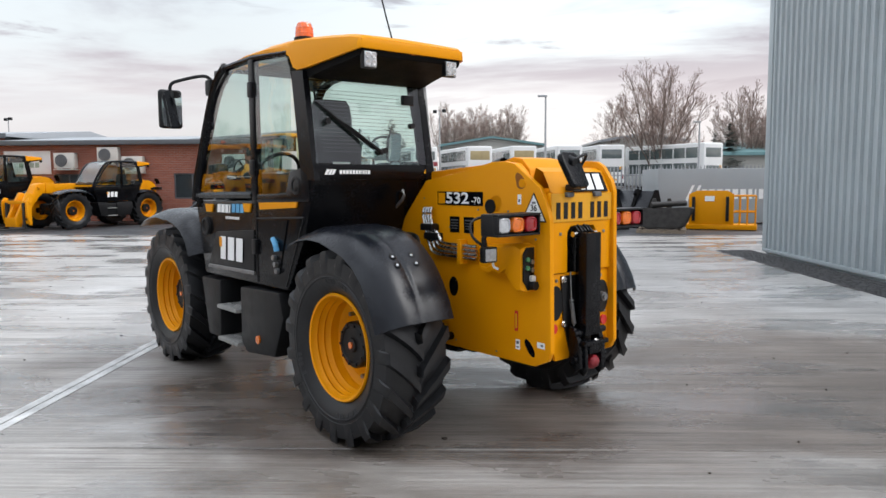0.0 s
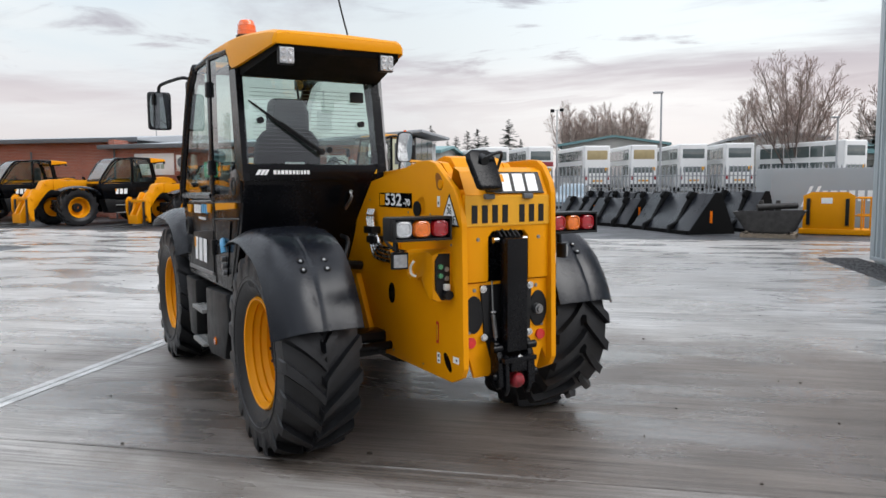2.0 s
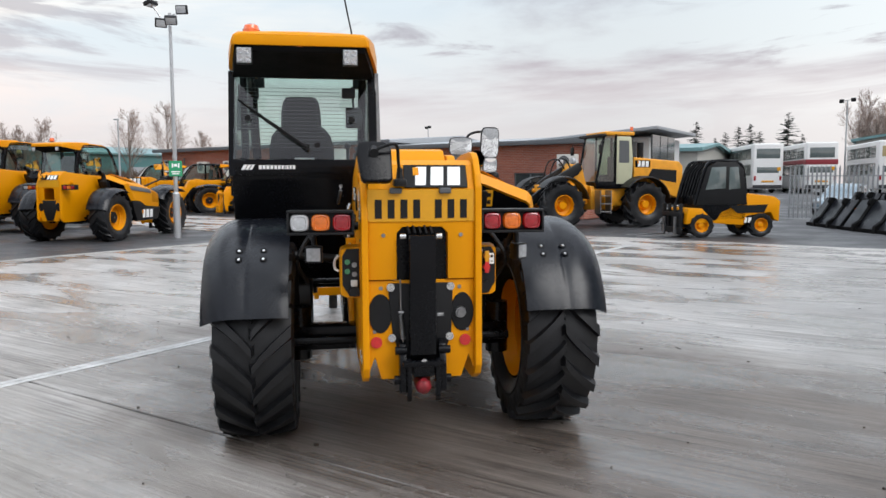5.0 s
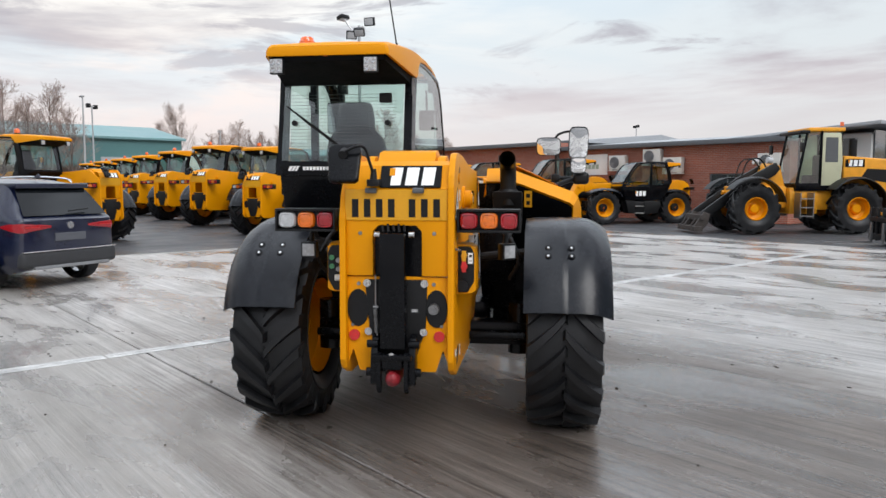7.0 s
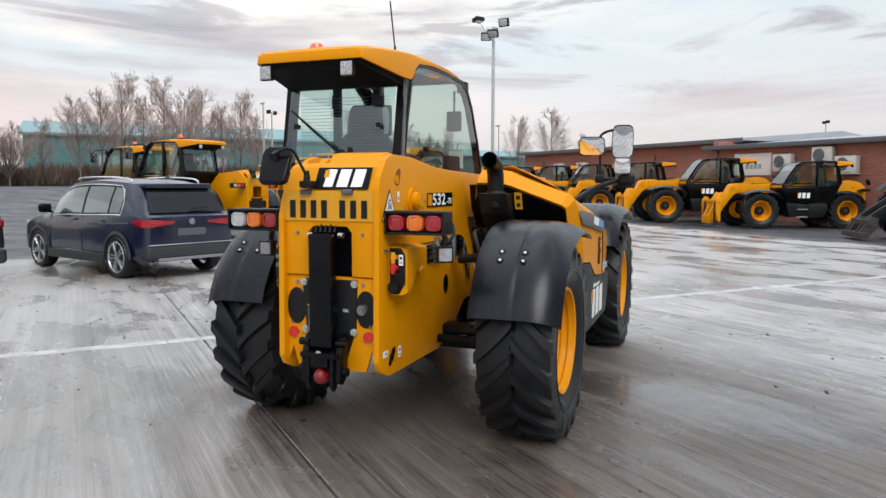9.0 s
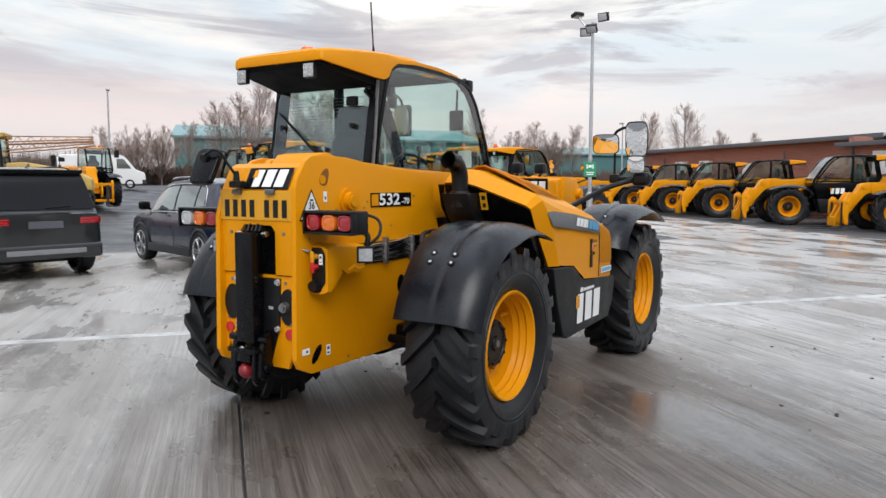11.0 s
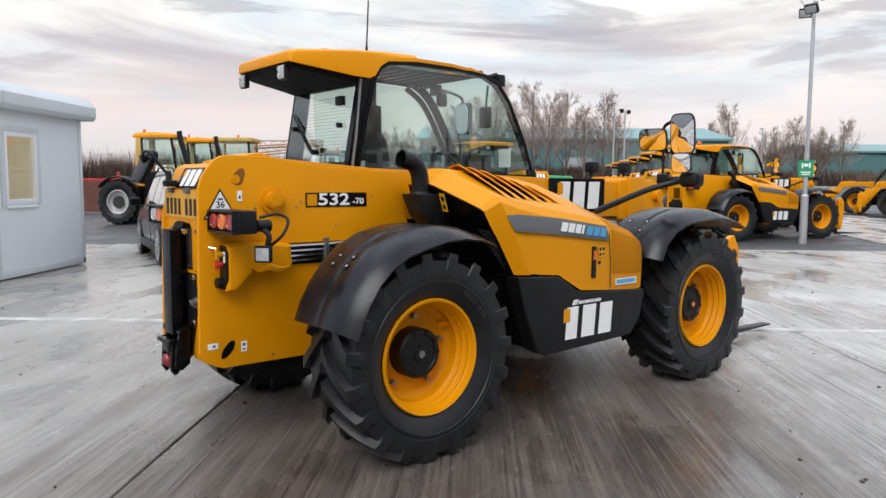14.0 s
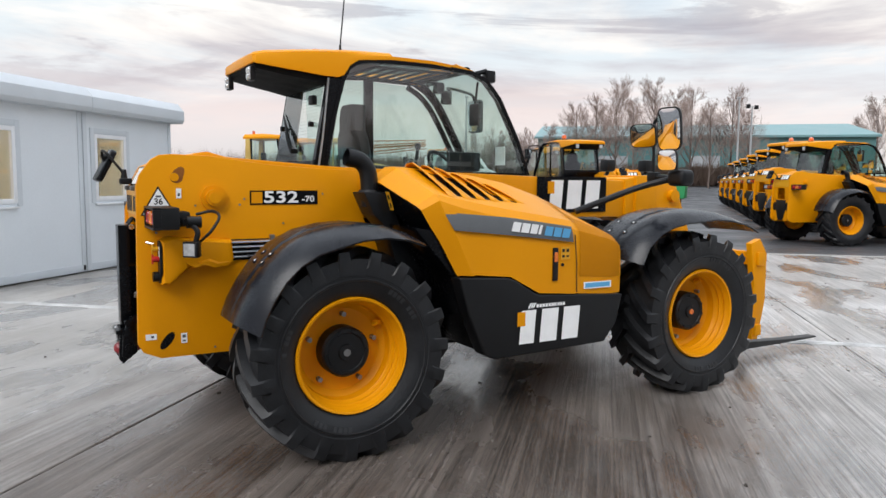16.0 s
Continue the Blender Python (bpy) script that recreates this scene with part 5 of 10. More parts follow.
    bars("dealer_mark", [0.016, 0.014, 0.012], 0.034, 0.004, WHITE, th, facing(1.110, 1.345, 0.80, "right"), 0.001, 0.6)
    bars("dealer_mark", [0.020, 0.018, 0.020, 0.020, 0.018, 0.018, 0.014, 0.006, 0.014, 0.014, 0.018], 0.026, 0.006, WHITE, th, facing(-0.80, 0.283, 1.712, "rear"), 0.001)
    bars("dealer_mark", [0.022, 0.020, 0.018], 0.034, 0.005, WHITE, th, facing(-0.99, 0.283, 1.712, "rear"), 0.001, 0.6)
    sticker(th, facing(0.705, 0.492, 1.490, "rear") @ pose(0, 0, 0, 17), 0.055, 0.125, PLATE, marks=[(0, 0.025, 0.03, 0.03), (0, -0.03, 0.026, 0.03)])
    bm = B()
    prism(bm, [(-0.055, -0.035), (0.055, -0.035), (0, 0.05)], "z", 0, 0.002)
    part("warning_triangle", bm, PLATE, th, at=facing(-0.185, 0.283, 1.725, "rear") @ Matrix.Scale(0.6, 4))
    bm = B()
    tube(bm, [(1.117, 1.69, 1.262), (1.118, 1.71, 1.06), (1.112, 1.72, 0.865)], 0.0035, 5)
    part("panel_gap", bm, BLACK, th)
    # door trims on the left
    for y0, y1, z in ((2.03, 1.89, 1.445), (1.32, 1.20, 1.462), (1.06, 0.50, 1.492)):
        bm = B()
        dz = 0.0 if y1 > 1.1 else 0.02
        prism(bm, [(y0, z - 0.034 - dz * 0.3), (y1 + 0.03, z - 0.034 + dz), (y1, z + 0.030 + dz), (y0 + 0.02, z + 0.030 - dz * 0.3)], "x", -1.112, -1.101)
        part("yellow_stripe", bm, YELLOW, th)
    bars("door_mark", [0.06, 0.06, 0.055, 0.02], 0.066, 0.014, WHITE, th, facing(-1.103, 1.70, 1.445, "left"), 0.002, 0.12)
    bars("door_mark", [0.06, 0.06, 0.06], 0.066, 0.014, BLUE_DECAL, th, facing(-1.103, 1.445, 1.452, "left"), 0.002, 0.12)
    bars("dealer_mark", [0.02] * 9, 0.020, 0.008, WHITE, th, facing(-1.103, 1.55, 1.375, "left"), 0.001)
    for z in (2.31, 1.755, 1.18):
        bm = B()
        box(bm, -1.135, -1.10, 1.105, 1.165, z - 0.055, z + 0.055, 0.010)
        part("door_hinge", bm, BLACK, th)
    bm = B()
    for a, b in (((1.135, 0.92), (1.135, 1.54)), ((1.135, 1.385), (0.44, 1.415)), ((0.44, 1.415), (0.70, 0.93))):
        tube(bm, [(-1.102, a[0], a[1]), (-1.102, b[0], b[1])], 0.006, 5)
    part("door_gap", bm, BLACK, th)
    bm = B()
    prism(bm, [(1.84, 1.255), (2.02, 0.975), (1.18, 0.985), (1.17, 1.30)], "x", -1.112, -1.095, 0.010)
    part("door_panel", bm, BLACK, th)
    bm = B()
    prism(bm, [(2.00, 0.985), (2.03, 0.955), (1.18, 0.965), (1.18, 0.995)], "x", -1.118, -1.100, 0.004, 1)
    part("door_scuff", bm, DULL_STEEL, th)
    bm = B()
    spin(bm, [(0.075, 0.0), (0.072, -0.02), (0.055, -0.024), (0.05, -0.012), (0.0, -0.012)], "x", 24, (-1.10, 2.045, 1.295))
    part("door_handle_ring", bm, BLACK, th)
    bm = B()
    spin(bm, [(0.062, 0.0), (0.060, -0.018), (0.044, -0.02), (0.040, -0.008), (0.0, -0.008)], "x", 24, (-1.10, 0.52, 1.625))
    part("filler_cap", bm, BLACK, th)
    bm = B()
    prism(bm, [(1.10, 1.37), (0.66, 1.39), (0.80, 1.00), (1.10, 0.99)], "x", -1.108, -1.099)
    part("cab_recess", bm, GLOSS_BLACK, th)
    bm = B()
    tube(bm, curve_pts([(-1.115, 0.86, 1.25), (-1.13, 0.80, 1.22), (-1.13, 0.78, 1.17)], 3), 0.020, 8)
    part("blue_coupling", bm, BLUE_DECAL, th)
    bm = B()
    for k in range(3):
        rod(bm, (-1.11, 0.84 - 0.02 * k, 1.12 - 0.045 * k), (-1.135, 0.84 - 0.02 * k, 1.12 - 0.045 * k), 0.020, seg=12)
    part("coupling", bm, DULL_STEEL, th)
    bm = B()
    disc(bm, -1.128, 1.10, 0.495, 0.030, -0.014, "x", 20)
    part("side_marker", bm, ORANGE, th, "round orange side marker")
    # rear window wiper, wiring, blind lines
    bm = B()
    tube(bm, [(-0.60, 0.262, 1.845), (-0.66, 0.262, 1.885), (-0.86, 0.30, 2.03)], [0.015, 0.011, 0.007], 8)
    tube(bm, [(-0.645, 0.280, 1.865), (-0.85, 0.312, 2.015), (-1.05, 0.345, 2.163)], [0.008, 0.012, 0.006], 6)
    rod(bm, (-0.60, 0.31, 1.845), (-0.60, 0.255, 1.845), 0.020, seg=12)
    part("rear_wiper", bm, BLACK, th)
    for x, z in ((-0.985, 2.04), (-0.296, 2.036), (-0.53, 1.86)):
        bm = B()
        disc(bm, x, 0.335, z, 0.020, -0.035, "y", 14)
        part("window_catch", bm, BLACK, th)
    bm = B()
    box(bm, -0.36, -0.27, 0.32, 0.36, 2.18, 2.25, 0.01)
    part("rear_camera", bm, BLACK, th)
    bm = B()
    box(bm, -0.70, -0.56, 0.71, 0.718, 1.72, 1.79)
    part("seat_label", bm, WHITE, th)
    bm = B()
    for k in range(3):
        tube(bm, [(-0.118 + 0.008 * k, 0.30, 1.66), (-0.122 + 0.008 * k, 0.345, 1.95), (-0.128 + 0.008 * k, 0.392, 2.36)], 0.006, 6)
    part("pipe_run", bm, DULL_STEEL, th)
    bm = B()
    prism(bm, [(-0.022, -0.016), (0.022, -0.016), (0, 0.022)], "z", 0, 0.002)
    part("warning_triangle", bm, ORANGE, th, at=facing(-0.62, -0.119, 2.448, "rear") @ Matrix.Scale(0.7, 4))
    # aerial and front work lamp
    bm = B()
    tube(bm, curve_pts([(-0.272, 0.545, 2.59), (-0.283, 0.554, 2.68), (-0.302, 0.572, 2.78), (-0.338, 0.605, 2.98)], 4), 0.006, 6)
    rod(bm, (-0.272, 0.545, 2.585), (-0.272, 0.545, 2.635), 0.012, 0.008, seg=8)
    part("aerial", bm, BLACK, th, "thin whip aerial")
    for x in (-0.19, -1.04):
        bm = B()
        box(bm, x - 0.04, x + 0.05, 1.78, 1.86, 2.43, 2.53, 0.012)
        tube(bm, [(x, 1.70, 2.50), (x, 1.80, 2.53)], 0.02, 6)
        wl = part("work_lamp", bm, BLACK, th)
        bm = B()
        box(bm, x - 0.035, x + 0.045, 1.858, 1.866, 2.44, 2.52, 0.005)
        part("lens", bm, WHITE_LENS, wl)
    for x, y in ((-0.40, 3.35), (-0.30, 3.75)):
        bm = B()
        box(bm, x - 0.06, x + 0.06, y - 0.06, y + 0.05, 1.72, 1.84, 0.03)
        tube(bm, curve_pts([(x, y, 1.72), (x, y - 0.04, 1.66), (x + 0.1, y - 0.10, 1.60)], 3), 0.018, 8)
        part("head_lamp", bm, BLACK, th)
    # things inside the cab
    bm = B()
    box(bm, -1.03, -0.93, 0.75, 1.35, 1.50, 1.72, 0.04)
    box(bm, -0.36, -0.26, 0.75, 1.35, 1.50, 1.74, 0.04)
    tube(bm, [(-0.30, 1.2, 1.74), (-0.30, 1.22, 1.88)], 0.014, 8)
    bmesh.ops.create_uvsphere(bm, u_segments=12, v_segments=8, radius=0.028, matrix=Matrix.Translation((-0.30, 1.22, 1.90)))
    part("arm_console", bm, BLACK, th)
    bm = B()
    box(bm, -0.24, -0.18, 1.45, 1.75, 1.70, 1.86, 0.02)
    box(bm, -0.95, -0.35, 1.85, 2.08, 1.50, 1.70, 0.05)
    part("dashboard", bm, BLACK, th)
    bm = B()
    box(bm, -0.30, -0.16, 1.70, 1.73, 2.08, 2.26, 0.02)
    tube(bm, [(-0.23, 1.72, 2.26), (-0.24, 1.75, 2.44)], 0.010, 6)
    part("inner_mirror", bm, BLACK, th)
    bm = B()
    for k in range(7):
        tube(bm, [(-0.95, 0.85 + 0.11 * k, 2.50), (-0.30, 0.85 + 0.11 * k, 2.50)], 0.012, 6)
    tube(bm, [(-0.95, 0.85, 2.50), (-0.95, 1.52, 2.50)], 0.012, 6)
    tube(bm, [(-0.30, 0.85, 2.50), (-0.30, 1.52, 2.50)], 0.012, 6)
    part("roof_guard", bm, BLACK, th)
    bm = B()
    box(bm, -0.50, -0.36, 2.06, 2.07, 1.76, 1.92)
    part("paper_notice", bm, WHITE, th, at=pose(0.10, -0.02, 0, 0, 0, 0))


# body yellow darkened to brown for the shade inside the lifting holes
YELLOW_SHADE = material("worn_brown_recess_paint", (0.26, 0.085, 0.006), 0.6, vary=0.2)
HOOK_RED = material("worn_red_hook", (0.22, 0.012, 0.018), 0.4, vary=0.5, grain=26, coat=0.2)

# ---- the yard ----
def world_material(name, build):
    m = bpy.data.materials.new(name)
    m.use_nodes = True
    t = m.node_tree
    build(t, t.nodes["Principled BSDF"])
    return m


def noise_node(t, vec, scale, detail=4, rough=0.55, dist=0.0):
    n = t.nodes.new("ShaderNodeTexNoise")
    n.inputs["Scale"].default_value, n.inputs["Detail"].default_value = scale, detail
    n.inputs["Roughness"].default_value, n.inputs["Distortion"].default_value = rough, dist
    t.links.new(vec, n.inputs["Vector"])
    return n.outputs[0]


def stretched(t, vec, sx, sy, sz=1.0):
    n = t.nodes.new("ShaderNodeMapping")
    n.inputs["Scale"].default_value = (sx, sy, sz)
    t.links.new(vec, n.inputs[0])
    return n.outputs[0]


def math_node(t, op, a, b):
    n = t.nodes.new("ShaderNodeMath")
    n.operation = op
    for i, v in ((0, a), (1, b)):
        if isinstance(v, (int, float)):
            n.inputs[i].default_value = v
        else:
            t.links.new(v, n.inputs[i])
    return n.outputs[0]


def multiply(t, a, b):
    n = t.nodes.new("ShaderNodeMix")
    n.data_type, n.blend_type = "RGBA", "MULTIPLY"
    n.inputs[0].default_value = 1.0
    t.links.new(a, n.inputs[6])
    t.links.new(b, n.inputs[7])
    return n.outputs[2]


def concrete_nodes(t, b):
    """Brushed wet concrete: grooves along x, long streaks where the film of water breaks, broad stains and shallow pools."""
    g = t.nodes.new("ShaderNodeNewGeometry")
    p = g.outputs["Position"]
    groove = noise_node(t, stretched(t, p, 0.35, 34), 1.0, 5, 0.80)
    streak = noise_node(t, stretched(t, p, 0.55, 3.0), 1.5, 7, 0.70, 0.3)
    band = noise_node(t, stretched(t, p, 0.22, 6.0), 1.0, 6, 0.75, 0.2)
    grain = noise_node(t, p, 70, 3, 0.7)
    stain = noise_node(t, p, 0.30, 7, 0.64, 0.5)
    pool = noise_node(t, stretched(t, p, 0.45, 1.15), 0.95, 6, 0.60, 0.4)
    base = ramp(t, stain, [(0.30, (0.255, 0.240, 0.222)), (0.48, (0.385, 0.370, 0.352)), (0.68, (0.49, 0.480, 0.468))], "LINEAR")
    mixed = math_node(t, "ADD", math_node(t, "ADD", math_node(t, "MULTIPLY", groove, 0.62), math_node(t, "MULTIPLY", grain, 0.14)), math_node(t, "MULTIPLY", streak, 0.24))
    brushed = ramp(t, mixed, [(0.42, (0.46, 0.45, 0.44)), (0.57, (1.47, 1.47, 1.475))], "LINEAR")
    # some stretches were floated smooth, and show hardly any brush marks
    place_xyz = t.nodes.new("ShaderNodeSeparateXYZ")
    t.links.new(p, place_xyz.inputs[0])
    north = math_node(t, "ADD", place_xyz.outputs[1], math_node(t, "MULTIPLY", noise_node(t, stretched(t, p, 0.16, 0.42), 1.0, 4, 0.55, 0.5), 3.0))
    float_mask = ramp(t, math_node(t, "DIVIDE", north, 10.0), [(0.50, (1, 1, 1)), (0.62, (0.12, 0.12, 0.12))], "EASE")
    smoothed = t.nodes.new("ShaderNodeMix")
    smoothed.data_type = "RGBA"
    t.links.new(math_node(t, "MULTIPLY", float_mask, 0.72), smoothed.inputs[0])
    t.links.new(brushed, smoothed.inputs[6])
    smoothed.inputs[7].default_value = (0.85, 0.835, 0.805, 1)
    lines = smoothed.outputs[2]
    oi = t.nodes.new("ShaderNodeObjectInfo")
    tone = ramp(t, oi.outputs["Random"], [(0.0, (0.90, 0.90, 0.90)), (1.0, (1.10, 1.10, 1.10))], "LINEAR")
    wide = ramp(t, band, [(0.36, (0.88, 0.875, 0.87)), (0.52, (1.0, 1.0, 1.0)), (0.66, (1.08, 1.08, 1.085))], "LINEAR")
    col = multiply(t, multiply(t, multiply(t, base, lines), wide), tone)
    # standing water darkens the paste below it; one broad patch in the yard is darker and browner
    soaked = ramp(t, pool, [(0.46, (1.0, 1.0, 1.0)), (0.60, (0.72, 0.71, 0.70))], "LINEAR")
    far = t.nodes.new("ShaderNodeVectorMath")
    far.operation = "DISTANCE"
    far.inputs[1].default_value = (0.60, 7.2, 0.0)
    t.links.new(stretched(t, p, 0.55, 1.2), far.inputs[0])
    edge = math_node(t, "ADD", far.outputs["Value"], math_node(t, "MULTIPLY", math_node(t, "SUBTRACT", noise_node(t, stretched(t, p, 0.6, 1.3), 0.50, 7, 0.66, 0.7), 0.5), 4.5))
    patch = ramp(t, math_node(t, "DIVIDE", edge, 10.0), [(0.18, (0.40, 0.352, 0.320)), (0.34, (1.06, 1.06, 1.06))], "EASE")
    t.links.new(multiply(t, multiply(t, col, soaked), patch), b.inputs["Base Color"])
    wet = ramp(t, pool, [(0.40, (0.38, 0.38, 0.38)), (0.50, (0.29, 0.29, 0.29)), (0.57, (0.13, 0.13, 0.13)), (0.64, (0.09, 0.09, 0.09))], "LINEAR")
    t.links.new(math_node(t, "ADD", math_node(t, "ADD", wet, math_node(t, "MULTIPLY", math_node(t, "SUBTRACT", band, 0.5), 0.20)), math_node(t, "MULTIPLY", streak, 0.08)), b.inputs["Roughness"])
    t.links.new(ramp(t, pool, [(0.42, (0.55, 0.55, 0.55)), (0.62, (0.95, 0.95, 0.95))], "LINEAR"), b.inputs["Specular IOR Level"])
    t.links.new(ramp(t, pool, [(0.48, (0.04, 0.04, 0.04)), (0.62, (0.62, 0.62, 0.62))], "LINEAR"), b.inputs["Coat Weight"])
    b.inputs["Coat Roughness"].default_value = 0.14
    b.inputs["Coat IOR"].default_value = 1.33
    bn = t.nodes.new("ShaderNodeBump")
    bn.inputs["Strength"].default_value, bn.inputs["Distance"].default_value = 0.9, 0.011
    dry = ramp(t, pool, [(0.44, (1, 1, 1)), (0.62, (0.32, 0.32, 0.32))], "LINEAR")
    t.links.new(math_node(t, "MULTIPLY", math_node(t, "ADD", groove, math_node(t, "MULTIPLY", streak, 0.2)), dry), bn.inputs["Height"])
    t.links.new(bn.outputs[0], b.inputs["Normal"])


def asphalt_nodes(t, b):
    g = t.nodes.new("ShaderNodeNewGeometry")
    p = g.outputs["Position"]
    fine = noise_node(t, p, 34, 4, 0.7)
    big = noise_node(t, p, 0.22, 5, 0.6, 0.5)
    v = math_node(t, "ADD", math_node(t, "MULTIPLY", fine, 0.5), math_node(t, "MULTIPLY", big, 0.5))
    col = ramp(t, v, [(0.36, (0.030, 0.031, 0.034)), (0.62, (0.075, 0.077, 0.082))], "LINEAR")
    # grass and scrub where the lot ends
    sep = t.nodes.new("ShaderNodeSeparateXYZ")
    t.links.new(p, sep.inputs[0])
    far = t.nodes.new("ShaderNodeMapRange")
    far.inputs[1].default_value, far.inputs[2].default_value = -92.0, -90.0
    far.inputs[3].default_value, far.inputs[4].default_value = 1.0, 0.0
    t.links.new(sep.outputs[0], far.inputs[0])
    grass = ramp(t, noise_node(t, p, 0.9, 5, 0.6), [(0.3, (0.065, 0.070, 0.025)), (0.7, (0.13, 0.115, 0.05))], "LINEAR")
    mx = t.nodes.new("ShaderNodeMix")
    mx.data_type = "RGBA"
    t.links.new(far.outputs[0], mx.inputs[0])
    t.links.new(col, mx.inputs[6])
    t.links.new(grass, mx.inputs[7])
    t.links.new(mx.outputs[2], b.inputs["Base Color"])
    damp = ramp(t, noise_node(t, p, 0.6, 5, 0.6), [(0.40, (0.62, 0.62, 0.62)), (0.64, (0.34, 0.34, 0.34))], "LINEAR")
    t.links.new(damp, b.inputs["Roughness"])
    bn = t.nodes.new("ShaderNodeBump")
    bn.inputs["Strength"].default_value, bn.inputs["Distance"].default_value = 0.6, 0.006
    t.links.new(fine, bn.inputs["Height"])
    t.links.new(bn.outputs[0], b.inputs["Normal"])


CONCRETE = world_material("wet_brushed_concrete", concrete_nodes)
ASPHALT = world_material("damp_asphalt", asphalt_nodes)
GRAVEL = material("dark_gravel", (0.055, 0.054, 0.055), 0.8, vary=0.6, grain=30, fine=140, bump=0.9)
LINE_PAINT = material("worn_white_line", (0.50, 0.50, 0.49), 0.5, vary=0.5, grain=4, fine=60, bump=0.1)
KERB = material("pale_kerb_concrete", (0.36, 0.35, 0.33), 0.7, vary=0.2, grain=3, bump=0.2)


def lie(x, y):
    """Height of the yard surface: level, with a gentle rise to the west."""
    start = 22 + 30 * min(1.0, max(0.0, (y + 5) / 18))
    s = min(1.0, max(0.0, (-x - start) / 45))
    n = min(1.0, max(0.0, (y - 48) / 14)) if x > -30 else 0.0
    return 1.35 * s * s * (3 - 2 * s) + 0.65 * n * n * (3 - 2 * n)


def build_ground():
    bm = B()
    xs = [-600, -300, -180, -130] + [-110 + 4 * k for k in range(20)] + [-30.2, -29.8, -20, 0, 60, 200, 600]
    ys = [-600, -200, -60, -20] + [-12 + 2 * k for k in range(15)] + [24, 46, 50, 53, 56, 59, 62, 90, 200, 600]
    loft(bm, [[(x, y, lie(x, y) - 0.03) for y in ys] for x in xs])
    tagged(part("ground", bm, ASPHALT), "dark damp asphalt yard with grass beyond", "ground", kind="structure")
    pave = new("pavement")
    tagged(pave, "wet brushed concrete slabs with straight joints", "concrete paving", kind="structure")
    # slabs: joints along x = -3.2 and at each 5.4 m in y
    xsj = [-13.05, -3.2, 6.55, 16.5]
    ysj = [4.35 + 5.4 * k for k in range(-3, 3)] + [17.1, 21.5]
    gap = 0.008
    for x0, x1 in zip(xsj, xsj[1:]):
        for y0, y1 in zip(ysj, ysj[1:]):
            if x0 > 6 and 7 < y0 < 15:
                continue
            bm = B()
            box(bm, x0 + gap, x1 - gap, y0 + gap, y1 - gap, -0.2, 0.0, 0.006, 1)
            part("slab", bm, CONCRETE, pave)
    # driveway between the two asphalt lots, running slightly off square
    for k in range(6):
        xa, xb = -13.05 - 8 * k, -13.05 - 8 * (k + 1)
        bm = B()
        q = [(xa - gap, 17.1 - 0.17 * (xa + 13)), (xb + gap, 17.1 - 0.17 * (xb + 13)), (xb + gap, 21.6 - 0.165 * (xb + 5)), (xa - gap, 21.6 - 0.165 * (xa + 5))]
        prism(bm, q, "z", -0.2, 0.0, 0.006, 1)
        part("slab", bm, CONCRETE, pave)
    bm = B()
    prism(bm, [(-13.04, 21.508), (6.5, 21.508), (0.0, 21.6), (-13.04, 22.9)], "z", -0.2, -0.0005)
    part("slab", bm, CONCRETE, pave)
    # kerb edge along the west lot
    kerb = new("kerb")
    tagged(kerb, "low pale concrete edging along the asphalt", "kerb", kind="structure")
    for k in range(20):
        bm = B()
        box(bm, -13.20, -13.055, -3.0 + k + 0.004, -2.0 + k - 0.004, -0.15, 0.012, 0.006, 1)
        part("edging", bm, KERB, kerb)
    bm = B()
    box(bm, -91.2, -90.8, -90, 60, 1.0, 1.42, 0.03)
    tagged(part("kerb", bm, KERB), "pale kerb at the far edge of the lot", "kerb", kind="structure")
    # white line on both sides of the joint
    line = new("road_marking")
    tagged(line, "worn double white line painted along a slab joint", "road marking", kind="structure")
    for xa, xb in ((-3.285, -3.206), (-3.194, -3.115)):
        for k in range(10):
            bm = B()
            y0 = -12 + 3.2 * k
            box(bm, xa, xb, y0 + 0.01, y0 + 3.19, 0.001, 0.004)
            part("stripe", bm, LINE_PAINT, line)


def build_debris():
    """Scattered bits of grit and dead leaf on the slabs."""
    rng = random.Random(17)
    bm = B()
    for k in range(260):
        x, y = rng.uniform(-9, 6), rng.uniform(-1, 17)
        r, a = rng.uniform(0.006, 0.02), rng.uniform(0, 6.3)
        n = 5
        top = [bm.verts.new((x + r * math.cos(a + 6.283 * j / n) * rng.uniform(0.5, 1.2), y + r * math.sin(a + 6.283 * j / n) * rng.uniform(0.5, 1.2), 0.004 + rng.uniform(0, 0.006))) for j in range(n)]
        low = [bm.verts.new((v.co.x, v.co.y, 0.0005)) for v in top]
        bm.faces.new(top)
        for j in range(n):
            bm.faces.new((top[j], low[j], low[(j + 1) % n], top[(j + 1) % n]))
    tagged(part("grit", bm, material("dark_grit", (0.045, 0.036, 0.028), 0.8, vary=0.5, grain=3)), "bits of dark grit and dead leaf on concrete", "grit", kind="stuff")


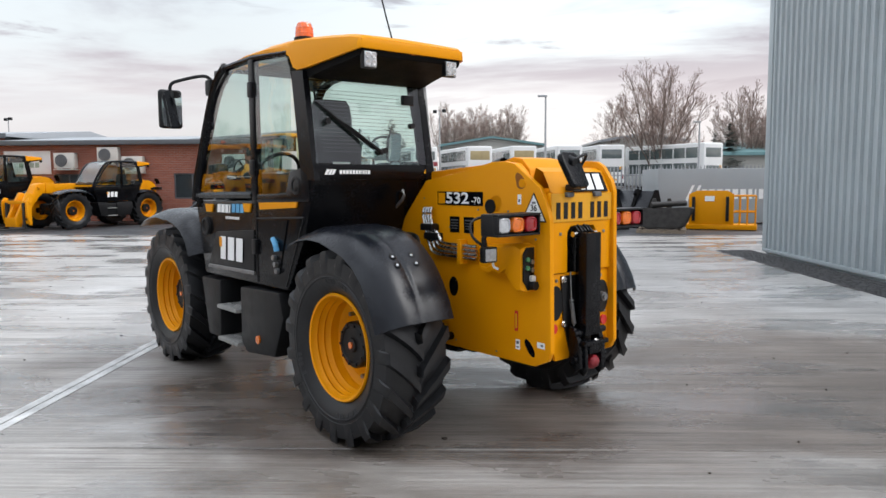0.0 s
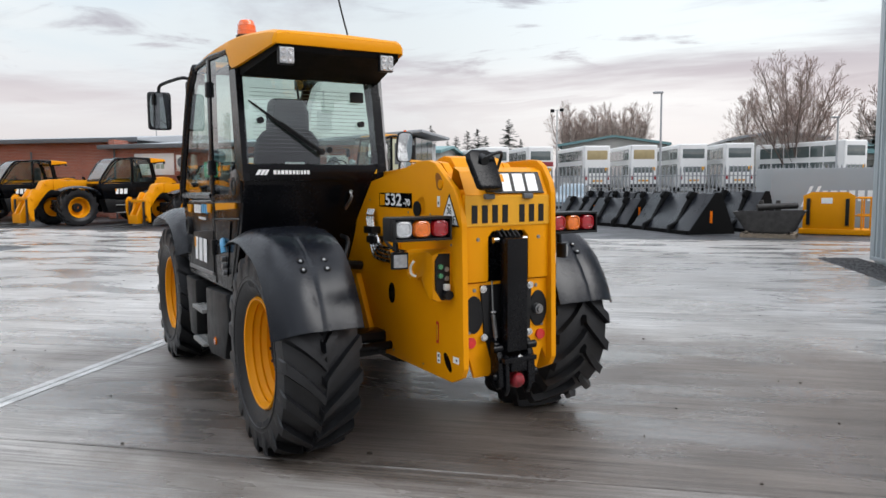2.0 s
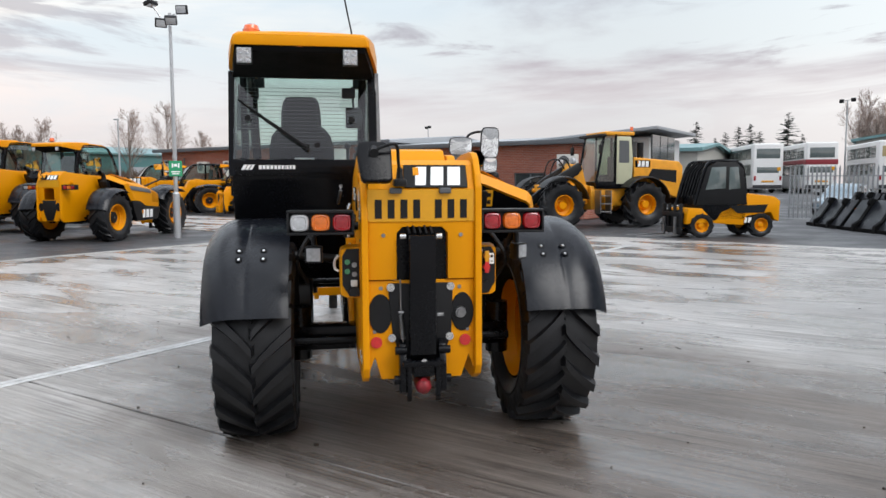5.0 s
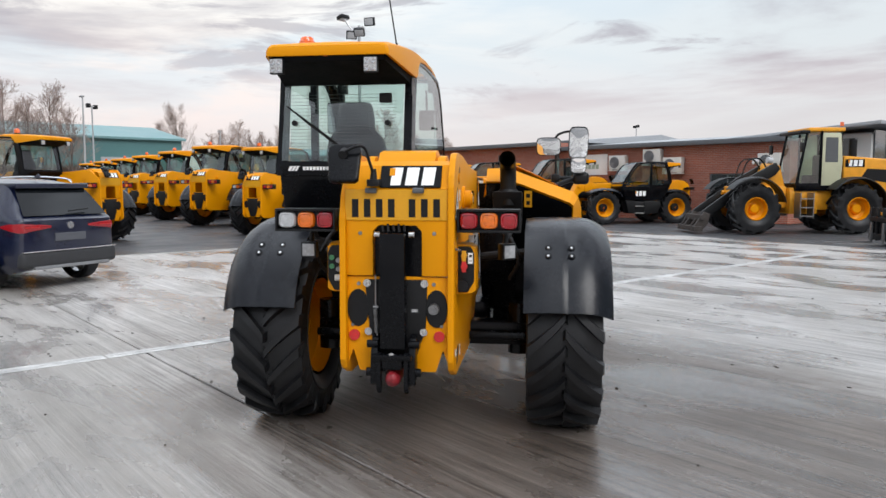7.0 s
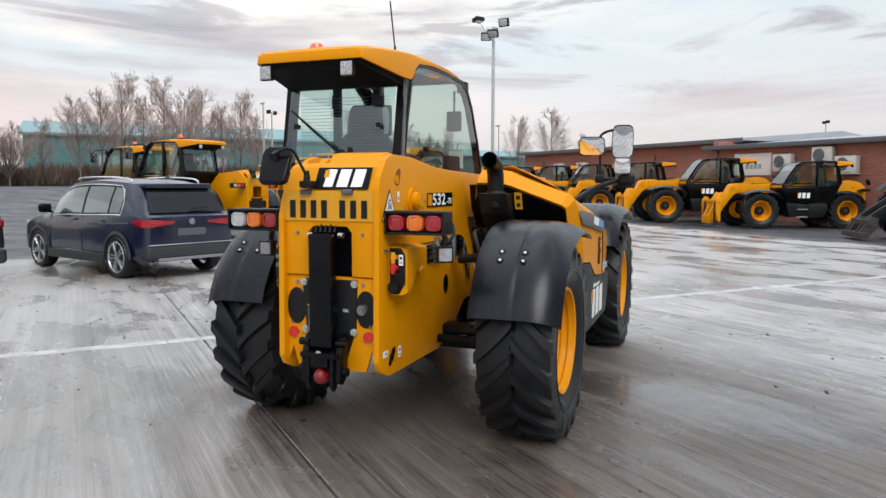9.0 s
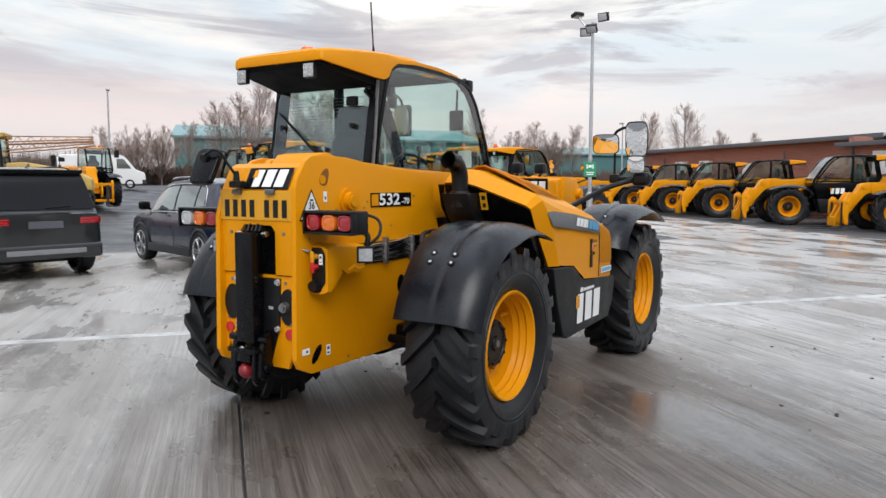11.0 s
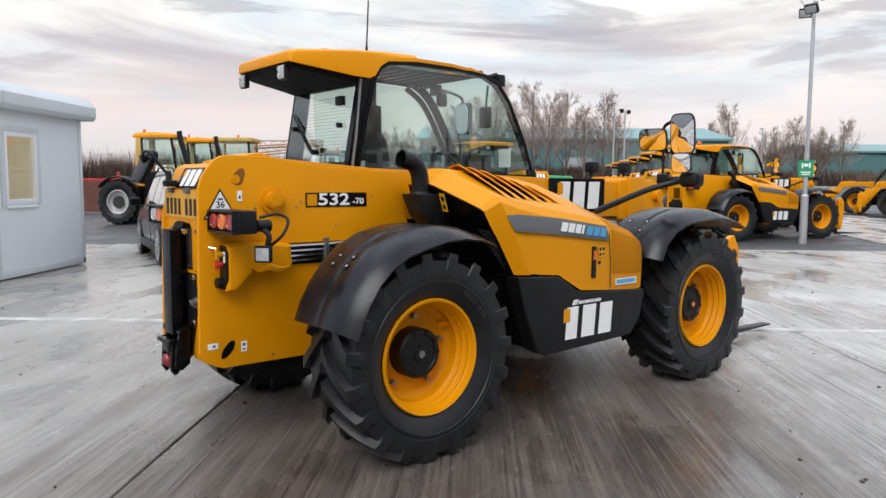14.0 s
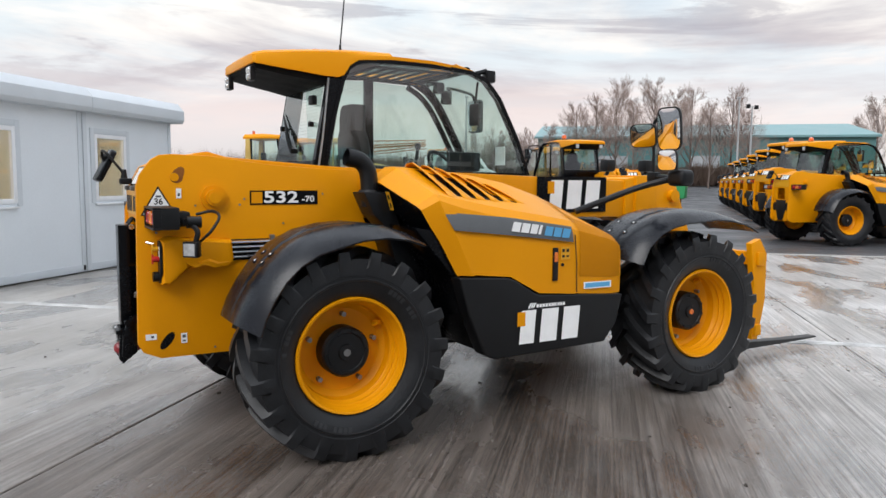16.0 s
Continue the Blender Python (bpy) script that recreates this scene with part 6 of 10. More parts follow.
def build_shed():
    """Large grey steel-clad building with upright trapezoid ribs."""
    shed = new("wall_shed")
    tagged(shed, "tall grey ribbed steel cladding wall of a shed", "steel wall", kind="structure")
    clad = material("grey_steel_cladding", (0.36, 0.41, 0.43), 0.42, vary=0.08, grain=1.2, fine=40, rvary=0.06, metal=0.0, coat=0.1)
    H = 6.1
    bm = B()
    pts = []
    y = 8.2
    while y < 16.05:
        pts += [(6.60, y), (6.60, y + 0.155), (6.548, y + 0.170), (6.548, y + 0.235), (6.60, y + 0.25)]
        y += 0.25
    pts = [(a, b) for a, b in pts if b <= 16.15]
    loft(bm, [[(a, b, 0.10) for a, b in pts], [(a, b, H) for a, b in pts]])
    part("cladding", bm, clad, shed, angle=20)
    bm = B()
    xs = []
    x = 6.6
    while x < 30:
        xs += [(x + 0.0, 16.18), (x + 0.15, 16.18), (x + 0.175, 16.215), (x + 0.225, 16.215)]
        x += 0.25
    loft(bm, [[(a, b, 0.10) for a, b in xs], [(a, b, H) for a, b in xs]])
    part("cladding", bm, clad, shed, angle=20)
    bm = B()
    box(bm, 6.55, 6.72, 16.02, 16.235, 0.08, H, 0.01)
    part("corner_flashing", bm, clad, shed)
    bm = B()
    box(bm, 6.54, 6.60, 8.2, 16.2, 0.06, 0.13, 0.005)
    part("drip_rail", bm, clad, shed)
    bm = B()
    box(bm, 6.62, 30, 8.2, 16.16, 0.0, H - 0.02)
    part("shed_core", bm, clad, shed)
    bm = B()
    box(bm, 6.5, 30, 8.1, 16.3, H, H + 0.15, 0.02)
    part("roof_edge", bm, clad, shed)
    rng = random.Random(5)
    bm = B()
    box(bm, 5.78, 6.56, 8.0, 16.9, -0.05, 0.014)
    for k in range(1500):
        x, y = rng.uniform(5.80, 6.54), rng.uniform(8.1, 16.88)
        s = rng.uniform(0.012, 0.03)
        bmesh.ops.create_icosphere(bm, subdivisions=0 + 1, radius=s, matrix=Matrix.Translation((x, y, 0.014)) @ Matrix.Diagonal((1, rng.uniform(0.6, 1), 0.6, 1)))
    tagged(part("gravel", bm, GRAVEL, angle=10), "strip of dark wet gravel along the shed wall", "gravel", kind="stuff")


CLEAR = glass("clear_window_glass", (0.90, 0.92, 0.92), gloss=0.09)


def build_cabin():
    """White portable office units side by side."""
    skin = material("pale_grey_panel", (0.76, 0.80, 0.83), 0.45, vary=0.03, grain=1.5, fine=30)
    trimm = material("cabin_trim", (0.64, 0.68, 0.71), 0.45, vary=0.05, grain=2)
    frame = material("white_window_frame", (0.86, 0.87, 0.88), 0.35, vary=0.03)
    room = material("cabin_room", (0.56, 0.44, 0.28), 0.7, vary=0.15, grain=2)
    for i in range(3):
        xr = -8.75 + 2.62 * i
        c = new("portable_cabin")
        tagged(c, "pale grey portable office unit with a white framed window", "portable cabin", "row of portable cabins")
        x0, x1, y1 = xr + 0.012, xr + 2.608, -1.36
        z0, z1 = 0.03, 2.80
        wx0, wx1, wz0, wz1 = xr + 1.47, xr + 2.33, 1.24, 2.40
        for nm, a, b, lo, hi in (("wall_panel", x0, wx0, z0, z1), ("wall_panel", wx1, x1, z0, z1), ("wall_panel", wx0, wx1, z0, wz0), ("wall_panel", wx0, wx1, wz1, z1)):
            bm = B()
            box(bm, a, b, y1 - 0.06, y1, lo, hi)
            part(nm, bm, skin, c)
        bm = B()
        box(bm, x0, x1, -9.0, -8.94, z0, z1)
        box(bm, x0, x0 + 0.05, -8.94, y1 - 0.06, z0, z1)
        box(bm, x1 - 0.05, x1, -8.94, y1 - 0.06, z0, z1)
        box(bm, x0, x1, -9.0, y1 - 0.06, z0 - 0.02, z0 + 0.1)
        box(bm, x0, x1, -9.0, y1 - 0.06, z1 - 0.08, z1)
        part("shell", bm, skin, c)
        bm = B()
        box(bm, x0 + 0.10, x1 - 0.10, y1, y1 + 0.010, z0, z0 + 0.12, 0.003)
        part("skirting", bm, trimm, c)
        for a in (x0, x1 - 0.10):
            bm = B()
            box(bm, a, a + 0.10, y1, y1 + 0.012, z0, z1, 0.004)
            part("corner_post", bm, trimm, c)
        bm = B()
        for a, b, lo, hi in ((wx0, wx0 + 0.07, wz0, wz1), (wx1 - 0.07, wx1, wz0, wz1), (wx0 + 0.07, wx1 - 0.07, wz0, wz0 + 0.07), (wx0 + 0.07, wx1 - 0.07, wz1 - 0.07, wz1)):
            box(bm, a, b, y1 - 0.05, y1 + 0.022, lo, hi, 0.006)
        box(bm, wx0 - 0.02, wx1 + 0.02, y1, y1 + 0.05, wz0 - 0.075, wz0 - 0.05, 0.005)
        fr = part("window_frame", bm, frame, c, "white plastic window frame")
        bm = B()
        for a, b, lo, hi in ((wx0 - 0.10, wx0 - 0.004, wz0 - 0.04, wz1 + 0.10), (wx1 + 0.004, wx1 + 0.10, wz0 - 0.04, wz1 + 0.10), (wx0 - 0.004, wx1 + 0.004, wz1 + 0.004, wz1 + 0.10)):
            box(bm, a, b, y1, y1 + 0.018, lo, hi, 0.004)
        part("window_surround", bm, trimm, c)
        bm = B()
        box(bm, wx1 - 0.30, wx1 - 0.07, y1 - 0.16, y1 - 0.13, wz0, wz1)
        part("blind", bm, material("cream_blind", (0.62, 0.52, 0.34), 0.8, vary=0.1) if "cream_blind" not in bpy.data.materials else bpy.data.materials["cream_blind"], c, "cream window blind")
        bm = B()
        box(bm, wx0, wx1, y1 - 0.03, y1 - 0.024, wz0, wz1)
        g = part("window_pane", bm, CLEAR, fr)
        g.visible_shadow = False
        bm = B()
        box(bm, x0 + 0.06, x1 - 0.06, -3.7, -3.6, 0.14, 2.7)
        box(bm, x0 + 0.06, x1 - 0.06, -3.6, y1 - 0.1, 0.13, 0.15)
        part("inner_wall", bm, room, c, "warm lit inside wall")
        bm = B()
        box(bm, xr + 0.9, xr + 1.9, -2.9, -2.3, 0.7, 0.74, 0.01)
        box(bm, xr + 1.0, xr + 1.3, -2.7, -2.6, 0.74, 1.15, 0.02)
        part("desk", bm, material("desk_wood", (0.30, 0.17, 0.07), 0.5), c)
        bm = B()
        rod(bm, (xr + 0.07, y1 + 0.02, 0.06), (xr + 0.07, y1 + 0.02, 0.14), 0.02, seg=8)
        part("corner_casting", bm, BLACK, c)
        bm = B()
        prism(bm, [(y1 + 0.014, z1 - 0.05), (y1 + 0.20, z1 - 0.05), (y1 + 0.24, z1 + 0.02), (y1 + 0.24, z1 + 0.20), (y1 + 0.10, z1 + 0.36), (-9.1, z1 + 0.36), (-9.1, z1)], "x", xr - (0.14 if i == 0 else 0) + 0.002, xr + 2.62 - 0.002, 0.008)
        part("roof_trim", bm, trimm, c)
        lamp = bpy.data.lights.new("cabin_ceiling_light", "AREA")
        lamp.energy, lamp.size, lamp.color = 20, 0.8, (1.0, 0.80, 0.52)
        lo = new("cabin_ceiling_light", lamp)
        lo.matrix_basis = pose(xr + 1.6, -2.4, 2.66)





def brick_nodes(t, b):
    tc = t.nodes.new("ShaderNodeNewGeometry")
    sep = t.nodes.new("ShaderNodeSeparateXYZ")
    t.links.new(tc.outputs["Position"], sep.inputs[0])
    s = math_node(t, "ADD", sep.outputs[0], sep.outputs[1])
    comb = t.nodes.new("ShaderNodeCombineXYZ")
    t.links.new(s, comb.inputs[0])
    t.links.new(sep.outputs[2], comb.inputs[1])
    br = t.nodes.new("ShaderNodeTexBrick")
    br.inputs["Scale"].default_value = 1.0
    br.inputs["Brick Width"].default_value, br.inputs["Row Height"].default_value = 0.225, 0.075
    br.inputs["Mortar Size"].default_value = 0.008
    br.inputs["Color1"].default_value, br.inputs["Color2"].default_value = (0.30, 0.085, 0.050, 1), (0.40, 0.125, 0.075, 1)
    br.inputs["Mortar"].default_value = (0.36, 0.28, 0.24, 1)
    t.links.new(comb.outputs[0], br.inputs["Vector"])
    big = noise_node(t, tc.outputs["Position"], 0.5, 5, 0.6)
    tone = ramp(t, big, [(0.3, (0.82, 0.80, 0.80)), (0.7, (1.15, 1.12, 1.1))], "LINEAR")
    mul = t.nodes.new("ShaderNodeMix")
    mul.data_type, mul.blend_type = "RGBA", "MULTIPLY"
    mul.inputs[0].default_value = 1.0
    t.links.new(br.outputs[0], mul.inputs[6])
    t.links.new(tone, mul.inputs[7])
    t.links.new(mul.outputs[2], b.inputs["Base Color"])
    b.inputs["Roughness"].default_value = 0.75
    bn = t.nodes.new("ShaderNodeBump")
    bn.inputs["Strength"].default_value, bn.inputs["Distance"].default_value = 0.5, 0.01
    bn.invert = True
    t.links.new(br.outputs["Fac"], bn.inputs["Height"])
    t.links.new(bn.outputs[0], b.inputs["Normal"])


BRICK = world_material("red_brick", brick_nodes)
SLATE = material("grey_metal_roof", (0.34, 0.36, 0.38), 0.4, vary=0.08, grain=0.6, fine=8, coat=0.1)
FASCIA = material("dark_grey_fascia", (0.10, 0.11, 0.12), 0.45, vary=0.1)
WHITE_METAL = material("off_white_casing", (0.62, 0.61, 0.57), 0.45, vary=0.06, grain=4)
PANE_DARK = material("dark_office_glass", (0.05, 0.06, 0.065), 0.08, vary=0.3, grain=1, coat=0.6)


def make_ac(x, y, z):
    a = new("air_conditioner")
    tagged(a, "off-white air conditioning unit with a round fan grille on brick", "air conditioner", "outdoor units on the brick wall")
    a.matrix_basis = pose(x, y, z)
    bm = B()
    box(bm, -0.45, 0.45, -0.34, -0.02, -0.33, 0.33, 0.02)
    case = part("casing", bm, WHITE_METAL, a)
    bm = B()
    for k in range(5):
        r = 0.06 + 0.05 * k
        ring = [(-0.12 + r * math.cos(t), -0.345, r * math.sin(t)) for t in (2 * math.pi * j / 20 for j in range(21))]
        tube(bm, ring, 0.006, 5, False)
    part("fan_grille", bm, DULL_STEEL, case)
    bm = B()
    rod(bm, (-0.12, -0.335, 0), (-0.12, -0.342, 0), 0.27, seg=24)
    part("fan_opening", bm, FASCIA, case)
    bm = B()
    box(bm, -0.47, 0.47, -0.36, 0.0, -0.40, -0.36, 0.005)
    for s in (-0.3, 0.3):
        box(bm, s - 0.02, s + 0.02, -0.34, 0.0, -0.36, -0.33)
    part("bracket", bm, WHITE_METAL, a)
    return a


def build_brick_block():
    w = new("brick_building")
    tagged(w, "long single-storey red brick building with grey roof", "building")
    # east block, with window openings
    y0 = 31.2
    openings = [(-12.6, -11.0, 0.95, 2.05), (-17.8, -16.6, 0.95, 2.05)]
    cuts = sorted(openings)
    x = -21.5
    for a, b, lo, hi in cuts + [(-9.2, -9.2, 0, 0)]:
        bm = B()
        box(bm, x, a, y0, y0 + 0.3, 0, 3.3)
        part("wall", bm, BRICK, w)
        if b > a:
            bm = B()
            box(bm, a, b, y0, y0 + 0.3, 0, lo)
            part("wall", bm, BRICK, w)
            bm = B()
            box(bm, a, b, y0, y0 + 0.3, hi, 3.3)
            part("wall", bm, BRICK, w)
            bm = B()
            for c, d, e, f in ((a, a + 0.06, lo, hi), (b - 0.06, b, lo, hi), (a + 0.06, b - 0.06, lo, lo + 0.06), (a + 0.06, b - 0.06, hi - 0.06, hi), ((a + b) / 2 - 0.03, (a + b) / 2 + 0.03, lo + 0.06, hi - 0.06)):
                box(bm, c, d, y0 + 0.04, y0 + 0.12, e, f, 0.006)
            win = part("window", bm, FASCIA, w, "dark framed window")
            for c, d in ((a + 0.06, (a + b) / 2 - 0.03), ((a + b) / 2 + 0.03, b - 0.06)):
                bm = B()
                box(bm, c, d, y0 + 0.07, y0 + 0.085, lo + 0.06, hi - 0.06)
                part("pane", bm, PANE_DARK, win)
        x = b
    bm = B()
    box(bm, -9.5, -9.2, y0 + 0.3, 44, 0, 3.3)
    box(bm, -21.5, -9.2, 44, 44.3, 0, 3.3)
    part("wall", bm, BRICK, w)
    bm = B()
    prism(bm, [(y0 - 0.35, 3.35), (y0 - 0.35, 3.46), (38, 4.05), (44.6, 3.46), (44.6, 3.35)], "x", -21.7, -9.0, 0.02)
    part("roof", bm, SLATE, w)
    bm = B()
    box(bm, -21.7, -9.0, y0 - 0.40, y0 - 0.352, 3.28, 3.48, 0.01)
    box(bm, -21.7, -9.0, y0 - 0.35, y0 - 0.01, 3.28, 3.34)
    part("gutter", bm, FASCIA, w)
    # west wing, taller and set back
    y2 = 32.9
    bm = B()
    box(bm, -40.5, -21.2, y2, y2 + 0.3, 0, 3.75)
    box(bm, -21.5, -21.2, y2 - 1.5, y2, 0, 3.75)
    part("wall", bm, BRICK, w)
    bm = B()
    prism(bm, [(y2 - 0.4, 3.78), (y2 - 0.4, 3.90), (40, 4.5), (46, 3.9), (46, 3.78)], "x", -40.9, -20.7, 0.02)
    part("roof", bm, SLATE, w)
    bm = B()
    box(bm, -40.9, -20.7, y2 - 0.46, y2 - 0.402, 3.70, 3.92, 0.01)
    part("gutter", bm, FASCIA, w)
    for xp in (-21.0, -27.0, -38.0):
        bm = B()
        rod(bm, (xp, y2 - 0.12 if xp < -21.3 else y0 - 0.1, 0.0), (xp, y2 - 0.12 if xp < -21.3 else y0 - 0.1, 3.3), 0.045, seg=8)
        part("downpipe", bm, FASCIA, w)
    bm = B()
    box(bm, -26.4, -24.6, y2 - 0.03, y2 - 0.005, 1.0, 2.0)
    part("window", bm, PANE_DARK, w)
    # entrance canopy and glazed corner at the east end
    e = new("entrance_block")
    tagged(e, "taller grey clad entrance block with glazed corner", "building")
    gm = material("pale_grey_clad", (0.60, 0.61, 0.60), 0.5, vary=0.06, grain=1)
    bm = B()
    box(bm, -9.15, -7.0, 33.2, 38, 0, 3.55)
    part("wall", bm, gm, e)
    bm = B()
    prism(bm, [(-13.6, 3.40), (-6.35, 3.84), (-6.35, 3.98), (-13.6, 3.50)], "y", 32.2, 38.5, 0.02)
    part("roof", bm, SLATE, e)
    bm = B()
    box(bm, -9.15, -7.0, 33.6, 38, 3.55, 3.63)
    part("wall", bm, gm, e)
    for k in range(3):
        bm = B()
        box(bm, -9.0 + 0.5 * k, -8.58 + 0.5 * k, 33.12, 33.19, 0.5, 3.4)
        part("window", bm, PANE_DARK, e)
    for k in range(3):
        bm = B()
        box(bm, -6.99, -6.93, 33.4 + 1.2 * k, 34.5 + 1.2 * k, 0.4, 3.7)
        part("window", bm, PANE_DARK, e)
    for x, z in ((-17.2, 2.72), (-15.3, 2.95), (-14.25, 2.45 + 0.1), (-9.9, 2.6)):
        make_ac(x, y0, z - 0.1)
    for x in (-36.0, -33.5):
        make_ac(x, y2, 2.7)
    sign = new("wall_sign")
    tagged(sign, "white rectangular sign with plain green shapes on brick", "sign")
    bm = B()
    box(bm, -20.0, -17.95, y0 - 0.04, y0 - 0.005, 2.05, 3.05, 0.01)
    board = part("board", bm, WHITE, sign)
    bars("sign_mark", [0.2, 0.18, 0.2, 0.18], 0.22, 0.04, material("grey_green", (0.35, 0.42, 0.33), 0.5), board, facing(-18.9, y0 - 0.042, 2.45, "rear"))


def make_mast():
    m = new("light_mast")
    tagged(m, "tall galvanised light mast with three flood lights and a green sign", "light mast")
    m.matrix_basis = pose(-15.85, 15.4, 0)
    galv = material("galvanised_steel", (0.50, 0.51, 0.52), 0.4, 0.6, vary=0.1, grain=5)
    bm = B()
    rod(bm, (0, 0, -0.05), (0, 0, 1.3), 0.11, 0.10, seg=16)
    rod(bm, (0, 0, 1.3), (0, 0, 1.36), 0.10, 0.062, seg=16)
    rod(bm, (0, 0, 1.36), (0, 0, 6.62), 0.062, 0.045, seg=14)
    part("pole", bm, galv, m)
    bm = B()
    rod(bm, (-0.30, 0.08, 6.52), (0.34, -0.08, 6.52), 0.03, seg=8)
    rod(bm, (-0.26, -0.12, 6.52), (-0.44, -0.3, 6.90), 0.025, seg=8)
    part("cross_arm", bm, galv, m)
    for x, y, z, rx, rz in ((-0.28, -0.10, 6.36, 25, 62), (0.34, -0.22, 6.34, 35, 45), (0.30, 0.20, 6.72, 10, 30), (-0.46, -0.3, 6.90, 75, 100)):
        bm = B()
        box(bm, -0.17, 0.17, -0.06, 0.06, -0.13, 0.13, 0.02)
        h = part("flood_lamp", bm, BLACK, m, "black flood lamp head", at=pose(x, y, z, rx, 0, rz))
        bm = B()
        box(bm, -0.14, 0.14, -0.068, -0.06, -0.10, 0.10, 0.005)
        part("lens", bm, WHITE_LENS, h)
    green = material("green_sign", (0.02, 0.30, 0.13), 0.4, vary=0.08)
    bm = B()
    box(bm, -0.19, 0.19, -0.085, -0.075, 1.83, 2.29, 0.004, 1)
    s = part("assembly_sign", bm, green, m, "green sign with white pictogram", at=pose(0, 0, 0, 0, 0, 62))
    bm = B()
    for a, b, c, d in ((-0.05, 0.05, 2.12, 2.2), (-0.11, -0.07, 2.08, 2.22), (0.07, 0.11, 2.08, 2.22), (-0.13, 0.13, 1.95, 1.98), (-0.10, 0.10, 1.89, 1.92)):
        box(bm, a, b, -0.088, -0.086, c, d)
    part("sign_mark", bm, WHITE, s)
    bm = B()
    rod(bm, (0, 0, 2.35), (0, 0, 2.47), 0.07, seg=12)
    part("band", bm, galv, m)
    return m


def make_street_lamp(x, y, h, z=0.0, double=False):
    p = new("street_lamp")
    tagged(p, "thin grey lamp post with a flat head" if not double else "thin grey lamp post with twin flood lights", "street lamp", "lamp posts round the yard")
    p.matrix_basis = pose(x, y, z)
    bm = B()
    rod(bm, (0, 0, -0.1), (0, 0, h), 0.09, 0.055, seg=10)
    part("pole", bm, STREET_GREY, p)
    if double:
        bm = B()
        rod(bm, (-0.5, 0.4, h), (0.5, -0.4, h), 0.03, seg=6)
        part("cross_arm", bm, STREET_GREY, p)
        for s in (-1, 1):
            bm = B()
            box(bm, s * 0.5 - 0.2, s * 0.5 + 0.2, -s * 0.4 - 0.15, -s * 0.4 + 0.15, h - 0.18, h + 0.14, 0.03)
            part("lamp_head", bm, BLACK, p)
    else:
        bm = B()
        box(bm, -0.5, 0.1, -0.12, 0.12, h - 0.03, h + 0.09, 0.03)
        part("lamp_head", bm, STREET_GREY, p)


STREET_GREY = material("lamp_post_grey", (0.42, 0.43, 0.44), 0.5, 0.2, vary=0.1)

build_ground()
build_shed()
build_cabin()
build_brick_block()
make_mast()
build_debris()

# ---- parked machines and vehicles ----
def place(thing, x, y, rz, dz=0.0):
    thing.matrix_basis = pose(x, y, lie(x, y) - 0.03 + dz, 0, 0, rz)
    return thing


def simple_wheel(thing, r, w, rim, name="wheel", mat=None, hubcol=None, spokes=0, lugs=0):
    """Rim disc with a tyre; outer side at +x."""
    bm = B()
    h = w / 2
    if spokes:
        spin(bm, [(rim * 1.02, h * 0.96), (rim, h * 1.01), (rim * 0.95, h * 1.01), (rim * 0.90, h * 0.86), (rim * 0.90, -h * 0.5)], "x", 32)
    else:
        spin(bm, [(rim, h * 0.8), (rim * 0.95, h * 0.86), (rim * 0.90, h * 0.6), (rim * 0.86, h * 0.2), (rim * 0.6, h * 0.05), (rim * 0.42, h * 0.1), (rim * 0.40, h * 0.4), (rim * 0.30, h * 0.5), (0.0, h * 0.5)], "x", 28)
    wh = part(name, bm, mat or YELLOW, thing)
    for k in range(spokes):
        a = 2 * math.pi * k / spokes
        bm = B()
        rows = []
        for f, wide, x in ((0.12, 0.16, 0.90), (0.35, 0.13, 0.90), (0.65, 0.17, 0.94), (0.95, 0.26, 0.98)):
            c, d = Vector((h * x, rim * f * math.cos(a), rim * f * math.sin(a))), Vector((0, -math.sin(a), math.cos(a))) * rim * wide
            rows.append([c - d, c - d * 0.35, c - d * 0.2 - Vector((h * 0.12, 0, 0)), c + d * 0.2 - Vector((h * 0.12, 0, 0)), c + d * 0.35, c + d, c + d - Vector((h * 0.35, 0, 0)), c - d - Vector((h * 0.35, 0, 0))])
        loft(bm, [[tuple(q) for q in row] for row in rows], closed=True, cap=True)
        part("spoke", bm, mat or YELLOW, wh)
    if spokes:
        bm = B()
        rod(bm, (h * 0.5, 0, 0), (h * 0.97, 0, 0), rim * 0.2, rim * 0.17, seg=14)
        part("hub", bm, mat or YELLOW, wh)
        bm = B()
        rod(bm, (-h * 0.2, 0, 0), (h * 0.1, 0, 0), rim * 0.72, seg=24)
        part("brake_disc", bm, DULL_STEEL, wh)
    if lugs:
        # the moulded tractor tyre, stretched to this wheel's bore, height and width
        bm = tyre_mesh(lugs, False)
        for v in bm.verts:
            rad = math.hypot(v.co.y, v.co.z)
            k = (rim + (rad - 0.345) * (r - rim) / (TR - 0.345)) / rad
            v.co = Vector((v.co.x * w / TW, v.co.y * k, v.co.z * k))
    else:
        bm = B()
        spin(bm, [(rim, -h * 0.8), (rim * 1.1, -h), (r * 0.93, -h), (r * 0.99, -h * 0.75), (r, 0), (r * 0.99, h * 0.75), (r * 0.93, h), (rim * 1.1, h), (rim, h * 0.8)], "x", 40)
    part("tyre", bm, RUBBER, wh, angle=30)
    return wh


CHROME = material("chrome_trim", (0.75, 0.75, 0.76), 0.12, 1.0, vary=0.05)
ALLOY = material("alloy_wheel", (0.44, 0.45, 0.46), 0.28, 0.8, vary=0.12)
ARCH = material("grey_cladding_plastic", (0.032, 0.033, 0.036), 0.55, vary=0.2, grain=12)
SKID = material("silver_skid_plate", (0.30, 0.31, 0.32), 0.4, 0.5, vary=0.1)


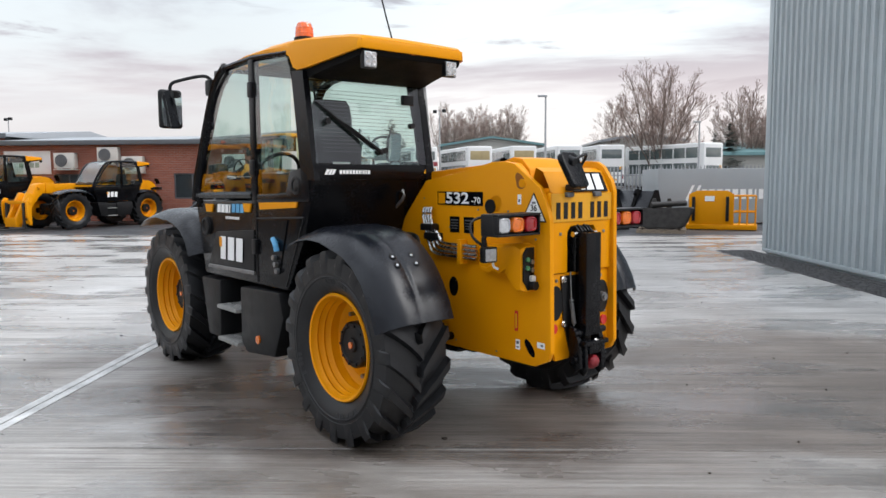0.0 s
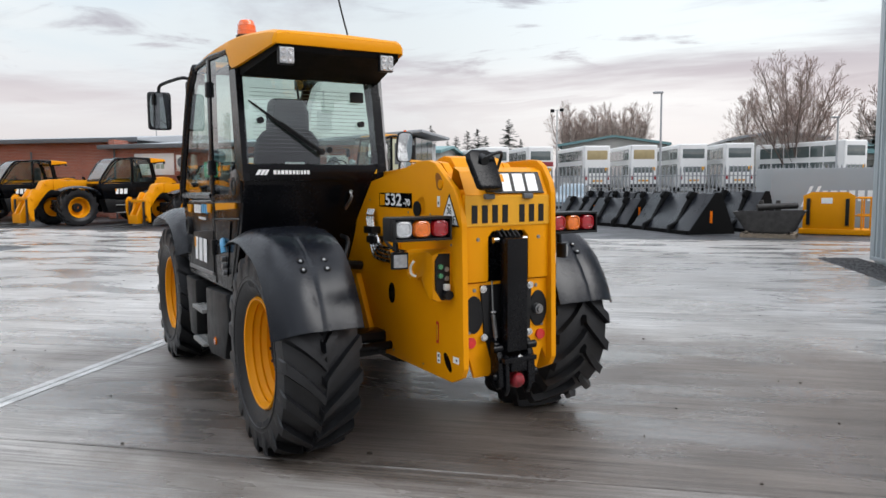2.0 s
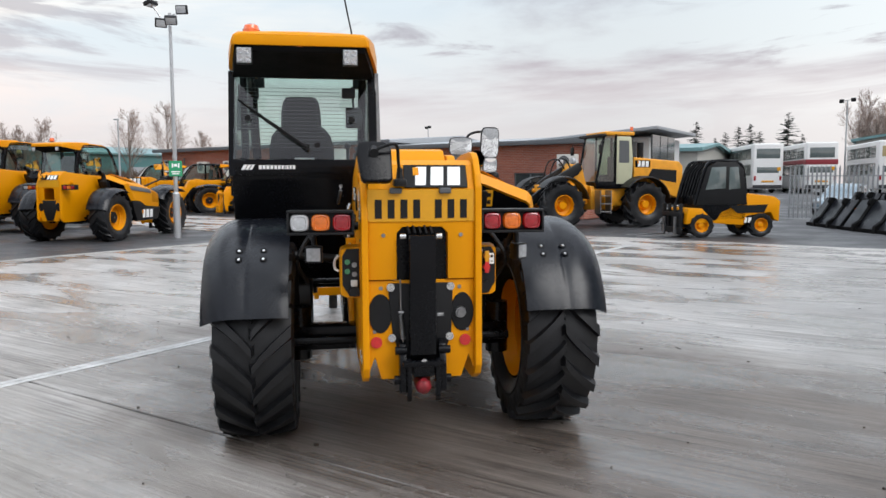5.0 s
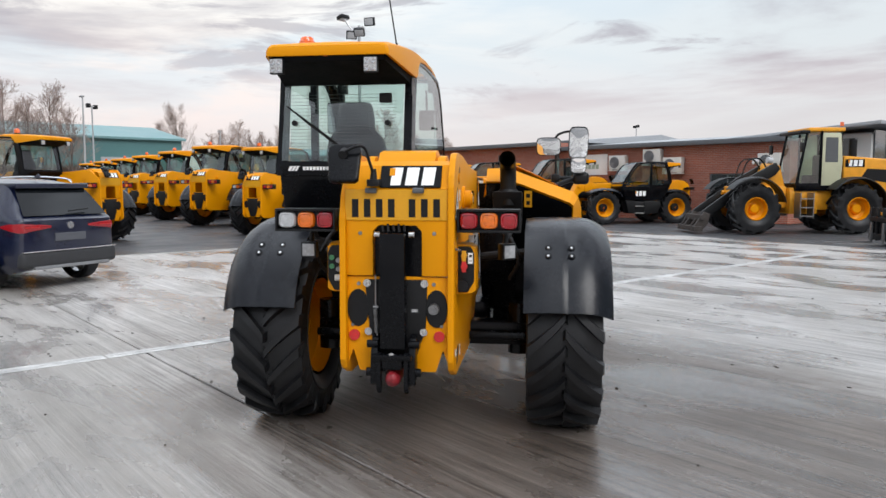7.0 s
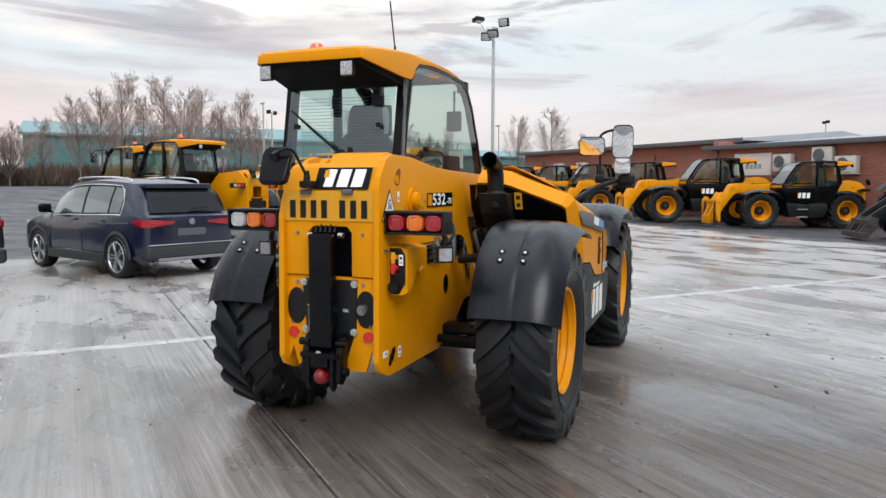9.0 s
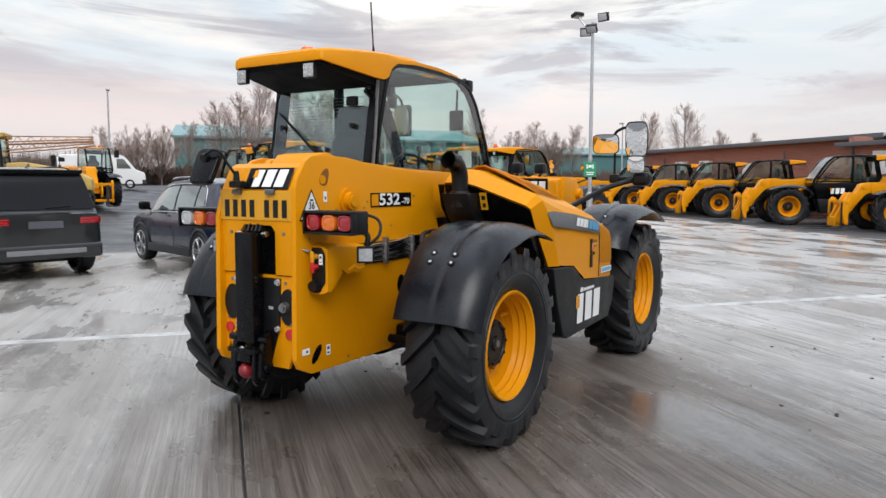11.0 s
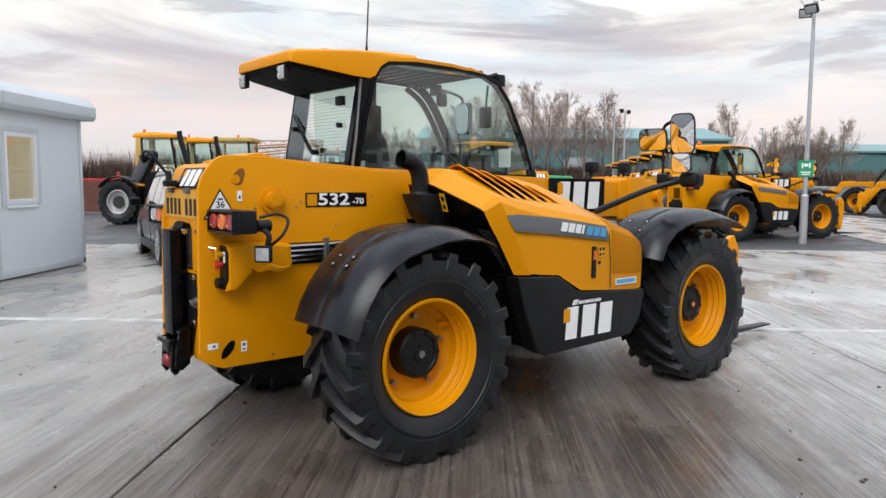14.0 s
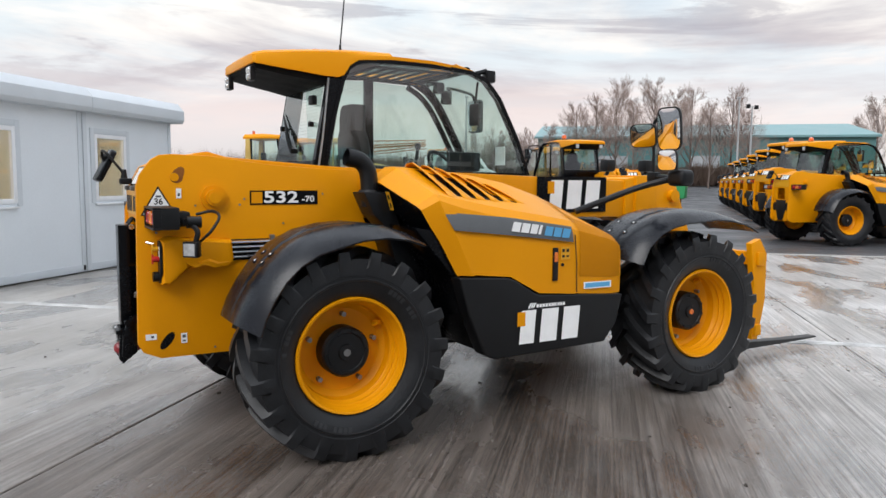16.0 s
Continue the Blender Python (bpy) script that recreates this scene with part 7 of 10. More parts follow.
def smooth_stations(st, n=4):
    """More stations in between, along a soft curve through the given ones."""
    out = []
    for i in range(len(st) - 1):
        p0, p1, p2, p3 = st[max(0, i - 1)], st[i], st[i + 1], st[min(len(st) - 1, i + 2)]
        for k in range(n):
            f = k / n
            row = []
            for c, (a, b, d, e) in enumerate(zip(p0, p1, p2, p3)):
                if c == 0:
                    row.append(b + (d - b) * f)
                else:
                    m1 = (d - a) / (p2[0] - p0[0]) * (p2[0] - p1[0])
                    m2 = (e - b) / (p3[0] - p1[0]) * (p2[0] - p1[0])
                    row.append((2 * f ** 3 - 3 * f ** 2 + 1) * b + (f ** 3 - 2 * f ** 2 + f) * m1 + (-2 * f ** 3 + 3 * f ** 2) * d + (f ** 3 - f ** 2) * m2)
            out.append(tuple(row))
    return out + [st[-1]]


def make_suv(paint, length, width, height, wheelbase, tail, label):
    """A parked estate-like car, rear axle at y = 0, nose to +y. tail: 'low' lamps set in the gate or 'high' square back."""
    car = new("car")
    tagged(car, label, "car", "cars parked on the concrete")
    ro = (length - wheelbase) * 0.45           # rear overhang
    hw = width / 2
    y_r, y_f = -ro, length - ro
    zb = height * (0.585 if tail == "high" else 0.635)                        # belt line
    square = tail == "high"
    # stations along the car: y, half width, sill, bumper-line height, belt height, roof height, roof half width
    if square:
        rear = [(y_r, hw * 0.83, 0.44, 0.66, zb - 0.02, zb, hw * 0.80), (y_r + 0.06, hw * 0.91, 0.38, 0.68, zb, zb + 0.06, hw * 0.78), (y_r + 0.27, hw * 0.965, 0.33, 0.70, zb + 0.01, height - 0.10, hw * 0.70),
                (y_r + 0.46, hw * 0.985, 0.31, 0.70, zb + 0.01, height - 0.035, hw * 0.695), (y_r + 1.1, hw, 0.29, 0.70, zb, height, hw * 0.70), (y_r + 1.9, hw, 0.29, 0.70, zb - 0.01, height - 0.005, hw * 0.70)]
    else:
        rear = [(y_r, hw * 0.84, 0.36, 0.62, zb - 0.04, zb - 0.02, hw * 0.80), (y_r + 0.07, hw * 0.92, 0.30, 0.64, zb - 0.01, zb + 0.03, hw * 0.79), (y_r + 0.43, hw * 0.97, 0.26, 0.66, zb, height - 0.16, hw * 0.70),
                (y_r + 0.66, hw * 0.985, 0.24, 0.68, zb, height - 0.065, hw * 0.70), (y_r + 1.2, hw, 0.22, 0.68, zb - 0.01, height - 0.015, hw * 0.715), (y_r + 1.9, hw, 0.22, 0.68, zb - 0.03, height, hw * 0.725)]
    st = rear + [(y_f - 2.0, hw, 0.24, 0.68, zb - 0.04, height - 0.06, hw * 0.72), (y_f - 1.55, hw, 0.24, 0.68, zb - 0.06, height - 0.27, hw * 0.71), (y_f - 1.12, hw * 0.99, 0.24, 0.68, zb - 0.08, zb - 0.03, hw * 0.74),
                 (y_f - 0.60, hw * 0.96, 0.26, 0.64, zb - 0.15, zb - 0.10, hw * 0.70), (y_f - 0.16, hw * 0.86, 0.30, 0.58, zb - 0.28, zb - 0.24, hw * 0.62), (y_f, hw * 0.70, 0.36, 0.50, zb - 0.40, zb - 0.37, hw * 0.5)]
    st = smooth_stations(st)
    bm = B()
    rows = []
    for y, w, zs, zm, zk, zr, rw in st:
        half = [(w * 0.90, y, zs), (w * 0.985, y, zs + 0.10), (w, y, zm), (w * 0.985, y, (zm + zk) / 2 + 0.06), (w * 0.955, y, zk), ((w * 0.955 + rw) / 2 + 0.015, y, (zk + zr) / 2), (rw, y, zr - 0.03 * (zr > zk + 0.1)), (rw * 0.6, y, zr + 0.012 * (zr > zk + 0.1)), (0, y, zr + 0.02 * (zr > zk + 0.1))]
        rows.append(half + [(-x, yy, z) for x, yy, z in half[-2::-1]])
    loft(bm, rows)
    bm.verts.ensure_lookup_table()
    n = len(rows[0])
    bm.faces.new([bm.verts[k] for k in range(n)])
    bm.faces.new([bm.verts[len(bm.verts) - 1 - k] for k in range(n)])
    body = part("body", bm, paint, car, angle=40)

    def side(y, f):
        """A place on the flank between belt (f = 0) and roof edge (f = 1)."""
        for a, b in zip(st, st[1:]):
            if a[0] <= y <= b[0]:
                s = (y - a[0]) / (b[0] - a[0])
                v = [p + (q - p) * s for p, q in zip(a, b)]
                w, zk, zr, rw = v[1], v[4], v[5], v[6]
                mid = ((w * 0.955 + rw) / 2 + 0.015, (zk + zr) / 2)
                top = (rw, zr - 0.03 * (zr > zk + 0.1))
                if f < 0.5:
                    return w * 0.955 + (mid[0] - w * 0.955) * f * 2, zk + (mid[1] - zk) * f * 2
                return mid[0] + (top[0] - mid[0]) * (f - 0.5) * 2, mid[1] + (top[1] - mid[1]) * (f - 0.5) * 2
        return hw, zb
    # side windows in one dark surround, with a bright strip round the group
    first, last_y = y_r + (0.50 if square else 0.74), y_f - 1.50
    splits = [first + 0.05, y_r + 1.12, y_r + 1.18, y_r + 2.0, y_r + 2.08, last_y - 0.06]

    def slope(y, f):
        """Glass ends narrow down where the pillars lean."""
        g = min(1.0, 0.45 + (y - first) / 0.16 * 0.55) if not square else 1.0
        return f * max(0.25, min(1.0, g))

    for s in (-1, 1):
        bm = B()
        loft(bm, [[(s * (side(y, f)[0] + 0.004), y, side(y, f)[1]) for f in (slope(y, 0.035), slope(y, 0.3), slope(y, 0.5), slope(y, 0.7), slope(y, 0.88))] for y in [first + (last_y - first) * k / 20 for k in range(21)]])
        part("window_surround", bm, GLOSS_BLACK, car)
        for a, b in zip(splits[::2], splits[1::2]):
            bm = B()
            loft(bm, [[(s * (side(y, f)[0] + 0.009), y, side(y, f)[1]) for f in (slope(y, 0.08), slope(y, 0.3), slope(y, 0.5), slope(y, 0.7), slope(y, 0.83))] for y in [a + (b - a) * k / 7 for k in range(8)]])
            part("side_window", bm, CARPANE, car, "tinted side window")
        ys = [first + (last_y - first) * k / 20 for k in range(21)]
        ring = [(y, slope(y, 0.02)) for y in ys] + [(y, slope(y, 0.89)) for y in ys[::-1]]
        bm = B()
        tube(bm, [(s * (side(y, f)[0] + 0.005), y, side(y, f)[1]) for y, f in ring + ring[:1]], 0.011, 6)
        part("window_trim", bm, CHROME if not square else GLOSS_BLACK, car)
        if not square:
            # crease along the shoulder
            bm = B()
            tube(bm, [(s * (hw * (0.978 if 0.3 < y - y_r < 4.0 else 0.955) + 0.002), y, zb - 0.125 - 0.012 * (y - y_r)) for y in [y_r + 0.45 + 3.3 * k / 12 for k in range(13)]], 0.007, 6)
            part("shoulder_crease", bm, paint, car)
        bm = B()
        rx = hw * 0.70
        tube(bm, curve_pts([(s * rx, y_r + 0.72, height - 0.06), (s * rx, y_r + 0.88, height + 0.005), (s * rx, y_r + 1.6, height + 0.035), (s * rx, y_f - 2.25, height + 0.02), (s * rx, y_f - 2.05, height - 0.05)], 4), 0.017, 6)
        part("roof_rail", bm, CHROME if not square else GLOSS_BLACK, car)
        # mirror
        bm = B()
        my = y_f - 1.62
        box(bm, s * (hw + 0.02) - 0.02, s * (hw + 0.02) + 0.02, my - 0.05, my + 0.02, zb - 0.01, zb + 0.03, 0.01)
        box(bm, s * (hw + 0.13) - 0.11, s * (hw + 0.13) + 0.11, my - 0.06, my + 0.07, zb + 0.0, zb + 0.17, 0.06, 4)
        part("wing_mirror", bm, GLOSS_BLACK, car)
        # handles
        for hy in (y_r + 1.22, y_r + 2.2):
            bm = B()
            box(bm, s * hw * 0.985 - 0.014, s * hw * 0.985 + 0.018, hy, hy + 0.19, zb - 0.115, zb - 0.085, 0.01)
            part("door_handle", bm, paint if not square else GLOSS_BLACK, car)
        # shut lines
        bm = B()
        for ly in (y_r + 1.12, y_r + 2.02, y_f - 1.50):
            for z0, z1, xx0, xx1 in ((0.32, 0.68, 0.987, 1.0), (0.68, zb - 0.02, 1.0, 0.958)):
                tube(bm, [(s * (hw * xx0 + 0.0005), ly, z0), (s * (hw * xx1 + 0.0005), ly, z1)], 0.005, 4)
        part("door_gap", bm, BLACK, car)
        # arches and sill
        for wy in (0, wheelbase):
            bm = B()
            arc = [(wy + 0.455 * math.cos(a), 0.35 + 0.46 * math.sin(a)) for a in (math.pi * k / 14 for k in range(15))]
            inn = [(wy + 0.395 * math.cos(a), 0.35 + 0.40 * math.sin(a)) for a in (math.pi * k / 14 for k in range(15))]
            loft(bm, [[(s * (hw * 1.0 + 0.001), a[0], a[1]) for a in arc], [(s * (hw * 1.0 + 0.014), a[0] * 0.97 + wy * 0.03, a[1] * 0.97) for a in arc], [(s * (hw * 1.0 + 0.016), b[0], b[1]) for b in inn], [(s * (hw - 0.25), b[0], b[1]) for b in inn]])
            part("wheel_arch", bm, ARCH, car)
            # the body is not cut here: a solid black disc paints the arch's inner shade
            bm = B()
            prism(bm, inn, "x", s * (hw - 0.22), s * (hw + 0.002))
            part("arch_hollow", bm, BLACK, car)
        bm = B()
        box(bm, s * hw - 0.03, s * hw + 0.016, 0.42, wheelbase - 0.42, 0.24, 0.40, 0.015)
        part("sill", bm, ARCH, car)
        if not square:
            bm = B()
            box(bm, s * hw + 0.010, s * hw + 0.022, 0.50, wheelbase - 0.50, 0.400, 0.418, 0.003)
            part("sill_strip", bm, CHROME, car)
    # rear screen
    bm = B()
    a, b, c = st[4], st[8], st[12]
    z0 = zb + 0.09
    back = [q for q in st[4:9]]
    half = 0.83 if square else 0.80
    loft(bm, [[(x * (hw * half - (0.15 if square else 0.14) * hw * k / 4), q[0] - 0.012, q[5] + 0.022 - 0.010 * k / 4) for x in (-1, -0.8, -0.5, -0.2, 0.2, 0.5, 0.8, 1)] for k, q in enumerate(back)])
    part("rear_screen", bm, REARPANE, car, "dark tinted rear screen")
    bm = B()
    box(bm, -hw * 0.69, hw * 0.69, b[0] - 0.10, c[0] + 0.05, b[5] + 0.005, b[5] + 0.045 + (height - b[5]) * 0.25, 0.02)
    part("spoiler", bm, paint if not square else GLOSS_BLACK, car)
    bm = B()
    tube(bm, [(0.02, a[0] - 0.02, z0 + 0.02), (hw * 0.42, a[0] - 0.012, z0 + 0.05)], 0.012, 6)
    part("rear_wiper", bm, BLACK, car)
    # lamps
    for s in (-1, 1):
        bm = B()
        if square:
            around_tail = [(0.56, -0.008, 0.0, 0.105), (0.78, -0.008, 0.0, 0.11), (0.835, 0.0, 0.0, 0.115), (0.915, 0.06, 0.0, 0.115), (0.950, 0.16, 0.008, 0.095), (0.970, 0.27, 0.02, 0.065)]
        else:
            around_tail = [(0.36, -0.008, 0.062, 0.035), (0.55, -0.008, 0.04, 0.075), (0.78, -0.008, 0.015, 0.115), (0.845, 0.0, 0.0, 0.135), (0.915, 0.06, 0.0, 0.135), (0.955, 0.20, 0.03, 0.10), (0.975, 0.36, 0.07, 0.035)]
        zl = zb - (0.165 if square else 0.195)
        loft(bm, [[(s * (hw * fx * 0.985 + 0.010), y_r + dy - 0.004, zl + lo), (s * (hw * fx * 0.985 + 0.014), y_r + dy - 0.010, zl + lo + hh * 0.5), (s * (hw * fx * 0.985 + 0.010), y_r + dy - 0.004, zl + lo + hh), (s * (hw * fx * 0.93), y_r + dy + 0.03, zl + lo + hh), (s * (hw * fx * 0.93), y_r + dy + 0.03, zl + lo)] for fx, dy, lo, hh in around_tail], closed=True, cap=True)
        lamp = part("tail_lamp", bm, RED_LENS, car, "red wrap-round tail lamp")
        bm = B()
        box(bm, s * hw * 0.58, s * hw * 0.84, y_r - 0.022, y_r - 0.016, zb - 0.125, zb - 0.108)
        part("lamp_bar", bm, RED, lamp)
        bm = B()
        box(bm, s * hw * 0.62, s * hw * 0.86, y_r - 0.022, y_r + 0.02, 0.50, 0.545, 0.008)
        part("reflector", bm, RED_LENS, car)
        bm = B()
        box(bm, s * hw * 0.50, s * hw * 0.80, y_f - 0.16, y_f - 0.02, zb - 0.32, zb - 0.20, 0.03)
        part("head_lamp", bm, WHITE_LENS, car)
    # rear bumper
    bm = B()
    box(bm, -hw * 0.915, hw * 0.915, y_r - 0.035, y_r + 0.25, 0.34, 0.60, 0.08, 4)
    bumper = part("rear_bumper", bm, paint if square else ARCH, car)
    bm = B()
    box(bm, -hw * (0.72 if not square else 0.62), hw * (0.72 if not square else 0.62), y_r - 0.05, y_r + 0.1, 0.32 if not square else 0.43, 0.37 if not square else 0.515, 0.012)
    part("skid_strip", bm, SKID, bumper)
    if not square:
        bm = B()
        box(bm, -hw * 0.90, hw * 0.90, y_r - 0.042, y_r, 0.585, 0.602, 0.004)
        part("chrome_strip", bm, CHROME, bumper)
    # plate and badge
    bm = B()
    zp = zb - (0.17 if square else 0.28)
    box(bm, -0.27, 0.27, y_r - 0.014, y_r + 0.01, zp - 0.06, zp + 0.06, 0.004, 1)
    plate = part("number_plate", bm, material("car_plate_" + tail, (0.09, 0.095, 0.11), 0.5, vary=0.1), car, "dark blanked number plate")
    if not square:
        bm = B()
        rod(bm, (0, y_r - 0.016, zb - 0.105), (0, y_r + 0.02, zb - 0.105), 0.058, seg=20)
        part("badge", bm, CHROME, car)
    bm = B()
    prism(bm, [(y_r + 0.62, height + 0.01), (y_r + 0.80, height + 0.01), (y_r + 0.66, height + 0.075)], "x", -0.012, 0.012, 0.004, 1)
    part("roof_aerial", bm, paint, car)
    # wheels
    wr = 0.40 if square else 0.36
    w = simple_wheel(car, wr, 0.25, wr * 0.74, mat=ALLOY, spokes=5 if not square else 9)
    w.matrix_basis = pose(hw - 0.105, 0, wr)
    again(w, pose(hw - 0.105, wheelbase, wr, 20), car)
    again(w, pose(-hw + 0.105, 0, wr, 33, 0, 180), car)
    again(w, pose(-hw + 0.105, wheelbase, wr, 50, 0, 180), car)
    bm = B()
    box(bm, -hw * 0.8, hw * 0.8, 0.1, wheelbase - 0.1, 0.2, 0.34)
    part("floor_pan", bm, BLACK, car)
    return car


REARPANE = material("dark_rear_glass", (0.010, 0.012, 0.014), 0.10, vary=0.2, grain=1, rvary=0.02, spec=0.35)
CARPANE = material("tinted_car_glass", (0.10, 0.125, 0.122), 0.03, vary=0.2, grain=1, coat=1.0, rvary=0.02, spec=1.0)
NAVY = material("dark_blue_metallic", (0.0045, 0.008, 0.029), 0.30, 0.0, vary=0.1, grain=1.5, fine=300, coat=0.8, spec=0.4)
CARGREY = material("dark_grey_metallic", (0.0150, 0.0165, 0.0175), 0.32, 0.0, vary=0.1, grain=1.5, fine=300, coat=0.8, spec=0.4)

suv = make_suv(NAVY, 4.72, 1.84, 1.69, 2.88, "low", "dark blue family car with chrome window trim")
suv.matrix_basis = pose(-9.30, 4.66, 0, 0, 0, 115.5)
disco = make_suv(CARGREY, 4.97, 1.99, 1.86, 2.92, "high", "dark grey off-road car with square back")
disco.matrix_basis = pose(-9.15, 0.98, 0, 0, 0, 121.5)

# telehandlers in two rows
row_machine = make_telehandler(False)
tagged(row_machine, "yellow and black telehandler parked in a row on asphalt", "telehandler", "parked telehandlers")
BIGGER = Matrix.Diagonal((1.13, 1.16, 1.11, 1))          # a size larger than the near machine
spots = [(-17.45, 13.15, 25.5), (-23.3, 13.95, 25.5), (-29.0, 14.6, 24.5), (-34.9, 15.3, 25), (-40.7, 15.9, 24), (-46.5, 16.5, 25), (-52.5, 17.1, 24),
         (-18.1, 7.5, 117), (-22.9, 6.6, 116)]
for k, (x, y, r) in enumerate(spots):
    if k == 0:
        row_machine.matrix_basis = pose(x, y, lie(x, y) - 0.03, 0, 0, r) @ BIGGER
    else:
        copy_thing(row_machine, pose(x, y, lie(x, y) - 0.03, 0, 0, r) @ (BIGGER if k < 7 else Matrix.Diagonal((1.06, 1.08, 1.03, 1))))


def make_low_machine():
    """The older, lower model along the brick wall: black cab, yellow only on its rear visor."""
    lm = make_telehandler(False)
    tagged(lm, "yellow telehandler with low black cab and lowered boom", "telehandler", "telehandlers along the brick wall")
    for ob in list(lm.children):
        nm = ob.name.split(".")[0]
        if nm in ("wheel", "axle"):
            continue
        if nm in ("door_mirror", "mirror_arm", "side_mirror", "mirror_post", "beacon_base"):
            for sub in list(ob.children):
                bpy.data.objects.remove(sub)
            bpy.data.objects.remove(ob)
            continue
        for o2 in [ob] + list(ob.children):
            if o2.matrix_basis != Matrix():
                o2.matrix_basis = Matrix.Translation((0, 0, -0.12 if o2.matrix_basis.translation.z > 1.2 else 0.0)) @ o2.matrix_basis
                continue
            o2.data = o2.data.copy()
            for v in o2.data.vertices:
                if v.co.z > 0.85:
                    v.co.z = 0.85 + (v.co.z - 0.85) * 0.845
        if nm == "roof":
            ob.data.materials.append(GLOSS_BLACK)
            for f in ob.data.polygons:
                if f.center.y > 0.42:
                    f.material_index = 1
    # head frame of the boom, with its tilt ram
    bm = B()
    for x in (-0.20, 0.20):
        prism(bm, [(3.72, 1.18), (3.98, 1.24), (4.12, 1.0), (4.40, 0.42), (4.42, 0.16), (4.24, 0.14), (4.02, 0.62), (3.80, 0.90)], "x", x - 0.04, x + 0.08, 0.01)
    box(bm, -0.26, 0.34, 4.30, 4.42, 0.14, 0.44, 0.01)
    part("boom_head", bm, YELLOW, lm, "yellow head frame of the boom")
    bm = B()
    for x in (-0.86, -0.30):
        prism(bm, [(0.86, 0.84), (0.86, 0.50), (0.74, 0.42), (0.74, 0.84)], "x", x, x + 0.03)
    box(bm, -1.10, -0.30, 0.85, 1.85, 0.42, 0.84, 0.04)
    part("tank", bm, BLACK, lm, "black fuel tank between the wheels")
    return lm


LOW = Matrix.Diagonal((1.10, 1.12, 1.10, 1))
low_machine = make_low_machine()
for k, (x, y, r) in enumerate([(-13.85, 29.6, 154), (-18.5, 29.9, 153), (-24.5, 31.2, 153), (-28.5, 31.3, 154), (-32.3, 31.3, 153), (-36.4, 31.4, 153)]):
    if k == 0:
        low_machine.matrix_basis = pose(x, y, lie(x, y) - 0.03, 0, 0, r) @ LOW
    else:
        copy_thing(low_machine, pose(x, y, lie(x, y) - 0.03, 0, 0, r) @ LOW)


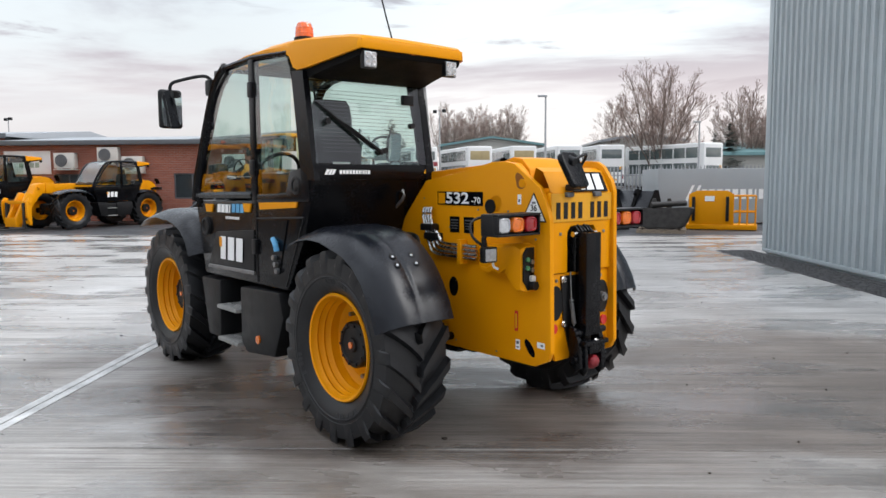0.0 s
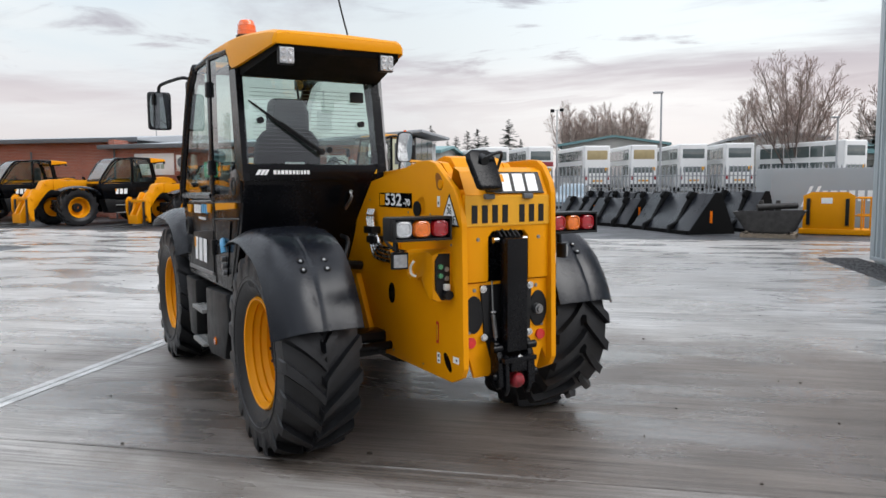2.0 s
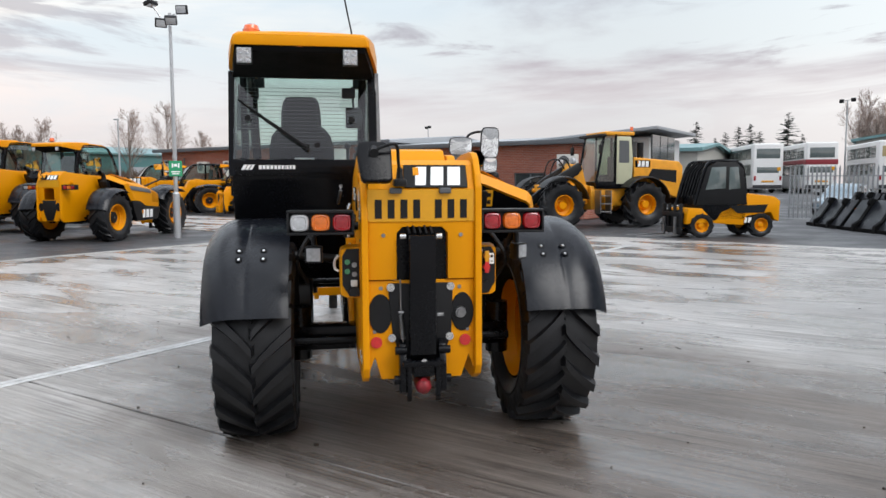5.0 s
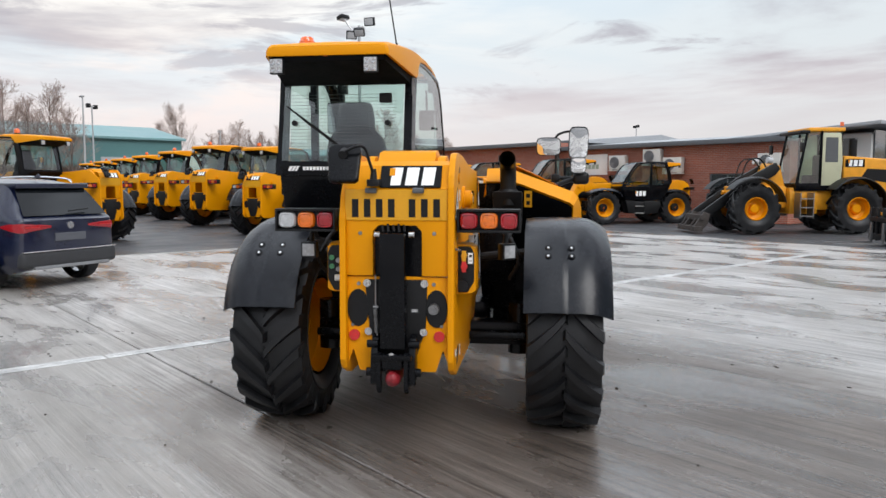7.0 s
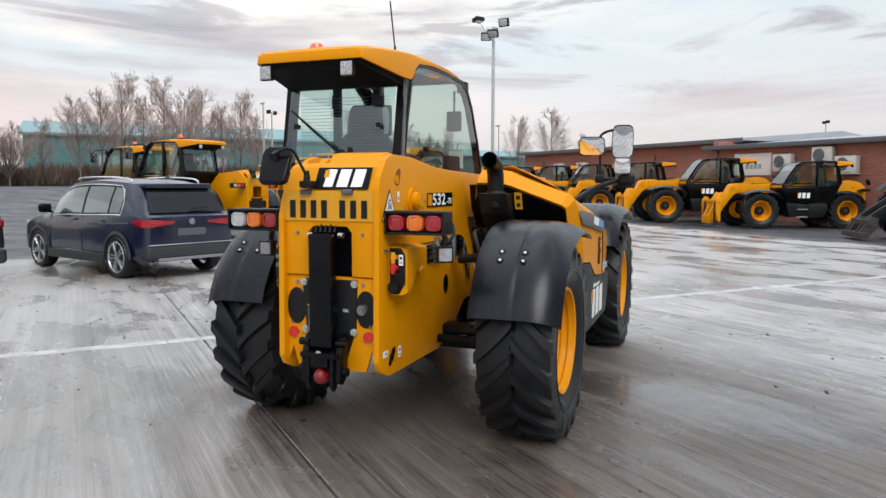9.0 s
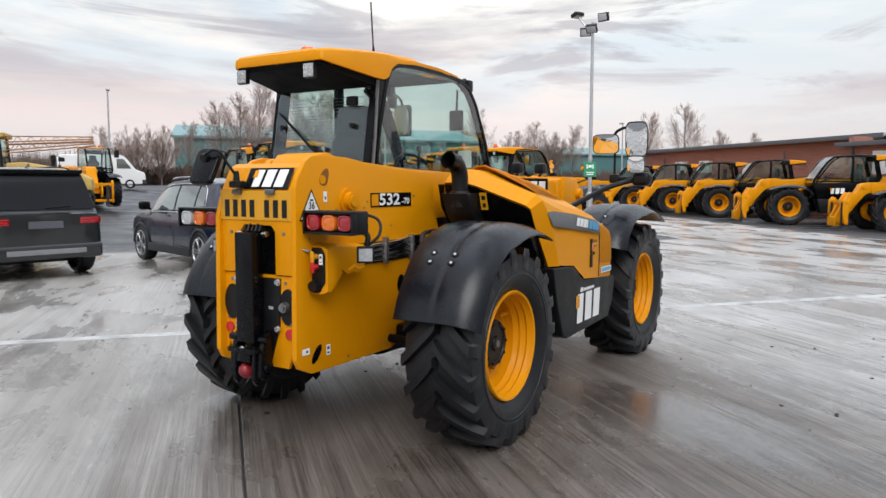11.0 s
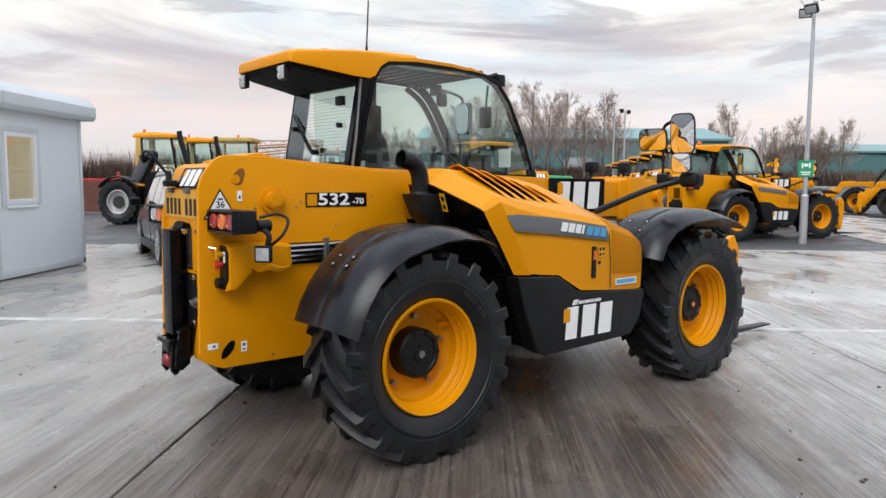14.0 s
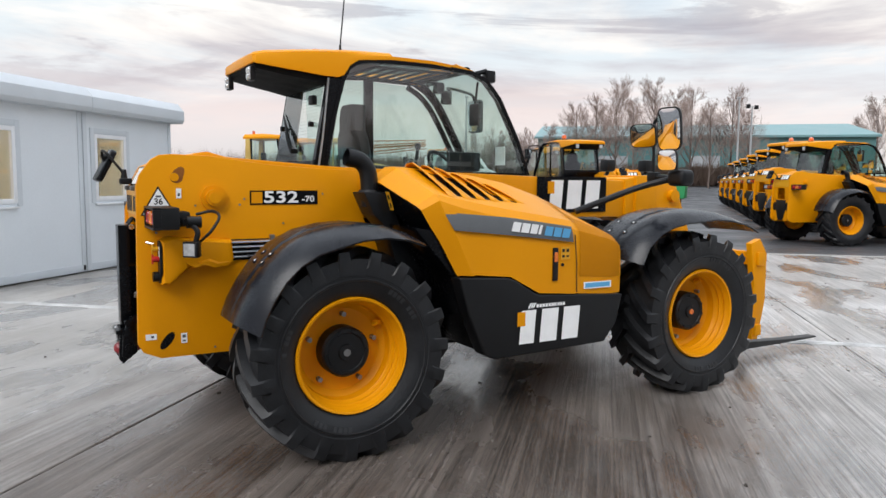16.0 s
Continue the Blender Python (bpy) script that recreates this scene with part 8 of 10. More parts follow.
def make_loader():
    """Wheel loader, nose to +y, rear axle at y = 0."""
    ld = new("wheel_loader")
    tagged(ld, "large yellow wheel loader with dark lift arms", "wheel loader")
    w = simple_wheel(ld, 0.80, 0.60, 0.36, lugs=14)
    w.matrix_basis = pose(0.98, 0, 0.80)
    again(w, pose(0.98, 3.2, 0.80, 15), ld)
    again(w, pose(-0.98, 0, 0.80, 30, 0, 180), ld)
    again(w, pose(-0.98, 3.2, 0.80, 40, 0, 180), ld)
    bm = B()
    box(bm, -0.6, 0.6, -1.0, 1.9, 0.75, 1.45, 0.06)
    box(bm, -0.45, 0.45, 1.9, 3.6, 0.8, 1.5, 0.06)
    box(bm, -0.66, 0.66, 1.0, 1.9, 0.62, 1.35, 0.05)
    part("chassis", bm, YELLOW_OLD, ld)
    bm = B()
    prism(bm, [(-1.75, 0.95), (-1.78, 2.15), (-1.6, 2.32), (0.25, 2.45), (0.25, 1.3), (-1.0, 1.2)], "x", -0.72, 0.72, 0.05, 3)
    hood = part("engine_hood", bm, YELLOW_OLD, ld, "yellow engine hood")
    bm = B()
    for s in (-1, 1):
        prism(bm, [(-1.5, 1.55), (-1.5, 2.0), (-0.5, 2.05), (-0.3, 1.75)], "x", s * 0.715, s * 0.727)
    part("hood_grille", bm, BLACK, hood)
    bm = B()
    box(bm, -0.78, 0.78, -1.85, -1.55, 0.75, 1.2, 0.06)
    part("counterweight", bm, BLACK, ld)
    maker_mark(ld, facing(-0.728, -0.1, 2.22, "left"), 0.55, "hood_logo", True)
    # cab
    bm = B()
    box(bm, -0.72, 0.72, 0.25, 1.75, 1.35, 1.60, 0.03)
    for x, y0, y1 in ((-0.68, 0.32, 0.36), (0.68, 0.32, 0.36), (-0.68, 1.72, 1.42), (0.68, 1.72, 1.42), (-0.70, 0.98, 0.98), (0.70, 0.98, 0.98)):
        tube(bm, [(x, y0, 1.55), (x, y1, 3.22)], 0.045, 6)
    part("cab_frame", bm, GLOSS_BLACK, ld)
    bm = B()
    box(bm, -0.74, 0.74, 0.24, 1.40, 3.2, 3.33, 0.05, 3)
    part("cab_roof", bm, YELLOW_OLD, ld)
    bm = B()
    box(bm, -0.74, 0.74, 1.36, 1.66, 3.14, 3.24, 0.02)
    part("roof_visor", bm, BLACK, ld)
    for nm, pts in (("cab_window", [(-0.69, 0.36, 1.6), (-0.69, 0.95, 1.6), (-0.69, 0.95, 3.18), (-0.69, 0.38, 3.18)]), ("cab_window", [(-0.69, 1.0, 1.6), (-0.69, 1.70, 1.6), (-0.69, 1.42, 3.18), (-0.69, 1.0, 3.18)]),
                    ("cab_window", [(0.69, 0.36, 1.6), (0.69, 1.70, 1.6), (0.69, 1.42, 3.18), (0.69, 0.38, 3.18)]), ("windscreen", [(-0.66, 1.73, 1.6), (0.66, 1.73, 1.6), (0.66, 1.43, 3.18), (-0.66, 1.43, 3.18)]), ("rear_window", [(-0.66, 0.32, 1.6), (0.66, 0.32, 1.6), (0.66, 0.36, 3.18), (-0.66, 0.36, 3.18)])):
        bm = B()
        bm.faces.new([bm.verts.new(p) for p in pts])
        part(nm, bm, GLASS, ld).visible_shadow = False
    # rear side pane with a small window frame, its pale reflection painted cream, on both sides
    for s in (-1, 1):
        bm = B()
        prism(bm, [(0.34, 1.52), (0.95, 1.52), (0.95, 3.16), (0.38, 3.16), (0.30, 2.3)], "x", s * 0.705, s * 0.735, 0.012)
        door = part("cab_door", bm, material("pale_cream_door", (0.52, 0.52, 0.36), 0.35, vary=0.08, grain=2) if "pale_cream_door" not in bpy.data.materials else bpy.data.materials["pale_cream_door"], ld, "cab side pane with a pale reflection put into its colour")
        bm = B()
        prism(bm, [(0.45, 2.25), (0.86, 2.25), (0.86, 3.02), (0.47, 3.02)], "x", s * 0.736, s * 0.740)
        part("door_window", bm, GREY_DECAL, door)
    bm = B()
    box(bm, -0.3, 0.3, 0.6, 0.75, 1.6, 2.5, 0.06)
    box(bm, -0.3, 0.3, 0.6, 1.1, 1.6, 1.85, 0.06)
    part("seat", bm, SEAT, ld)
    # mudguards, steps
    for s in (-1, 1):
        for yc in (0.0, 3.2):
            bm = B()
            strip_fender(bm, [(yc - 0.98 * math.cos(a), 0.82 + 0.98 * math.sin(a)) for a in [0.2 + 2.3 * k / 10 for k in range(11)]], s * 0.70, s * 1.26, 0.03, 0.03)
            part("mudguard", bm, BLACK, ld)
        bm = B()
        for k in range(3):
            box(bm, s * 0.72, s * 1.12, 1.35, 1.75, 0.55 + 0.27 * k, 0.58 + 0.27 * k, 0.005)
        box(bm, s * 0.70, s * 1.10, 1.33, 1.36, 0.5, 1.3)
        box(bm, s * 0.70, s * 1.10, 1.74, 1.77, 0.5, 1.3)
        part("step", bm, DULL_STEEL, ld)
        # lift arms
        bm = B()
        prism(bm, [(2.15, 2.05), (2.30, 2.25), (3.2, 1.75), (4.6, 0.72), (4.75, 0.45), (4.55, 0.42), (3.1, 1.40), (2.3, 1.85)], "x", s * 0.36, s * 0.50, 0.02)
        part("lift_arm", bm, BLACK, ld, "dark steel lift arm")
        bm = B()
        rod(bm, (s * 0.30, 2.5, 1.25), (s * 0.34, 3.7, 1.30), 0.07, seg=12)
        part("lift_ram", bm, YELLOW_OLD, ld)
        bm = B()
        tube(bm, curve_pts([(s * 0.25, 2.4, 1.9), (s * 0.25, 2.7, 2.35), (s * 0.25, 3.1, 2.3), (s * 0.25, 3.3, 1.8)], 5), 0.025, 6)
        part("hose", bm, BLACK, ld)
    bm = B()
    prism(bm, [(1.9, 1.4), (2.1, 2.15), (2.4, 2.25), (2.7, 1.6), (2.7, 1.4)], "x", -0.36, 0.36, 0.03)
    part("loader_tower", bm, YELLOW_OLD, ld)
    bm = B()
    for x in (-0.62, -0.30, 0.30, 0.62):
        prism(bm, [(4.42, 0.62), (4.62, 0.70), (4.82, 0.40), (5.02, 0.12), (4.70, 0.08), (4.50, 0.30)], "x", x - 0.05, x + 0.05, 0.012)
    box(bm, -0.72, 0.72, 4.62, 4.76, 0.42, 0.60, 0.02)
    box(bm, -0.80, 0.80, 4.70, 4.98, 0.08, 0.24, 0.02)
    part("quick_hitch", bm, material("rusty_hitch", (0.04, 0.032, 0.028), 0.7, vary=0.4, grain=12, bump=0.3), ld)
    bm = B()
    rod(bm, (-0.30, -0.25, 2.35), (-0.30, -0.25, 2.98), 0.12, seg=14)
    part("exhaust", bm, BLACK, ld)
    bm = B()
    spin(bm, [(0.06, 0), (0.055, 0.12), (0, 0.14)], "z", 14, (-0.6, 0.3, 3.38))
    part("beacon", bm, BEACON, ld)
    for s in (-1, 1):
        bm = B()
        tube(bm, [(s * 0.7, 1.5, 2.9), (s * 1.05, 1.75, 2.95), (s * 1.05, 1.78, 2.8)], 0.015, 6)
        box(bm, s * 1.05 - 0.1, s * 1.05 + 0.1, 1.74, 1.8, 2.55, 2.85, 0.02)
        part("mirror", bm, BLACK, ld)
        bm = B()
        rod(bm, (s * 0.5, 2.45, 2.3), (s * 0.5, 2.6, 2.32), 0.10, 0.11, seg=14)
        part("head_lamp", bm, WHITE_LENS, ld)
    return ld


ldr = place(make_loader(), -6.2, 28.2, 140)
ldr.scale = (1.03, 1.03, 1.04)


def make_truck():
    """Small side-boom forklift truck, nose to +y, rear axle at y = 0."""
    tk = new("forklift_truck")
    tagged(tk, "compact yellow and black forklift truck with forks down", "forklift")
    w = simple_wheel(tk, 0.36, 0.24, 0.20, lugs=12)
    w.matrix_basis = pose(0.50, 0, 0.36)
    again(w, pose(0.50, 1.75, 0.36, 20), tk)
    again(w, pose(-0.50, 0, 0.36, 30, 0, 180), tk)
    again(w, pose(-0.50, 1.75, 0.36, 40, 0, 180), tk)
    bm = B()
    prism(bm, [(-0.55, 0.45), (-0.58, 1.05), (-0.4, 1.18), (0.6, 1.30), (0.75, 0.95), (1.2, 0.75), (1.4, 0.42), (0.5, 0.35), (0.42, 0.62), (-0.3, 0.72), (-0.42, 0.5)], "x", -0.56, 0.56, 0.03)
    part("body", bm, YELLOW, tk)
    bm = B()
    for s in (-1, 1):
        prism(bm, [(-0.2, 0.95), (0.95, 0.92), (0.7, 0.70), (-0.1, 0.72)], "x", s * 0.562, s * 0.572)
    part("side_panel", bm, BLACK, tk)
    bm = B()
    prism(bm, [(1.35, 0.45), (1.75, 0.85), (2.15, 0.85), (2.2, 0.40)], "x", -0.58, 0.58, 0.03)
    part("front_guard", bm, YELLOW, tk)
    bm = B()
    box(bm, -0.56, 0.56, 0.45, 1.75, 0.50, 1.20, 0.03)
    for x in (-0.52, 0.52):
        tube(bm, curve_pts([(x, 0.45, 1.2), (x, 0.55, 1.95), (x, 0.75, 2.15), (x, 1.35, 2.20), (x, 1.65, 2.0), (x, 1.95, 0.95)], 4), 0.05, 6)
        tube(bm, [(x, 1.02, 1.2), (x, 1.02, 2.18)], 0.04, 6)
    box(bm, -0.55, 0.55, 0.68, 1.45, 2.14, 2.24, 0.04)
    for k in range(6):
        x = -0.40 + 0.16 * k
        tube(bm, [(x, 1.50, 2.15), (x, 1.72, 1.9), (x, 1.93, 1.15)], 0.014, 5)
    part("cab_frame", bm, GLOSS_BLACK, tk)
    for s in (-1, 1):
        bm = B()
        prism(bm, [(0.42, 0.95), (1.92, 0.95), (1.84, 1.28), (1.62, 2.02), (1.35, 2.18), (0.78, 2.16), (0.56, 1.98)], "x", s * 0.545, s * 0.575, 0.012)
        side = part("cab_side", bm, BLACK, tk, "black cab side with rounded windows")
        for y0, y1, y2, y3 in ((0.64, 0.98, 0.98, 0.72), (1.08, 1.66, 1.50, 1.08)):
            bm = B()
            prism(bm, [(y0, 1.42), (y1, 1.38), (y2, 2.02), (y3, 2.04)], "x", s * 0.576, s * 0.584, 0.03, 2)
            part("cab_window", bm, CARPANE, side)
    bm = B()
    box(bm, -0.25, 0.25, 0.75, 0.88, 1.15, 1.75, 0.05)
    part("seat", bm, SEAT, tk)
    bm = B()
    prism(bm, [(0.3, 1.15), (0.4, 1.35), (1.9, 0.85), (2.35, 0.35), (2.2, 0.3), (1.75, 0.7)], "x", 0.58, 0.72, 0.02)
    part("side_boom", bm, BLACK, tk)
    bm = B()
    box(bm, -0.50, 0.55, 2.28, 2.36, 0.15, 0.30, 0.01)
    box(bm, -0.50, 0.55, 2.28, 2.36, 0.62, 0.74, 0.01)
    for x in (-0.46, -0.12, 0.20, 0.51):
        box(bm, x - 0.035, x + 0.035, 2.26, 2.34, 0.12, 0.98, 0.006)
    prism(bm, [(1.9, 0.55), (2.28, 0.80), (2.28, 0.30), (1.9, 0.30)], "x", -0.40, 0.45, 0.02)
    part("fork_carriage", bm, BLACK, tk, "black fork carriage")
    for x in (-0.3, 0.35):
        bm = B()
        prism(bm, [(2.36, 0.6), (2.40, 0.6), (2.41, 0.10), (3.5, 0.065), (3.5, 0.05), (2.36, 0.05)], "x", x - 0.05, x + 0.05)
        part("fork", bm, DULL_STEEL, tk)
    maker_mark(tk, facing(-0.575, 0.35, 0.50, "left"), 0.42, "side_logo", False)
    return tk


tk = place(make_truck(), -1.35, 25.0, 132)
tk.scale = (1.08, 1.08, 1.02)


# ---- loading shovels, cage and pallet ----
SHOVEL = material("black_shovel_paint", (0.010, 0.0115, 0.015), 0.32, vary=0.3, grain=3, coat=0.0, spec=0.28)


def make_shovel(width, depth=1.25, h=1.05):
    """A new loading shovel resting on its back edge, mouth away; width along x."""
    sh = new("loading_shovel")
    tagged(sh, "new black steel loading shovel lying in a row on asphalt", "loading shovel", "row of loading shovels")
    bm = B()
    prism(bm, [(0.0, 0.03), (depth, 0.03), (depth, 0.06), (0.06, 0.06), (0.62 * depth, h - 0.03), (0.62 * depth, h), (0.56 * depth, h)], "x", -width / 2, width / 2, 0.006, 1)
    body = part("shell", bm, SHOVEL, sh)
    for s in (-1, 1):
        bm = B()
        prism(bm, [(0.0, 0.0), (depth + 0.05, 0.0), (0.72 * depth, h + 0.03), (0.58 * depth, h + 0.04)], "x", s * width / 2 - 0.02, s * width / 2 + 0.02, 0.006, 1)
        part("side_cheek", bm, VISOR, sh)
    bm = B()
    box(bm, -width / 2, width / 2, -0.03, 0.10, 0.0, 0.12, 0.008, 1)
    part("cutting_edge", bm, VISOR, sh)
    for x in (-width * 0.22, width * 0.22):
        bm = B()
        prism(bm, [(-0.08, 0.0), (0.02, 0.0), (0.60 * depth, h + 0.02), (0.44 * depth, h + 0.07), (0.36 * depth, h - 0.10), (0.40 * depth, h - 0.18), (0.16 * depth, 0.38), (-0.04, 0.24)], "x", x - 0.085, x + 0.085, 0.012, 1)
        part("mounting_bracket", bm, VISOR, sh)
    bm = B()
    box(bm, width / 2 + 0.021, width / 2 + 0.024, 0.50 * depth - 0.05, 0.50 * depth + 0.04, 0.35, 0.72)
    part("warning_label", bm, ORANGE, sh)
    return sh


def row_between(p, q, n, width, back=0.0, depth=1.25, h=1.05):
    p, q = Vector(p), Vector(q)
    d = (q - p).normalized()
    rz = math.degrees(math.atan2(d.y, d.x))
    for k in range(n):
        c = p + d * (width + 0.12) * (k + 0.5) + Vector((-d.y, d.x)) * back
        s = make_shovel(width, depth, h)
        place(s, c.x, c.y, rz)


row_between((-0.55, 31.95), (0.72, 29.6), 1, 2.5, 0, 1.2, 1.0)
row_between((0.78, 29.45), (2.3, 27.2), 1, 2.6, 0, 1.2, 1.02)
row_between((2.4, 26.95), (4.0, 23.8), 1, 3.45, 0, 1.65, 1.25)
row_between((-1.3, 33.5), (3.4, 24.9), 4, 2.0, 1.8, 1.1, 1.18)
row_between((4.7, 27.5), (5.9, 25.2), 1, 2.6, 0, 1.2, 1.28)


def make_pallet():
    p = new("pallet")
    tagged(p, "weathered wooden pallet lying on the asphalt", "pallet")
    wood = material("weathered_wood", (0.24, 0.19, 0.14), 0.8, vary=0.3, grain=12, bump=0.4)
    for k in range(7):
        bm = B()
        box(bm, -0.75 + 0.22 * k, -0.61 + 0.22 * k, -0.6, 0.6, 0.10, 0.125, 0.003, 1)
        part("board", bm, wood, p)
    for y in (-0.55, 0.0, 0.55):
        bm = B()
        box(bm, -0.75, 0.72, y - 0.045, y + 0.045, 0.0, 0.10, 0.003, 1)
        part("bearer", bm, wood, p)
    return p


place(make_pallet(), 6.25, 23.3, -18)


def make_small_bucket():
    s = new("excavator_bucket")
    tagged(s, "used dark steel bucket resting on a wooden pallet", "bucket")
    rust = material("worn_dark_steel", (0.050, 0.047, 0.045), 0.55, 0.4, vary=0.45, grain=8, bump=0.3)
    bm = B()
    prism(bm, [(-0.95, 0.62), (-0.60, 0.10), (-0.40, 0.0), (0.50, 0.0), (0.75, 0.10), (1.0, 0.66), (0.93, 0.66), (0.68, 0.16), (0.48, 0.06), (-0.38, 0.06), (-0.55, 0.14), (-0.88, 0.62)], "y", -0.45, 0.45, 0.006, 1)
    part("shell", bm, rust, s)
    for y in (-0.45, 0.43):
        bm = B()
        prism(bm, [(-0.95, 0.62), (-0.60, 0.10), (-0.40, 0.0), (0.50, 0.0), (0.75, 0.10), (1.0, 0.66)], "y", y, y + 0.02, 0.004, 1)
        part("side_cheek", bm, rust, s)
    for x in (-0.2, 0.25):
        bm = B()
        prism(bm, [(x - 0.12, 0.40), (x + 0.12, 0.40), (x + 0.05, 0.95), (x - 0.06, 0.95)], "y", -0.05 + x * 0.2, 0.03 + x * 0.2, 0.006, 1)
        part("lug", bm, rust, s)
    bm = B()
    rod(bm, (-0.3, -0.2, 0.75), (0.75, 0.2, 0.80), 0.09, seg=12)
    part("pin_housing", bm, rust, s)
    return s


place(make_small_bucket(), 6.2, 23.3, -16, 0.125)


def make_cage():
    """Yellow man-riding platform: solid back, railed side."""
    c = new("work_platform")
    tagged(c, "yellow steel work platform with guard rails on asphalt", "work platform")
    bm = B()
    box(bm, -1.05, 1.15, -0.5, 0.5, 0.02, 0.18, 0.02)
    part("base", bm, YELLOW, c)
    bm = B()
    prism(bm, [(-0.95, 0.18), (0.45, 0.18), (0.45, 1.18), (0.25, 1.30), (-0.70, 1.30), (-0.95, 1.18)], "y", -0.46, -0.40, 0.01)
    part("back_panel", bm, YELLOW, c)
    for x in (-0.80, 0.25):
        bm = B()
        box(bm, x - 0.05, x + 0.05, -0.52, -0.46, 0.30, 1.10, 0.01)
        part("mounting_bracket", bm, BLACK, c)
    bm = B()
    box(bm, -0.45, -0.15, -0.47, -0.462, 0.95, 1.12)
    part("notice", bm, WHITE, c)
    for y in (-0.45, 0.45):
        bm = B()
        for z in (0.60, 1.12):
            tube(bm, [(0.45, y, z), (1.1, y, z)], 0.025, 8)
        for x in (0.62, 0.85, 1.1):
            tube(bm, [(x, y, 0.16), (x, y, 1.12)], 0.025, 8)
        part("guard_rail", bm, YELLOW, c)
    return c


place(make_cage(), 8.5, 24.6, -22)


def make_banner_wall():
    b = new("banner_wall")
    tagged(b, "pale grey container wall with plain white marks", "container")
    mt = material("pale_grey_container", (0.34, 0.36, 0.37), 0.5, vary=0.06, grain=0.8)
    bm = B()
    box(bm, 0, 8.0, 0, 2.4, 0.05, 2.06, 0.02)
    part("body", bm, mt, b)
    m = part("logo_mark", (lambda q: (prism(q, [(0.95, 0.75), (1.05, 0.75), (1.35, 1.45), (1.25, 1.45)], "y", -0.012, -0.004), prism(q, [(1.2, 0.75), (1.3, 0.75), (1.6, 1.45), (1.5, 1.45)], "y", -0.012, -0.004), q)[-1])(B()), WHITE, b)
    bars("logo_bars", [0.16, 0.2, 0.2, 0.18, 0.2, 0.2, 0.14, 0.06, 0.16, 0.16, 0.17], 0.36, 0.09, WHITE, b, facing(3.0, -0.004, 1.12, "rear"), 0.006)
    return b


place(make_banner_wall(), 7.1, 27.2, 0)


def make_fence():
    f = new("fence")
    tagged(f, "galvanised steel palisade fence with pointed pales", "fence")
    galv = material("galvanised_fence", (0.34, 0.35, 0.36), 0.5, 0.5, vary=0.1)
    a, b = Vector((-1.7, 36.0)), Vector((24, 33.5))
    n = 150
    bm = B()
    prism(bm, [(-0.035, 0.05), (0.035, 0.05), (0.035, 2.15), (0, 2.32), (-0.035, 2.15)], "y", -0.01, 0.01)
    first = None
    for k in range(n):
        p = a + (b - a) * k / (n - 1)
        if first is None:
            first = part("pale", bm, galv, f, at=pose(p.x, p.y, 0))
        else:
            again(first, pose(p.x, p.y, 0), f)
    for z in (0.5, 1.85):
        bm = B()
        tube(bm, [(a.x, a.y + 0.03, z), (b.x, b.y + 0.03, z)], 0.025, 4)
        part("rail", bm, galv, f)


make_fence()


# ---- buses ----
def make_bus(body, front, label, length=10.2):
    """Double-deck bus seen mostly from behind: rear at y = 0, nose to +y."""
    bus = new("bus")
    tagged(bus, label, "bus", "buses behind the fence")
    W, H = 2.5, 4.3
    bm = B()
    box(bm, -W / 2, W / 2, 0, length, 0.35, H, 0.16, 4)
    part("body", bm, body, bus)
    bm = B()
    box(bm, -W / 2 + 0.28, W / 2 - 0.28, -0.012, 0.02, 3.0, 3.85, 0.02)
    part("rear_window", bm, front, bus)
    bm = B()
    box(bm, -W / 2 + 0.35, W / 2 - 0.35, -0.012, 0.02, 1.75, 2.25, 0.02)
    part("engine_grille", bm, CARPANE, bus)
    for s in (-1, 1):
        for deck in (1.55, 2.95):
            n = 6
            for k in range(n):
                bm = B()
                y0 = 0.7 + (length - 1.2) * k / n
                box(bm, s * W / 2 - 0.01, s * W / 2 + 0.012, y0, y0 + (length - 1.2) / n - 0.12, deck, deck + 0.95, 0.03, 1)
                part("side_window", bm, CARPANE, bus)
        bm = B()
        box(bm, s * 1.05 - 0.09, s * 1.05 + 0.09, -0.02, 0.02, 1.1, 1.5, 0.02)
        part("tail_lamp", bm, RED_LENS, bus)
    w = simple_wheel(bus, 0.5, 0.3, 0.28, mat=WHITE_METAL)
    w.matrix_basis = pose(W / 2 - 0.17, 2.6, 0.5)
    again(w, pose(W / 2 - 0.17, length - 2.2, 0.5), bus)
    again(w, pose(-W / 2 + 0.17, 2.6, 0.5, 0, 0, 180), bus)
    again(w, pose(-W / 2 + 0.17, length - 2.2, 0.5, 0, 0, 180), bus)
    bm = B()
    box(bm, -0.5, 0.5, -0.03, 0.0, 0.95, 1.1, 0.01)
    part("number_plate", bm, PLATE, bus)
    bm = B()
    box(bm, 0.75, 1.05, -0.02, 0.0, 1.95, 2.25, 0.01)
    part("sign_panel", bm, PLATE, bus)
    bm = B()
    box(bm, -W / 2 + 0.05, W / 2 - 0.05, -0.05, 0.1, 0.42, 0.72, 0.03)
    part("rear_bumper", bm, ARCH, bus)
    return bus


